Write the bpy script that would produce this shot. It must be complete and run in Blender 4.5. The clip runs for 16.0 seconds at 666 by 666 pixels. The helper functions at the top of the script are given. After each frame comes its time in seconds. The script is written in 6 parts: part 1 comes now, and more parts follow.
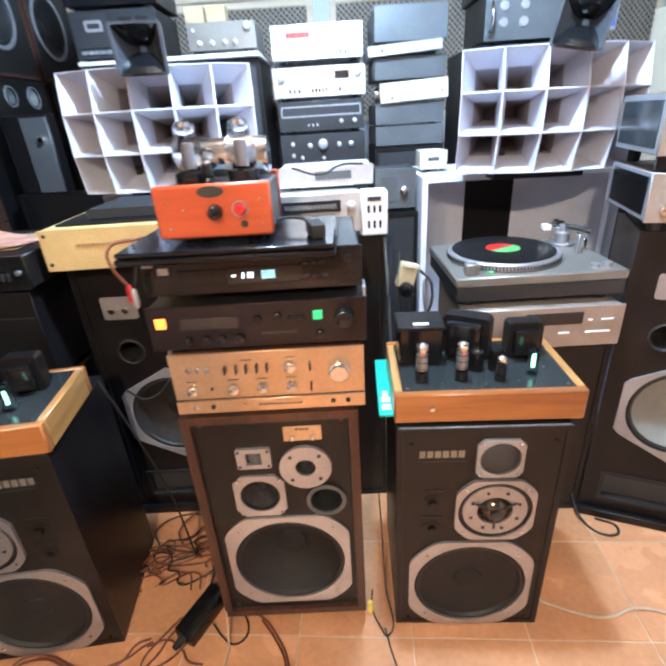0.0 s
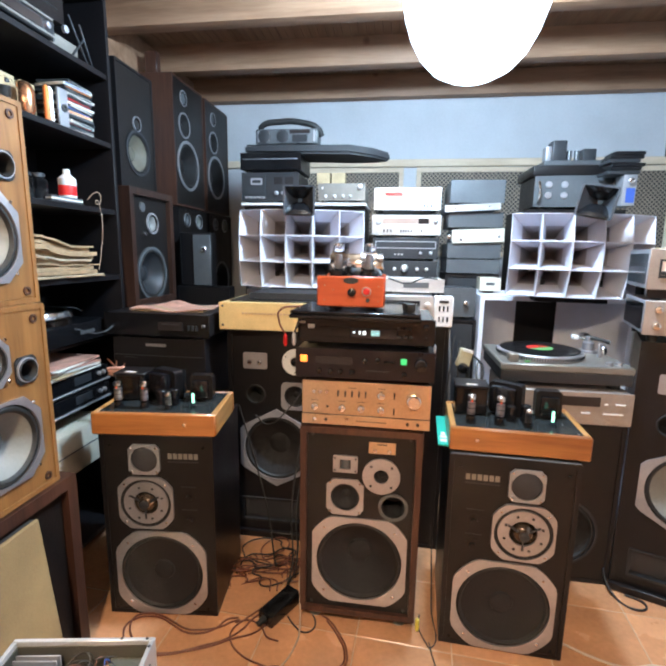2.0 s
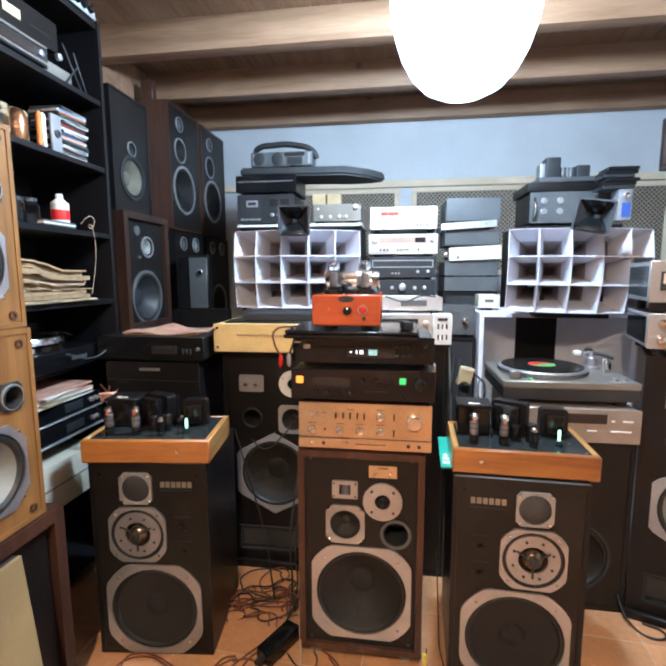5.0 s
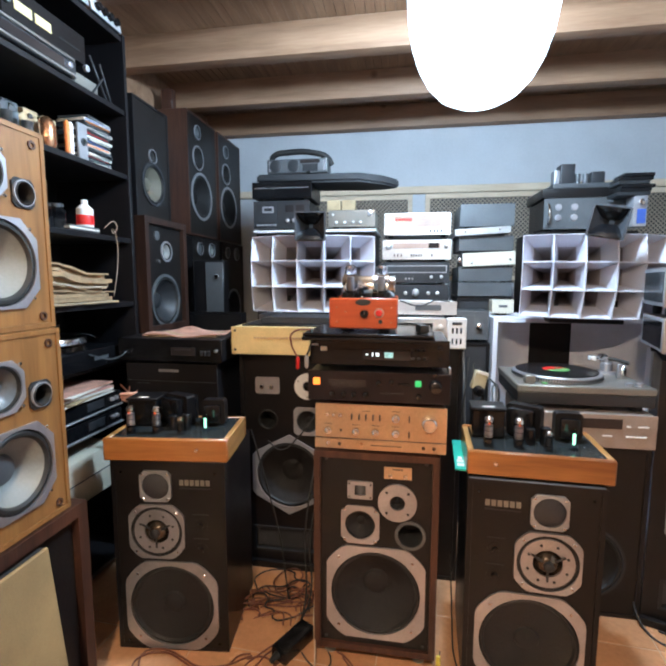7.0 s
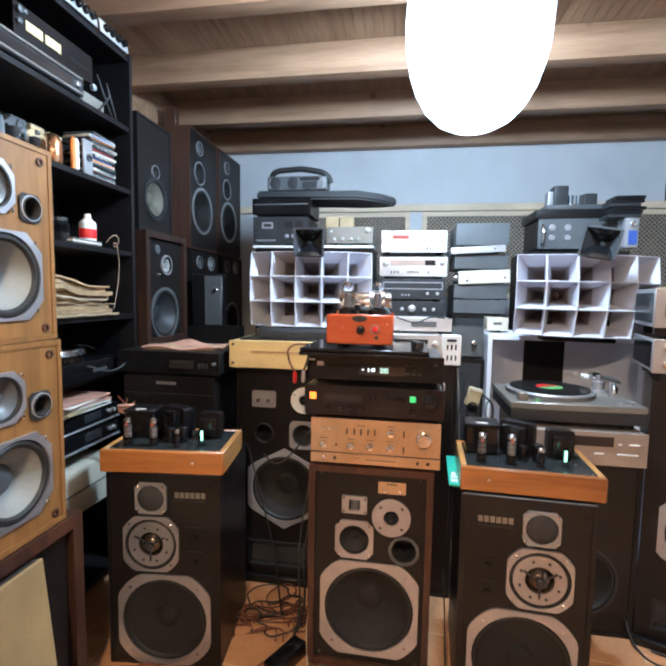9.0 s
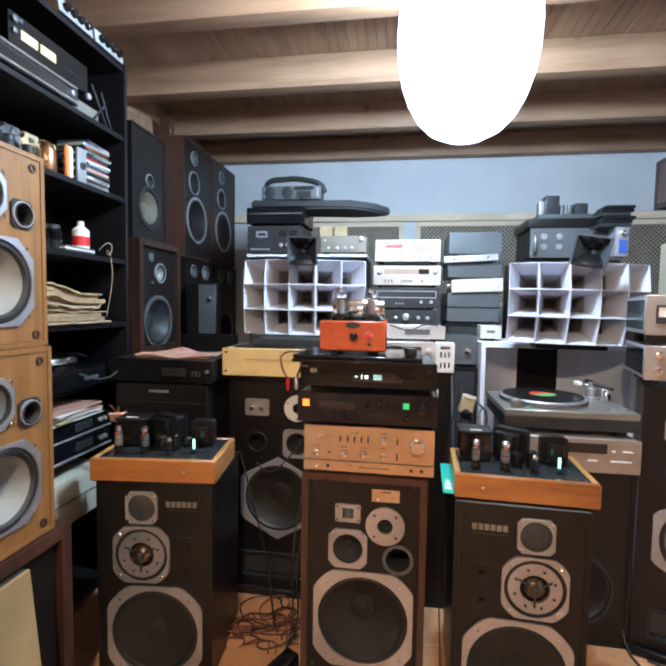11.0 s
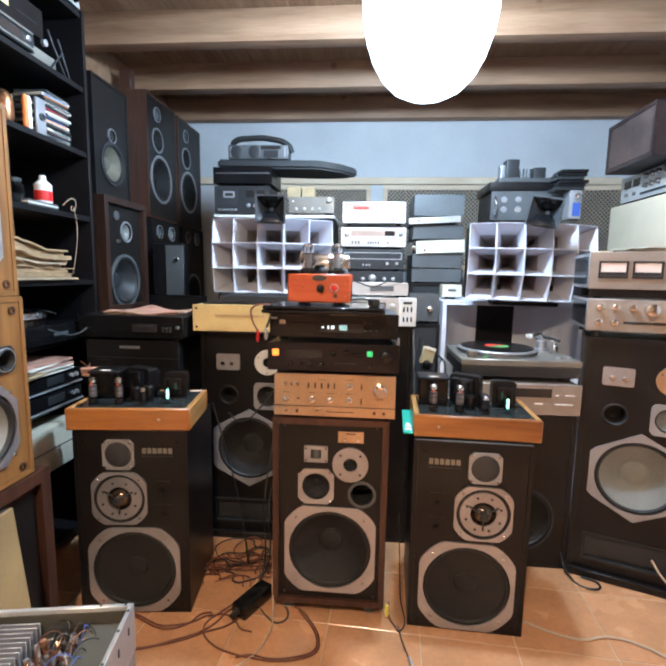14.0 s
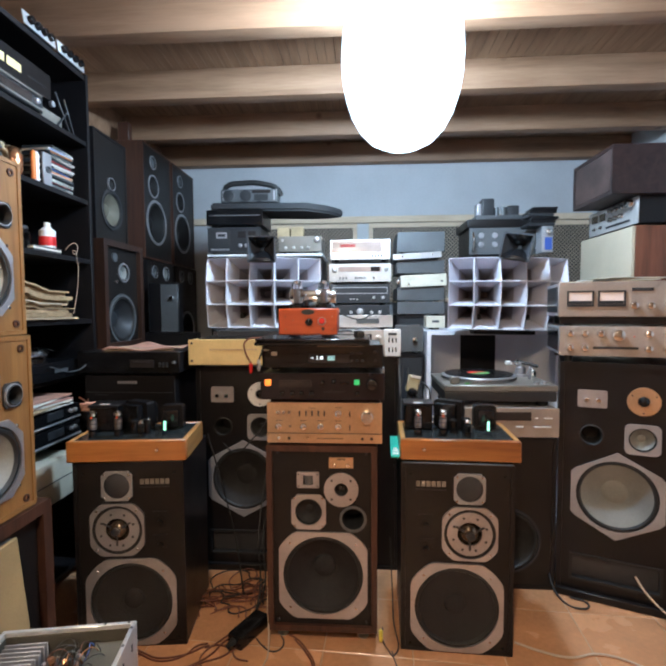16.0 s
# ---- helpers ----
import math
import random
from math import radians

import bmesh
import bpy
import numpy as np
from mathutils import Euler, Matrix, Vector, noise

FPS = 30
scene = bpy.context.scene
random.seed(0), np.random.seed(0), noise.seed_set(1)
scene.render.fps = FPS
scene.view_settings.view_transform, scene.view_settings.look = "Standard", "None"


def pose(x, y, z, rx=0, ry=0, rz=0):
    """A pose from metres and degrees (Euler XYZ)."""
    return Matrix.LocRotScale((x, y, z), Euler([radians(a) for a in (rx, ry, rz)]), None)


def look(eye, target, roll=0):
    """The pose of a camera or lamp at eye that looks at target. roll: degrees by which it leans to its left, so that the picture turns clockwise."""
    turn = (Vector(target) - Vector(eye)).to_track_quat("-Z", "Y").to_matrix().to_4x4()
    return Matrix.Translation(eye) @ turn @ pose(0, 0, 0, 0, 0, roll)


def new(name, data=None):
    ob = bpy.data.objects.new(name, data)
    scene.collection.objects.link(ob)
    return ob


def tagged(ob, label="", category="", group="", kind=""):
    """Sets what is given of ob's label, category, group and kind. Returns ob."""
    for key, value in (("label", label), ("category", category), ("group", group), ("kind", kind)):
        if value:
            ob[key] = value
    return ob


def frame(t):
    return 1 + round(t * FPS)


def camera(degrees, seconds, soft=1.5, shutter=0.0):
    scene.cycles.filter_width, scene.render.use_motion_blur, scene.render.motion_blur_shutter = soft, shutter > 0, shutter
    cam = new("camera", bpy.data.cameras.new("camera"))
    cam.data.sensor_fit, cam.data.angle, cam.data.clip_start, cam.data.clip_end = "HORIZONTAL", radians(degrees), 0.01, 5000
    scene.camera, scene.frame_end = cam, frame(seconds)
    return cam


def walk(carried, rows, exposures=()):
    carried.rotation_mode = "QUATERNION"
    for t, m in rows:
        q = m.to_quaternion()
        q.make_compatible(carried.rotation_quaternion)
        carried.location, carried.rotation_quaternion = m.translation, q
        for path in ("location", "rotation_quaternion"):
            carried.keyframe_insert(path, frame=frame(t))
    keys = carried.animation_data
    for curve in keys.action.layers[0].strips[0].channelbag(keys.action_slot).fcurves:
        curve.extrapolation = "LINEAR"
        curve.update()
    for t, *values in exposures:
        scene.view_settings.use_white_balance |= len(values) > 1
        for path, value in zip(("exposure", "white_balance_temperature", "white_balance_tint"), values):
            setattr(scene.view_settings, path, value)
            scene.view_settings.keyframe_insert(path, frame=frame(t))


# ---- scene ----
cam = camera(72.6, 16.0, soft=2.6, shutter=0.5)
PATH = [
    (0, (0.004, -0.031, 1.232), (-0.027, 1.777, 0.377), -3.65),
    (0.5, (-0.049, -0.181, 1.143), (-0.13, 1.716, 0.514), -2.63),
    (1, (-0.047, -0.4, 1.192), (-0.201, 1.526, 0.672), -1.56),
    (1.5, (-0.088, -0.538, 1.217), (-0.352, 1.412, 0.857), -0.28),
    (2, (-0.064, -0.554, 1.213), (-0.336, 1.396, 0.864), 0.94),
    (2.5, (-0.081, -0.539, 1.198), (-0.367, 1.414, 0.87), 1.73),
    (3, (-0.051, -0.507, 1.184), (-0.343, 1.447, 0.873), 0.57),
    (3.5, (-0.054, -0.508, 1.188), (-0.319, 1.455, 0.905), 0.07),
    (6, (-0.058, -0.536, 1.206), (-0.353, 1.426, 0.954), -0.65),
    (6.5, (-0.067, -0.546, 1.202), (-0.382, 1.413, 0.953), -0.47),
    (7, (-0.07, -0.549, 1.196), (-0.393, 1.411, 0.967), 0.09),
    (7.5, (-0.068, -0.554, 1.196), (-0.392, 1.408, 0.983), 0.55),
    (8, (-0.067, -0.561, 1.198), (-0.388, 1.403, 0.996), 0.82),
    (8.5, (-0.065, -0.565, 1.201), (-0.384, 1.4, 1.013), 0.86),
    (9, (-0.066, -0.573, 1.203), (-0.377, 1.395, 1.035), 0.93),
    (11.5, (-0.055, -0.571, 1.182), (-0.328, 1.407, 1.062), 0.8),
    (12, (-0.047, -0.508, 1.143), (-0.267, 1.47, 0.95), 0.86),
    (12.5, (-0.046, -0.492, 1.141), (-0.22, 1.488, 0.923), 1.11),
    (13, (-0.032, -0.532, 1.146), (-0.167, 1.449, 0.905), 1.27),
    (13.5, (-0.042, -0.601, 1.169), (-0.182, 1.377, 0.911), 1.03),
    (14, (-0.044, -0.647, 1.146), (-0.197, 1.33, 0.89), 0.97),
    (14.5, (-0.045, -0.683, 1.153), (-0.221, 1.296, 0.922), 0.64),
    (15, (-0.037, -0.705, 1.156), (-0.221, 1.277, 0.963), 0.2),
    (15.5, (-0.025, -0.728, 1.154), (-0.191, 1.26, 1.012), -0.17),
    (16, (-0.024, -0.744, 1.144), (-0.144, 1.25, 1.039), -0.27),
]
walk(cam, [(t, look(eye, target, roll)) for t, eye, target, roll in PATH],
     exposures=((0.0, 1.58, 5700, 10), (0.5, 1.58, 5700, 10), (1.0, 1.58, 5700, 10), (1.5, 1.32, 6080, 10), (2.0, 1.27, 6080, 10), (3.5, 1.15, 6080, 10), (6.0, 1.22, 6080, 10), (7.0, 0.99, 6080, 10), (9.0, 1.02, 6080, 10), (11.5, 0.92, 6080, 10), (12.0, 0.87, 6080, 10), (12.5, 0.95, 6080, 10), (13.5, 1.07, 6080, 10), (14.5, 1.12, 6080, 10), (15.0, 1.07, 6080, 10), (16.0, 0.67, 6080, 10)))

# ---- world, lamps, exposure ----
world = bpy.data.worlds.new("world")
scene.world = world
world.use_nodes = True
world.node_tree.nodes["Background"].inputs[0].default_value = (0.6, 0.7, 1.0, 1)
world.node_tree.nodes["Background"].inputs[1].default_value = 0.03
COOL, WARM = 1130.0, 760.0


# ---- materials ----
def rgba(c):
    return (c[0], c[1], c[2], 1.0)


def base_mat(name):
    m = bpy.data.materials.new(name)
    m.use_nodes = True
    nt = m.node_tree
    return m, nt, nt.nodes["Principled BSDF"]


def mat(name, c, rough=0.5, metal=0.0, var=0.18, scale=7.0, fine=140.0, bump=0.08, coat=0.0, spec=0.5):
    """Paint, plastic or metal, with blotches, fine grain and relief."""
    m, nt, b = base_mat(name)
    tc = nt.nodes.new("ShaderNodeTexCoord")
    info = nt.nodes.new("ShaderNodeObjectInfo")
    add = nt.nodes.new("ShaderNodeVectorMath")
    nt.links.new(tc.outputs["Object"], add.inputs[0])
    nt.links.new(info.outputs["Random"], add.inputs[1])
    n1 = nt.nodes.new("ShaderNodeTexNoise")
    n1.inputs["Scale"].default_value, n1.inputs["Detail"].default_value = scale, 5
    n2 = nt.nodes.new("ShaderNodeTexNoise")
    n2.inputs["Scale"].default_value, n2.inputs["Detail"].default_value = fine, 3
    for n in (n1, n2):
        nt.links.new(add.outputs[0], n.inputs["Vector"])
    mx = nt.nodes.new("ShaderNodeMath")
    mx.operation = "ADD"
    sc = nt.nodes.new("ShaderNodeMath")
    sc.operation = "MULTIPLY"
    sc.inputs[1].default_value = 0.4
    nt.links.new(n2.outputs["Fac"], sc.inputs[0])
    nt.links.new(n1.outputs["Fac"], mx.inputs[0])
    nt.links.new(sc.outputs[0], mx.inputs[1])
    ramp = nt.nodes.new("ShaderNodeValToRGB")
    ramp.color_ramp.elements[0].position, ramp.color_ramp.elements[1].position = 0.45, 0.95
    lo, hi = [max(0, v * (1 - var)) for v in c], [min(1, v * (1 + var)) for v in c]
    ramp.color_ramp.elements[0].color, ramp.color_ramp.elements[1].color = rgba(lo), rgba(hi)
    nt.links.new(mx.outputs[0], ramp.inputs[0])
    nt.links.new(ramp.outputs[0], b.inputs["Base Color"])
    rr = nt.nodes.new("ShaderNodeMapRange")
    rr.inputs["To Min"].default_value, rr.inputs["To Max"].default_value = max(0.03, rough - 0.1), min(1, rough + 0.12)
    nt.links.new(n1.outputs["Fac"], rr.inputs["Value"])
    nt.links.new(rr.outputs[0], b.inputs["Roughness"])
    bp = nt.nodes.new("ShaderNodeBump")
    bp.inputs["Strength"].default_value, bp.inputs["Distance"].default_value = bump, 0.004
    nt.links.new(n2.outputs["Fac"], bp.inputs["Height"])
    nt.links.new(bp.outputs[0], b.inputs["Normal"])
    b.inputs["Metallic"].default_value = metal
    b.inputs["Coat Weight"].default_value = coat
    b.inputs["Specular IOR Level"].default_value = spec
    return m


def wood(name, c1, c2, along=0, rough=0.45, grain=28.0, knots=False, coat=0.0):
    """Timber with its grain along one axis of the object (0, 1 or 2)."""
    m, nt, b = base_mat(name)
    tc = nt.nodes.new("ShaderNodeTexCoord")
    info = nt.nodes.new("ShaderNodeObjectInfo")
    add = nt.nodes.new("ShaderNodeVectorMath")
    nt.links.new(tc.outputs["Object"], add.inputs[0])
    nt.links.new(info.outputs["Random"], add.inputs[1])
    mp = nt.nodes.new("ShaderNodeMapping")
    s = [1.0, 1.0, 1.0]
    s[along] = 0.08
    mp.inputs["Scale"].default_value = s
    nt.links.new(add.outputs[0], mp.inputs["Vector"])
    n1 = nt.nodes.new("ShaderNodeTexNoise")
    n1.inputs["Scale"].default_value, n1.inputs["Detail"].default_value, n1.inputs["Distortion"].default_value = grain, 6, 0.6
    n2 = nt.nodes.new("ShaderNodeTexNoise")
    n2.inputs["Scale"].default_value, n2.inputs["Detail"].default_value = grain * 7, 3
    n3 = nt.nodes.new("ShaderNodeTexNoise")
    n3.inputs["Scale"].default_value = 3.0
    nt.links.new(mp.outputs[0], n1.inputs["Vector"])
    nt.links.new(mp.outputs[0], n2.inputs["Vector"])
    nt.links.new(add.outputs[0], n3.inputs["Vector"])
    s1 = nt.nodes.new("ShaderNodeMath")
    s1.operation, s1.inputs[1].default_value = "MULTIPLY_ADD", 0.35
    nt.links.new(n2.outputs["Fac"], s1.inputs[0])
    nt.links.new(n1.outputs["Fac"], s1.inputs[2])
    s2 = nt.nodes.new("ShaderNodeMath")
    s2.operation, s2.inputs[1].default_value = "MULTIPLY_ADD", 0.3
    nt.links.new(n3.outputs["Fac"], s2.inputs[0])
    nt.links.new(s1.outputs[0], s2.inputs[2])
    ramp = nt.nodes.new("ShaderNodeValToRGB")
    ramp.color_ramp.elements[0].position, ramp.color_ramp.elements[1].position = 0.55, 1.05
    ramp.color_ramp.elements[0].color, ramp.color_ramp.elements[1].color = rgba(c1), rgba(c2)
    nt.links.new(s2.outputs[0], ramp.inputs[0])
    col = ramp.outputs[0]
    if knots:
        v = nt.nodes.new("ShaderNodeTexVoronoi")
        v.inputs["Scale"].default_value = 2.6
        nt.links.new(add.outputs[0], v.inputs["Vector"])
        kr = nt.nodes.new("ShaderNodeValToRGB")
        kr.color_ramp.elements[0].position, kr.color_ramp.elements[1].position = 0.035, 0.085
        kr.color_ramp.elements[0].color, kr.color_ramp.elements[1].color = (0.45, 0.34, 0.26, 1), (1, 1, 1, 1)
        nt.links.new(v.outputs["Distance"], kr.inputs[0])
        mu = nt.nodes.new("ShaderNodeMixRGB")
        mu.blend_type, mu.inputs[0].default_value = "MULTIPLY", 1.0
        nt.links.new(col, mu.inputs[1])
        nt.links.new(kr.outputs[0], mu.inputs[2])
        col = mu.outputs[0]
    nt.links.new(col, b.inputs["Base Color"])
    bp = nt.nodes.new("ShaderNodeBump")
    bp.inputs["Strength"].default_value, bp.inputs["Distance"].default_value = 0.15, 0.004
    nt.links.new(s1.outputs[0], bp.inputs["Height"])
    nt.links.new(bp.outputs[0], b.inputs["Normal"])
    b.inputs["Roughness"].default_value = rough
    b.inputs["Coat Weight"].default_value = coat
    return m


def glow(name, c, strength):
    m, nt, b = base_mat(name)
    b.inputs["Base Color"].default_value = rgba(c)
    b.inputs["Emission Color"].default_value = rgba(c)
    b.inputs["Emission Strength"].default_value = strength
    return m


def glare_mat(name, c, strength, mix):
    """Glowing skin for a lamp's glare: part of the lamp's light passes straight through it."""
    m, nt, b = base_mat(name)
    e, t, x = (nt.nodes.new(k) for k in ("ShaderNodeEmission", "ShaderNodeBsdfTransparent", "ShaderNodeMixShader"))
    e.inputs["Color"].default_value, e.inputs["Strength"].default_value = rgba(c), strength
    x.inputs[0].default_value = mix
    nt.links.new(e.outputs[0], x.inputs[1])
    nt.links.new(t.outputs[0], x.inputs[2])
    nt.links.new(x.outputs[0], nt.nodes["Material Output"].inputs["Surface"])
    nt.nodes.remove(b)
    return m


def clear(name, c=(1, 1, 1), rough=0.02):
    m, nt, b = base_mat(name)
    b.inputs["Base Color"].default_value = rgba(c)
    b.inputs["Roughness"].default_value = rough
    b.inputs["Transmission Weight"].default_value = 1.0
    b.inputs["IOR"].default_value = 1.12
    return m


M_BLACK = mat("black_vinyl", (0.0085, 0.0075, 0.008), 0.36, bump=0.2, spec=0.3)
M_BAFFLE = mat("black_baffle", (0.0095, 0.008, 0.0075), 0.4, bump=0.15, spec=0.3)
M_GLOSS = mat("black_gloss", (0.007, 0.007, 0.008), 0.16, bump=0.02)
M_ENAMEL = mat("black_enamelled_steel", (0.05, 0.058, 0.06), 0.13, metal=0.5, bump=0.02, spec=0.7)
M_CONE = mat("paper_cone", (0.016, 0.0145, 0.0145), 0.7, bump=0.3, spec=0.3)
M_CONE_GREY = mat("grey_cone", (0.2, 0.205, 0.195), 0.55, bump=0.1)
M_CONE_OLIVE = mat("dusty_olive_cone", (0.1, 0.092, 0.068), 0.7, bump=0.2)
M_RUBBER = mat("rubber", (0.012, 0.012, 0.012), 0.6)
M_ALU = mat("cast_aluminium", (0.46, 0.455, 0.485), 0.4, metal=0.75, bump=0.1)
M_ALU_DULL = mat("dull_aluminium", (0.38, 0.38, 0.4), 0.48, metal=0.6, bump=0.1)
M_CHROME = mat("chrome", (0.8, 0.8, 0.8), 0.12, metal=1.0, bump=0.01)
M_SILVER = mat("silver_panel", (0.63, 0.62, 0.61), 0.33, metal=0.55, bump=0.04)
M_CHAMP = mat("champagne_panel", (0.64, 0.45, 0.285), 0.3, metal=0.75, bump=0.04)
M_CHAMP2 = mat("champagne_panel_pale", (0.38, 0.32, 0.28), 0.38, metal=0.35, bump=0.04)
M_GOLDAMP = mat("brass_painted_panel", (0.74, 0.55, 0.25), 0.4, metal=0.35, bump=0.04)
M_BROWNBLK = mat("brown_black_panel", (0.011, 0.0075, 0.0095), 0.3, metal=0.2)
# flange grey; on the horn cheeks it stands for light they catch
M_SLATELIT = mat("slate_flange_and_lit_cheek", (0.05, 0.054, 0.062), 0.28, bump=0.02)
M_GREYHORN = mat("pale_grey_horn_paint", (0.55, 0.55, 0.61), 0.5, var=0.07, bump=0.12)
# same horn paint, darkened: shade deep in the cells put into the colour
M_HORNSHADE = mat("horn_throat_shade", (0.29, 0.265, 0.275), 0.6)
M_WHITEWOOD = mat("pale_grey_bin_paint", (0.72, 0.73, 0.8), 0.55, var=0.08, bump=0.15)
M_WALL = mat("white_plaster", (0.54, 0.55, 0.57), 0.85, var=0.08, scale=3, fine=60, bump=0.25)
M_YELLOWED = mat("yellowed_plastic", (0.42, 0.37, 0.24), 0.5, var=0.2)
M_CREAM = mat("cream_plastic", (0.6, 0.56, 0.45), 0.5, var=0.15)
M_BEIGECLOTH = mat("beige_grille_cloth", (0.31, 0.215, 0.1), 0.9, var=0.25, fine=420, bump=0.5)
M_OLIVECLOTH = mat("pale_grille_cloth", (0.5, 0.43, 0.32), 0.9, var=0.08, fine=420, bump=0.4)
M_GREY = mat("grey_metal", (0.11, 0.118, 0.125), 0.42, metal=0.3)
M_DGREY = mat("dark_grey_metal", (0.035, 0.037, 0.041), 0.42, metal=0.3)
M_TT = mat("turntable_grey", (0.25, 0.235, 0.21), 0.4, metal=0.45)
M_PAPER = mat("old_paper", (0.42, 0.32, 0.19), 0.9, var=0.25, scale=14, bump=0.3)
M_NEWSPALE = mat("pale_newsprint", (0.5, 0.4, 0.27), 0.9, var=0.25, scale=20, bump=0.3)
M_NEWS = mat("yellowed_newsprint", (0.36, 0.24, 0.13), 0.9, var=0.35, scale=18, bump=0.3)
M_PAPERW = mat("white_paper", (0.75, 0.72, 0.66), 0.8, var=0.1)
M_REDPAPER = mat("red_magazine", (0.5, 0.27, 0.2), 0.5, var=0.45, scale=22)
M_RED = mat("red_plastic", (0.6, 0.02, 0.02), 0.35)
M_WHITE = mat("white_plastic", (0.78, 0.78, 0.78), 0.4, var=0.05)
M_TEAL = mat("teal_booklet", (0.03, 0.42, 0.32), 0.5, var=0.15)
M_BLUE = mat("blue_print", (0.05, 0.12, 0.4), 0.5)
M_ORANGE = mat("orange_print", (0.7, 0.2, 0.04), 0.5)
M_LINER = mat("olive_grey_primer", (0.06, 0.055, 0.042), 0.6)
M_COPPER = mat("copper_can", (0.6, 0.3, 0.16), 0.25, metal=0.9)
M_BRONZE = mat("bronze_dome", (0.15, 0.115, 0.085), 0.22, metal=0.8)
M_LABELG = mat("green_label", (0.12, 0.36, 0.12), 0.5)
M_VINYL = mat("record_vinyl", (0.008, 0.008, 0.008), 0.2, bump=0.05)
M_CABLE = mat("brown_cable", (0.16, 0.05, 0.026), 0.4)
M_CABLEB = mat("black_cable", (0.012, 0.012, 0.012), 0.5)
M_CABLEW = mat("pale_cable", (0.5, 0.38, 0.28), 0.5)
M_YELLOW = mat("yellow_plug", (0.8, 0.6, 0.08), 0.4)
M_MESH = mat("perforated_steel", (0.05, 0.05, 0.055), 0.5, metal=0.4, fine=500, bump=0.6)
M_LATTICE = mat("rattan", (0.3, 0.24, 0.18), 0.7)
M_DULL = mat("dusty_black", (0.02, 0.021, 0.024), 0.65, var=0.3)
M_GROUT = mat("grout", (0.58, 0.4, 0.26), 0.85)
M_TILE = mat("terracotta_tile", (0.6, 0.3, 0.15), 0.24, var=0.2, scale=5, fine=60, bump=0.06, coat=0.15)
M_WALNUT = wood("walnut", (0.028, 0.0115, 0.0075), (0.078, 0.031, 0.018), 2, 0.45)
M_OAK = wood("oak_veneer", (0.16, 0.068, 0.018), (0.28, 0.13, 0.038), 2, 0.5, grain=22)
M_DARKOAK = wood("dark_stained_veneer", (0.014, 0.007, 0.005), (0.05, 0.023, 0.015), 2, 0.4)
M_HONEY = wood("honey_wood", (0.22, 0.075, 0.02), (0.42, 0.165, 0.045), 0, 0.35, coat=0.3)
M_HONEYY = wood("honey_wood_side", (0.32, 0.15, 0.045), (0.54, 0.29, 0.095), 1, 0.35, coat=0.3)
M_REDWOOD = wood("red_stained_wood", (0.27, 0.035, 0.012), (0.52, 0.095, 0.03), 0, 0.35, grain=12, coat=0.3)
M_BEAM = wood("pine_beam", (0.2, 0.105, 0.055), (0.36, 0.21, 0.125), 0, 0.6, grain=16, knots=True)
M_BOARD = wood("pine_boards", (0.19, 0.105, 0.058), (0.32, 0.195, 0.115), 1, 0.6, grain=16, knots=True)
M_PINE = wood("pine_rail", (0.55, 0.42, 0.28), (0.74, 0.6, 0.44), 0, 0.6)
M_SHELF = mat("black_ash_shelf", (0.007, 0.006, 0.007), 0.5, bump=0.15, spec=0.3)
M_GLASS = clear("valve_glass")
M_SMOKE = mat("smoked_acrylic", (0.05, 0.055, 0.06), 0.15, bump=0.0)
M_DIAL = mat("dial_glass", (0.5, 0.36, 0.3), 0.1, bump=0.0)
M_DIALDARK = mat("dark_dial_glass", (0.03, 0.025, 0.025), 0.1, bump=0.0)
M_METER = glow("lit_meter", (0.8, 0.66, 0.6), 0.06)
M_METERY = glow("lit_yellow_meter", (0.85, 0.68, 0.32), 0.04)
M_LEDO = glow("orange_lamp", (1.0, 0.22, 0.03), 1.1)
M_LEDG = glow("green_lamp", (0.06, 0.7, 0.25), 0.14)
M_LEDW = glow("white_display", (0.8, 0.95, 1.0), 1.2)
M_LEDB = glow("cyan_display", (0.35, 0.65, 0.65), 0.5)
M_BLUELCD = glow("blue_display", (0.04, 0.09, 0.35), 0.015)
M_MAGIC = glow("green_tuning_eye", (0.35, 0.9, 0.6), 1.3)
M_HEATER = glow("valve_heater", (1.0, 0.15, 0.03), 0.35)
# glow for the added shell that stands for glare round the cool bulb
M_GLARE = glare_mat("lamp_glare_cool", (0.62, 0.82, 1.0), 4.0, 0.5)
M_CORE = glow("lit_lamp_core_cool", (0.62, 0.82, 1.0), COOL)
M_LAMPW = glow("lit_frosted_glass_warm", (1.0, 0.775, 0.53), WARM)


# ---- mesh helpers ----
def part(name, bm, material, parent=None, label="", m=None):
    bmesh.ops.recalc_face_normals(bm, faces=bm.faces[:])
    me = bpy.data.meshes.new(name)
    bm.to_mesh(me)
    bm.free()
    me.materials.append(material)
    me.shade_smooth()
    me.set_sharp_from_angle(angle=radians(38))
    ob = new(name, me)
    if parent:
        ob.parent = parent
    if m is not None:
        ob.matrix_basis = m
    if label:
        ob["label"] = label
    return ob


def thing(name, label, category, m, group="", kind=""):
    ob = new(name)
    ob.matrix_basis = m
    ob.empty_display_size = 0.05
    return tagged(ob, label, category, group, kind)


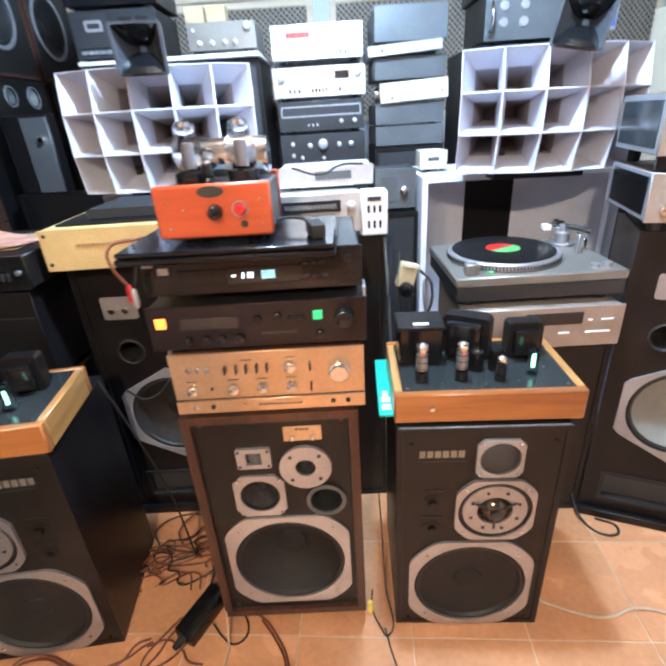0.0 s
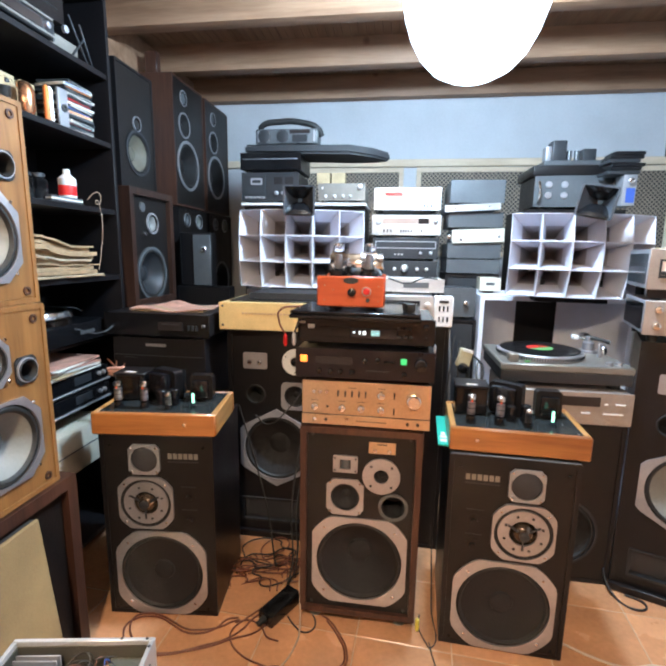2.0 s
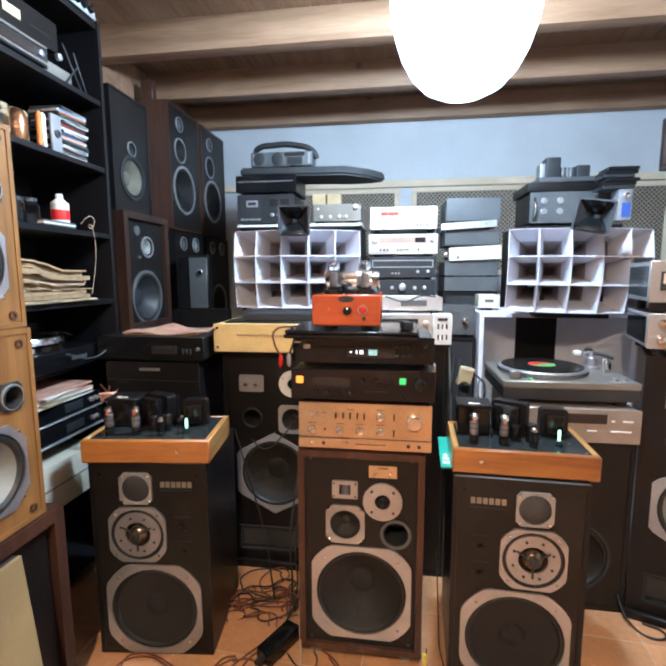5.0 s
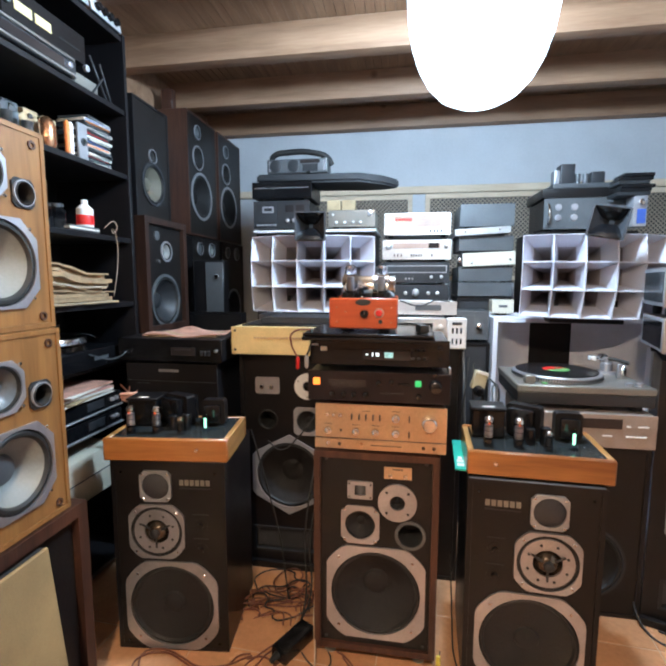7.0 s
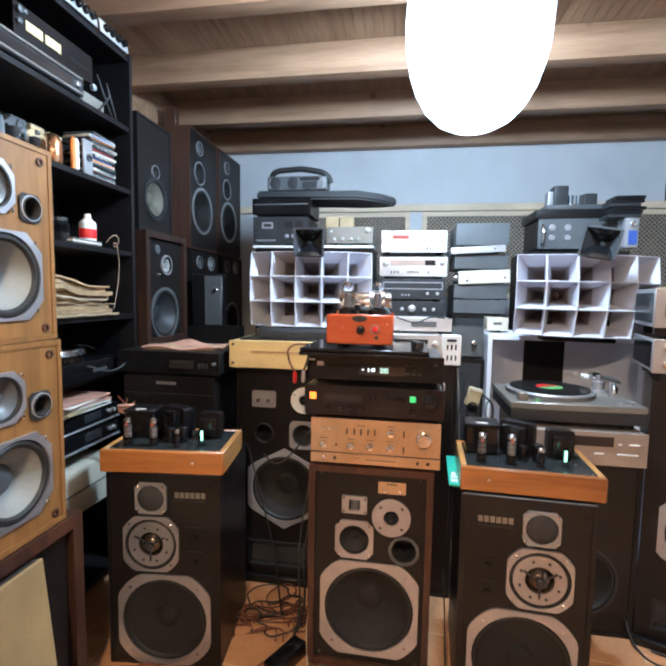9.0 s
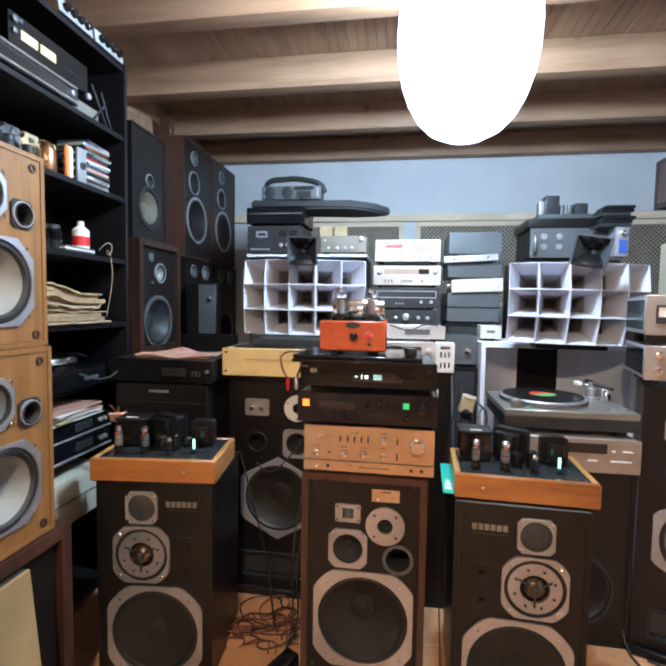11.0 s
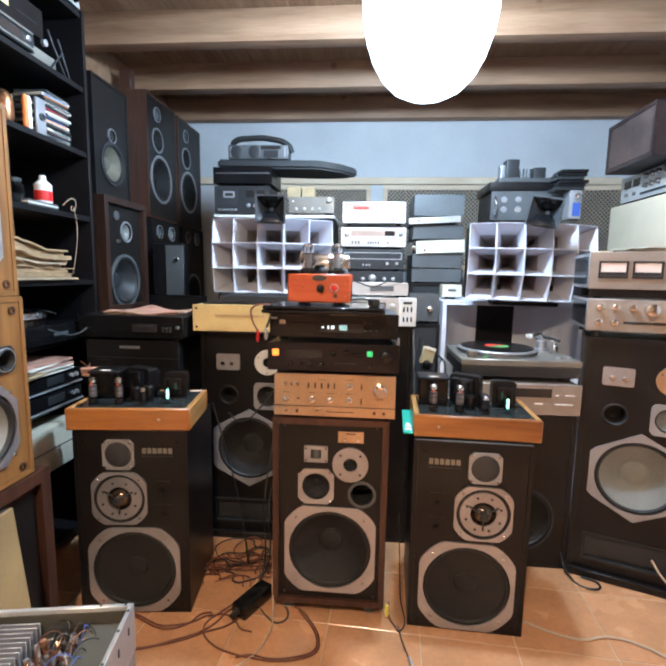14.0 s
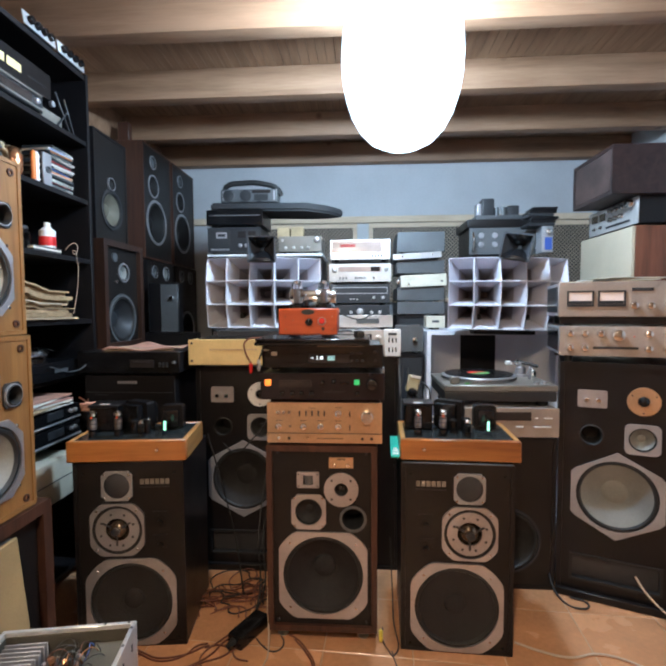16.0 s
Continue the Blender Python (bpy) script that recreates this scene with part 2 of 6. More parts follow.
def box(sx, sy, sz, c=(0, 0, 0), bev=0.003, bm=None, m=None):
    """A box centred on c, its edges rounded."""
    t = bmesh.new()
    bmesh.ops.create_cube(t, size=1.0)
    for v in t.verts:
        v.co = Vector((v.co.x * sx + c[0], v.co.y * sy + c[1], v.co.z * sz + c[2]))
    bev = min(bev, 0.3 * min(sx, sy, sz))
    if bev > 0:
        bmesh.ops.bevel(t, geom=t.edges[:], offset=bev, segments=2 if bev > 0.004 else 1, profile=0.6, affect="EDGES")
    return merge(bm, t, m)


def merge(bm, t, m=None):
    if m is not None:
        bmesh.ops.transform(t, matrix=m, verts=t.verts[:])
    if bm is None:
        return t
    me = bpy.data.meshes.new("tmp")
    t.to_mesh(me)
    t.free()
    bm.from_mesh(me)
    bpy.data.meshes.remove(me)
    return bm


def circ(cx, cz, r, n=36):
    return [(cx + r * math.cos(2 * math.pi * i / n), cz + r * math.sin(2 * math.pi * i / n)) for i in range(n)]


def rect(cx, cz, w, h, ch=0.0):
    x0, x1, z0, z1 = cx - w / 2, cx + w / 2, cz - h / 2, cz + h / 2
    if ch <= 0:
        return [(x0, z0), (x1, z0), (x1, z1), (x0, z1)]
    return [(x0 + ch, z0), (x1 - ch, z0), (x1, z0 + ch), (x1, z1 - ch), (x1 - ch, z1), (x0 + ch, z1), (x0, z1 - ch), (x0, z0 + ch)]


def clipped(cx, cz, h, r, n=64):
    """A square of half width h with its corners rounded off to the radius r about its centre."""
    pts = []
    for i in range(n):
        a = 2 * math.pi * (i + 0.5) / n
        q = min(h / max(abs(math.cos(a)), abs(math.sin(a))), r)
        pts.append((cx + q * math.cos(a), cz + q * math.sin(a)))
    return pts


def rrect(cx, cz, w, h, r, n=5):
    pts = []
    for k, (sx, sz) in enumerate(((1, -1), (1, 1), (-1, 1), (-1, -1))):
        for i in range(n + 1):
            a = math.pi / 2 * (k - 1 + i / n)
            pts.append((cx + sx * (w / 2 - r) + r * math.cos(a), cz + sz * (h / 2 - r) + r * math.sin(a)))
    return pts


def plate(outer, holes=(), y=0.0, thick=0.01, bm=None):
    """A flat panel facing -y, its front at y, with holes right through it."""
    t = bmesh.new()
    edges = []
    for loop in (outer, *holes):
        vs = [t.verts.new((x, y, z)) for x, z in loop]
        edges += [t.edges.new((vs[i], vs[(i + 1) % len(vs)])) for i in range(len(vs))]
    bmesh.ops.triangle_fill(t, use_beauty=True, use_dissolve=False, edges=edges, normal=(0, -1, 0))
    r = bmesh.ops.extrude_face_region(t, geom=t.faces[:])
    bmesh.ops.translate(t, vec=(0, thick, 0), verts=[v for v in r["geom"] if isinstance(v, bmesh.types.BMVert)])
    return merge(bm, t)


def lathe(profile, cx=0.0, cz=0.0, y=0.0, n=32, bm=None, up=False, m=None):
    """A turned form round the y axis (or the z axis, if up) from pairs of radius and place along the axis."""
    t = bmesh.new()
    rings = []
    for r, a in profile:
        if r < 1e-5:
            rings.append([t.verts.new((cx, y + a, cz) if not up else (cx, y, cz + a))])
        else:
            ring = []
            for i in range(n):
                p, q = r * math.cos(2 * math.pi * i / n), r * math.sin(2 * math.pi * i / n)
                ring.append(t.verts.new((cx + p, y + a, cz + q) if not up else (cx + p, y + q, cz + a)))
            rings.append(ring)
    for a, b in zip(rings, rings[1:]):
        if len(a) == 1 and len(b) == 1:
            continue
        for i in range(n):
            j = (i + 1) % n
            if len(a) == 1:
                t.faces.new((a[0], b[i], b[j]))
            elif len(b) == 1:
                t.faces.new((a[i], b[0], a[j]))
            else:
                t.faces.new((a[i], b[i], b[j], a[j]))
    return merge(bm, t, m)


def knob(r, d, cx, cz, y=0.0, n=24, bm=None):
    return lathe([(r * 1.05, 0), (r * 1.05, -d * 0.15), (r, -d * 0.2), (r * 0.94, -d * 0.92), (r * 0.8, -d), (0, -d)], cx, cz, y, n, bm)


def cable(name, pts, r, material, parent=None, label="", category="", kind="", group=""):
    cu = bpy.data.curves.new(name, "CURVE")
    cu.dimensions, cu.bevel_depth, cu.bevel_resolution, cu.resolution_u = "3D", r, 2, 8
    sp = cu.splines.new("BEZIER")
    sp.bezier_points.add(len(pts) - 1)
    for bp_, p in zip(sp.bezier_points, pts):
        bp_.co, bp_.handle_left_type, bp_.handle_right_type = p, "AUTO", "AUTO"
    cu.use_fill_caps = True
    tmp = bpy.data.objects.new("tmp", cu)
    me = bpy.data.meshes.new_from_object(tmp)
    bpy.data.objects.remove(tmp)
    me.name = name
    me.materials.append(material)
    me.shade_smooth()
    ob = new(name, me)
    if parent:
        ob.parent = parent
    return tagged(ob, label, category, group, kind)


# ---- kinds of part ----
def screws(pts, y, parent, r=0.0045, material=None):
    for x, z in pts:
        part("screw", lathe([(r, 0), (r, -0.002), (r * 0.6, -0.0035), (0, -0.0035)], x, z, y, 10), material or M_CHROME, parent)


def driver(parent, cx, cz, outer, r, cone=None, frame=None, y=0.0, depth=0.06, cap=0.3, surround=0.12, fthick=0.006, sc=(), name="woofer", label="", capmat=None, dome=1.0):
    """A loudspeaker unit: frame with a round hole, rolled surround, sunken cone and dust cap."""
    d = part(name, plate(outer, [circ(cx, cz, r)], y - fthick, fthick), frame or M_ALU, parent, label)
    s = surround * r
    part("surround", lathe([(r + 0.002, fthick * 0.5), (r - s * 0.1, 0), (r - s * 0.35, -0.005), (r - s * 0.7, -0.005), (r - s, 0.003)], cx, cz, y, 40), M_RUBBER, d)
    cr = cap * r
    part("cone", lathe([(r - s, 0.003), (r * 0.7, depth * 0.38), (r * 0.5, depth * 0.7), (cr, depth), (0, depth)], cx, cz, y, 40), cone or M_CONE, d)
    part("dust_cap", lathe([(cr * 1.03, depth + 0.001), (cr * 0.9, depth - dome * cr * 0.16), (cr * 0.5, depth - dome * cr * 0.28), (0, depth - dome * cr * 0.32)], cx, cz, y, 28), capmat or cone or M_CONE, d)
    screws(sc, y - fthick, d)
    return d


def port(parent, cx, cz, r, y=0.0, depth=0.09, ring=0.008, material=None):
    p = part("bass_port", lathe([(r + ring, 0), (r + ring, -0.004), (r + ring * 0.5, -0.006), (r, -0.002), (r * 0.95, depth * 0.5), (r * 0.95, depth), (0, depth)], cx, cz, y, 36), material or M_RUBBER, parent)
    return p


def shell(parent, W, H, D, t, material, inset=0.0, name="cabinet", label="", z0=0.0):
    """An open-fronted box: four sides and a back."""
    bm = plate(rect(0, z0 + H / 2, W, H, 0.002), [rect(0, z0 + H / 2, W - 2 * t, H - 2 * t)], 0, D - 0.012)
    box(W - 0.004, 0.012, H - 0.004, (0, D - 0.006, z0 + H / 2), 0, bm)
    return part(name, bm, material, parent, label)


def bars(parent, cx, cz, n, w, h, y, material=None, gap=0.25, name="marking"):
    """A mark of n short raised bars."""
    pitch = w / n
    bm = bmesh.new()
    for i in range(n):
        box(pitch * (1 - gap), 0.0015, h, (cx - w / 2 + (i + 0.5) * pitch, y - 0.0007, cz), 0, bm)
    return part(name, bm, material or M_SILVER, parent)


def feet(parent, W, D, h, r=0.016, z=0.0):
    for sx in (-1, 1):
        for fy in (0.04, D - 0.04):
            part("foot", lathe([(r, h), (r * 0.95, 0), (0, 0)], sx * (W / 2 - 0.04), z, fy, 16, up=True), M_RUBBER, parent)


def hifi(name, label, m, W, H, D, front, body=None, group="", category="amplifier", lift=0.01, ft=0.006):
    """A component: case with a front panel of its own and feet; returns the thing, z from the panel's foot."""
    g = thing(name, label, category, m, group)
    feet(g, W, D, lift)
    part("case", box(W - 0.008, D - ft, H - lift - 0.002, (0, ft + (D - ft) / 2, lift + (H - lift) / 2), 0.003), body or M_BLACK, g)
    part("front_panel", box(W, ft, H - lift, (0, ft / 2, lift + (H - lift) / 2), 0.0015), front, g)
    return g


def knobs(g, pts, material, y=0.0):
    for x, z, r in pts:
        part("knob", knob(r, r * 1.3, x, z, y), material, g)


def slab(g, name, x, z, w, h, material, y=0.0, d=0.003, label=""):
    return part(name, box(w, d, h, (x, y - d / 2 + 0.0005, z), 0.0008), material, g, label)


# ---- the room ----
X0, X1, Y0, Y1, ZC = -1.78, 2.15, -2.3, 3.2, 2.53
floor = tagged(part("floor", box(X1 - X0, Y1 - Y0, 0.1, ((X0 + X1) / 2, (Y0 + Y1) / 2, -0.0518), 0), M_GROUT), "terracotta tiled floor with pale joints", "floor", kind="structure")


def wall(name, sx, sy, cx, cy, label, material=None):
    return tagged(part(name, box(sx, sy, ZC + 0.3, (cx, cy, (ZC + 0.3) / 2 - 0.05), 0), material or M_WALL), label, "wall", kind="structure")


wall("wall_back", X1 - X0 + 0.3, 0.12, (X0 + X1) / 2, Y1 + 0.06, "grey-white plastered wall behind the stacked equipment")
wall("wall_left", 0.12, Y1 - Y0, X0 - 0.06, (Y0 + Y1) / 2, "grey-white plastered wall behind the black shelves")
wall("wall_right", 0.12, Y1 - Y0, X1 + 0.06, (Y0 + Y1) / 2, "grey-white plastered side wall")
# never in view; beam timber chosen only so it bounces less light
wall("wall_front", X1 - X0 + 0.3, 0.12, (X0 + X1) / 2, Y0 - 0.06, "unseen wall behind the viewer, made dark brown to cut bounced light", M_BEAM)

# ceiling boards run to the back wall, beams across
bm = bmesh.new()
n = 84
for i in range(n):
    w = (X1 - X0 + 0.2) / n
    box(w - 0.0015, Y1 - Y0 + 0.2, 0.02, (X0 - 0.1 + (i + 0.5) * w, (Y0 + Y1) / 2, ZC + 0.012 + 0.0006 * (i % 2)), 0.0015, bm)
box(X1 - X0 + 0.2, Y1 - Y0 + 0.2, 0.03, ((X0 + X1) / 2, (Y0 + Y1) / 2, ZC + 0.045), 0, bm)
tagged(part("ceiling", bm, M_BOARD), "pine board ceiling with grooves", "ceiling", kind="structure")
for y in (-1.8, -1.19, -0.57, 0.04, 0.65, 1.27, 1.89, 2.5, 3.1):
    tagged(part("ceiling_beam", box(X1 - X0, 0.09, 0.165, ((X0 + X1) / 2, 0.045, -0.0825), 0.006), M_BEAM, m=pose(0, y, ZC + 0.001)), "knotty pine ceiling beam", "beam", "ceiling beams", "structure")

tagged(part("wall_plate", box(0.07, Y1 - 1.0, 0.4, (X0 + 0.035, (Y1 + 1.0) / 2 - 0.06, 2.31), 0.005), M_BEAM), "pine board along the top of the side wall", "beam", kind="structure")

# rail and rattan lattice on the back wall
tagged(part("trim", box(3.6, 0.03, 0.055, (0.1, Y1 - 0.016, 1.905), 0.004), M_PINE), "pale pine rail along the back wall", "rail", kind="structure")


def lattice(x0, x1, z0, z1):
    g = thing("lattice_panel", "dark diagonal rattan lattice panel in a pine frame", "panel", pose((x0 + x1) / 2, Y1 - 0.03, z0), "lattice panels")
    w, h = x1 - x0, z1 - z0
    part("backing", box(w, 0.008, h, (0, 0.018, h / 2), 0), M_DULL, g)
    part("frame", plate(rect(0, h / 2, w, h), [rect(0, h / 2, w - 0.07, h - 0.07)], -0.006, 0.018), M_PINE, g)
    bm = bmesh.new()
    s = 0.032
    for sgn in (-1, 1):
        k = -h
        while k < w:
            a, b = max(0, k), min(w, k + h)
            if b - a > 0.01:
                za, zb = a - k, b - k
                L = math.hypot(b - a, zb - za)
                zc = (za + zb) / 2 if sgn > 0 else h - (za + zb) / 2
                box(L, 0.004, 0.009, (0, 0, 0), 0, bm, Matrix.Translation((-w / 2 + (a + b) / 2, 0.006 + 0.003 * sgn, zc)) @ Matrix.Rotation(-sgn * math.pi / 4, 4, "Y"))
            k += s
    tagged(part("weave", bm, M_LATTICE, g), kind="stuff")


for a, b in ((-1.1, -0.05), (0.05, 1.0), (1.1, 2.0)):
    lattice(a, b, 1.2, 1.87)


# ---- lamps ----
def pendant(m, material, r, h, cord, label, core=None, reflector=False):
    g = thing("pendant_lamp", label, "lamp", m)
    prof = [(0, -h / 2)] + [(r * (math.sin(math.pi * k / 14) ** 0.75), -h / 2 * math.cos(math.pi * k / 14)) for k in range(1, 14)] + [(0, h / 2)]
    # with a core, this outer form is the bulb's glare built as a shell
    part("bulb" if reflector else "glare_shell", lathe(prof, n=40, up=True), material, g)
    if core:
        part("bulb", lathe([(0, 0.1)] + [(0.052 * math.sin(math.pi * k / 10), 0.2 - 0.1 * math.cos(math.pi * k / 10)) for k in range(1, 10)] + [(0, 0.3)], n=24, up=True), core, g, "bright bulb inside the glare shell")
    # unseen opaque cone, added to cut the warm light off ceiling and upper stacks
    if reflector:
        part("reflector", lathe([(0.205, -0.062), (0.2, -0.062), (0.15, 0.02), (0.06, 0.085), (0.022, 0.1), (0.022, 0.106), (0.065, 0.091), (0.156, 0.023)], n=40, up=True), M_WHITE, g, "unseen white hood added to keep warm light off the ceiling")
    part("holder", lathe([(0.022, h / 2 - 0.01), (0.022, h / 2 + 0.05), (0.01, h / 2 + 0.06), (0, h / 2 + 0.06)], n=16, up=True), M_WHITE, g)
    part("cord", lathe([(0.003, h / 2 + 0.05), (0.003, h / 2 + cord), (0, h / 2 + cord)], n=8, up=True), M_WHITE, g)


pendant(pose(0.125, 0.92, 2.03), M_GLARE, 0.215, 0.63, 0.17, "bright pendant lamp below the ceiling inside a shell shaped as its glare", M_CORE)
pendant(pose(-0.25, -1.15, 2.24), M_LAMPW, 0.05, 0.1, 0.24, "lit warm bulb behind the viewer under an added light-cutting hood", reflector=True)


# ---- loudspeakers ----
def monitor(m, mirror, label):
    """Black three-way with a large woofer, a ringed mid dome and a square tweeter."""
    W, H, D = 0.364, 0.637, 0.33
    g = thing("loudspeaker", label, "loudspeaker", m, "pair of black monitor loudspeakers")
    s = mirror
    wf, md, tw = (0.0, 0.156), (0.040 * s, 0.408), (0.038 * s, 0.558)
    shell(g, W, H, D, 0.014, M_BLACK)
    part("baffle", plate(rect(0, H / 2, W - 0.029, H - 0.029), [circ(*wf, 0.13), circ(*md, 0.05), circ(*tw, 0.04)], 0.002, 0.018), M_BAFFLE, g)
    d = driver(g, *wf, clipped(*wf, 0.15, 0.17), 0.137, y=0.002, cone=M_CONE, depth=0.018, cap=0.26, sc=[(wf[0] + a * 0.108, wf[1] + b * 0.108) for a in (-1, 1) for b in (-1, 1)], label="black paper cone woofer in an octagonal metal frame")
    # mid dome: plate, black ring, pale inner ring, guard with three arms
    mo = part("midrange", plate(clipped(*md, 0.089, 0.102), [circ(*md, 0.083)], -0.006, 0.008), M_ALU, g, "metal mid dome with a three-armed guard")
    part("groove", lathe([(0.084, -0.004), (0.081, 0.001), (0.071, 0.001), (0.07, -0.003)], *md, y=0, n=40), M_RUBBER, mo)
    part("ring", plate(circ(*md, 0.072, 40), [circ(*md, 0.04)], -0.004, 0.006), M_ALU, mo)
    part("dome", lathe([(0.041, 0.002), (0.034, 0.012), (0.03, 0.004), (0.024, -0.008), (0.012, -0.014), (0, -0.016)], *md, y=0, n=32), M_BRONZE, mo)
    for a in (90 + 60, 30, 270):
        part("guard_arm", box(0.036, 0.004, 0.006, (0.034, -0.008, 0), 0.001, None, Matrix.Translation((md[0], 0, md[1])) @ Matrix.Rotation(-radians(a), 4, "Y")), M_DGREY, mo)
    part("guard_hub", lathe([(0.014, -0.012), (0.014, -0.02), (0.01, -0.023), (0, -0.023)], *md, y=0, n=20), M_DGREY, mo)
    screws([(md[0] + 0.056 * math.cos(radians(k * 45 + 20)), md[1] + 0.056 * math.sin(radians(k * 45 + 20))) for k in range(8)], -0.004, mo, 0.004, M_DGREY)
    screws([(md[0] + a * 0.0655, md[1] + b * 0.0655) for a in (-1, 1) for b in (-1, 1)], -0.006, mo)
    t = part("tweeter", plate(rect(*tw, 0.1, 0.1, 0.014), [circ(*tw, 0.043)], -0.006, 0.008), M_ALU_DULL, g, "square metal tweeter with a mesh guard")
    part("mesh_guard", lathe([(0.043, 0.0), (0.038, -0.004), (0.02, -0.008), (0, -0.01)], *tw, y=0, n=28), M_MESH, t)
    screws([(tw[0] + a * 0.04, tw[1] + b * 0.04) for a in (-1, 1) for b in (-1, 1)], -0.006, t)
    bars(g, -0.085 * s, 0.57, 6, 0.1, 0.018, 0.002, M_TT, 0.24)
    bars(g, -0.085 * s, 0.551, 12, 0.1, 0.004, 0.002, M_DGREY, 0.3)
    for z in (0.43, 0.35):
        c = part("level_control", lathe([(0.022, 0), (0.022, -0.001), (0.01, -0.0015), (0.009, -0.01), (0, -0.011)], -0.1 * s, z, 0.002, 24), M_BAFFLE, g)
        bars(c, -0.1 * s, z + 0.037, 8, 0.05, 0.003, 0.001, M_DGREY)
    screws([(a * 0.15, b) for a in (-1, 1) for b in (0.025, 0.6)], 0.002, g, 0.004, M_GLOSS)
    part("top_trim", box(W - 0.01, 0.006, 0.004, (0, 0.004, H + 0.001), 0.001), M_GREY, g)
    return g


monitor(pose(0.292, 0.727, 0, 0, 0, -2.5), 1, "black monitor loudspeaker under a valve amplifier")
monitor(pose(-0.798, 0.7, 0, 0, 0, 6), -1, "black monitor loudspeaker under a valve amplifier, beside the shelves")


def four_way(m):
    W, H, D, z0 = 0.374, 0.645, 0.36, 0.042
    g = thing("loudspeaker", "walnut four-way loudspeaker on castors carrying an equipment stack", "loudspeaker", m)
    shell(g, W, H, D, 0.02, M_WALNUT, z0=z0)
    hx = [(0.003, 0.236, 0.132), (-0.045, 0.457, 0.043), (0.066, 0.536, 0.02), (0.106, 0.436, 0.036)]
    part("baffle", plate(rect(0, z0 + H / 2, W - 0.041, H - 0.041), [circ(*h) for h in hx] + [rect(-0.046, 0.568, 0.032, 0.03)], 0.012, 0.016), M_BAFFLE, g)
    driver(g, 0.003, 0.236, clipped(0.003, 0.236, 0.151, 0.178), 0.137, y=0.012, cap=0.3, depth=0.06, sc=[(0.003 + a * 0.112, 0.236 + b * 0.112) for a in (-1, 1) for b in (-1, 1)], label="dark ribbed woofer in an octagonal metal frame")
    driver(g, -0.045, 0.457, rect(-0.045, 0.457, 0.117, 0.12, 0.02), 0.046, y=0.012, depth=0.025, name="midrange", sc=[(-0.045 + a * 0.047, 0.457 + b * 0.048) for a in (-1, 1) for b in (-1, 1)], label="mid cone in a chamfered metal frame")
    t = part("tweeter", plate(circ(0.066, 0.536, 0.058, 44), [circ(0.066, 0.536, 0.023)], 0.004, 0.008), M_ALU, g, "round metal tweeter ring")
    part("cone", lathe([(0.023, 0.006), (0.012, 0.02), (0.009, 0.016), (0, 0.012)], 0.066, 0.536, 0.004, 28), M_CONE, t)
    screws([(0.066 + 0.045 * math.cos(radians(a)), 0.536 + 0.045 * math.sin(radians(a))) for a in (45, 135, 225, 315)], 0.004, t, 0.004, M_DGREY)
    s = part("super_tweeter", plate(rect(-0.046, 0.568, 0.076, 0.054, 0.003), [rect(-0.046, 0.568, 0.034, 0.032)], 0.004, 0.008), M_ALU, g, "square metal super tweeter")
    part("film", lathe([(0.0155, 0), (0.0155, -0.03), (0, -0.03)], -0.046, 0.0, 0.022, 20, up=True, m=Matrix.Translation((0, 0, 0.583))), M_GREY, s)
    screws([(-0.046 + a * 0.032, 0.568 + b * 0.02) for a in (-1, 1) for b in (-1, 1)], 0.004, s, 0.003, M_DGREY)
    port(g, 0.106, 0.436, 0.036, 0.012)
    part("port_ring", plate(circ(0.106, 0.436, 0.046), [circ(0.106, 0.436, 0.037)], 0.004, 0.004), M_GREY, g)
    b = slab(g, "control_plate", 0.066, 0.627, 0.082, 0.037, M_CHAMP, 0.012, 0.003, "brass coloured level control plate")
    for dx in (-0.022, 0.022):
        part("knob", knob(0.006, 0.01, 0.066 + dx, 0.62, 0.009, 14), M_CHROME, b)
    bars(b, 0.066, 0.639, 4, 0.03, 0.004, 0.0095, M_DGREY)
    screws([(a * 0.15, z) for a in (-1, 1) for z in (0.075, 0.66)], 0.012, g, 0.005, M_DGREY)
    for sx in (-1, 1):
        for y in (0.04, D - 0.04):
            c = part("castor", lathe([(0.02, -0.012), (0.022, -0.006), (0.022, 0.006), (0.02, 0.012), (0, 0.012)], sx * 0.14, 0.022, y, 20), M_CREAM, g)
            part("fork", box(0.034, 0.036, 0.014, (sx * 0.14, y, 0.04), 0.003), M_ALU_DULL, c)
    return g


four_way(pose(-0.155, 0.745, 0))


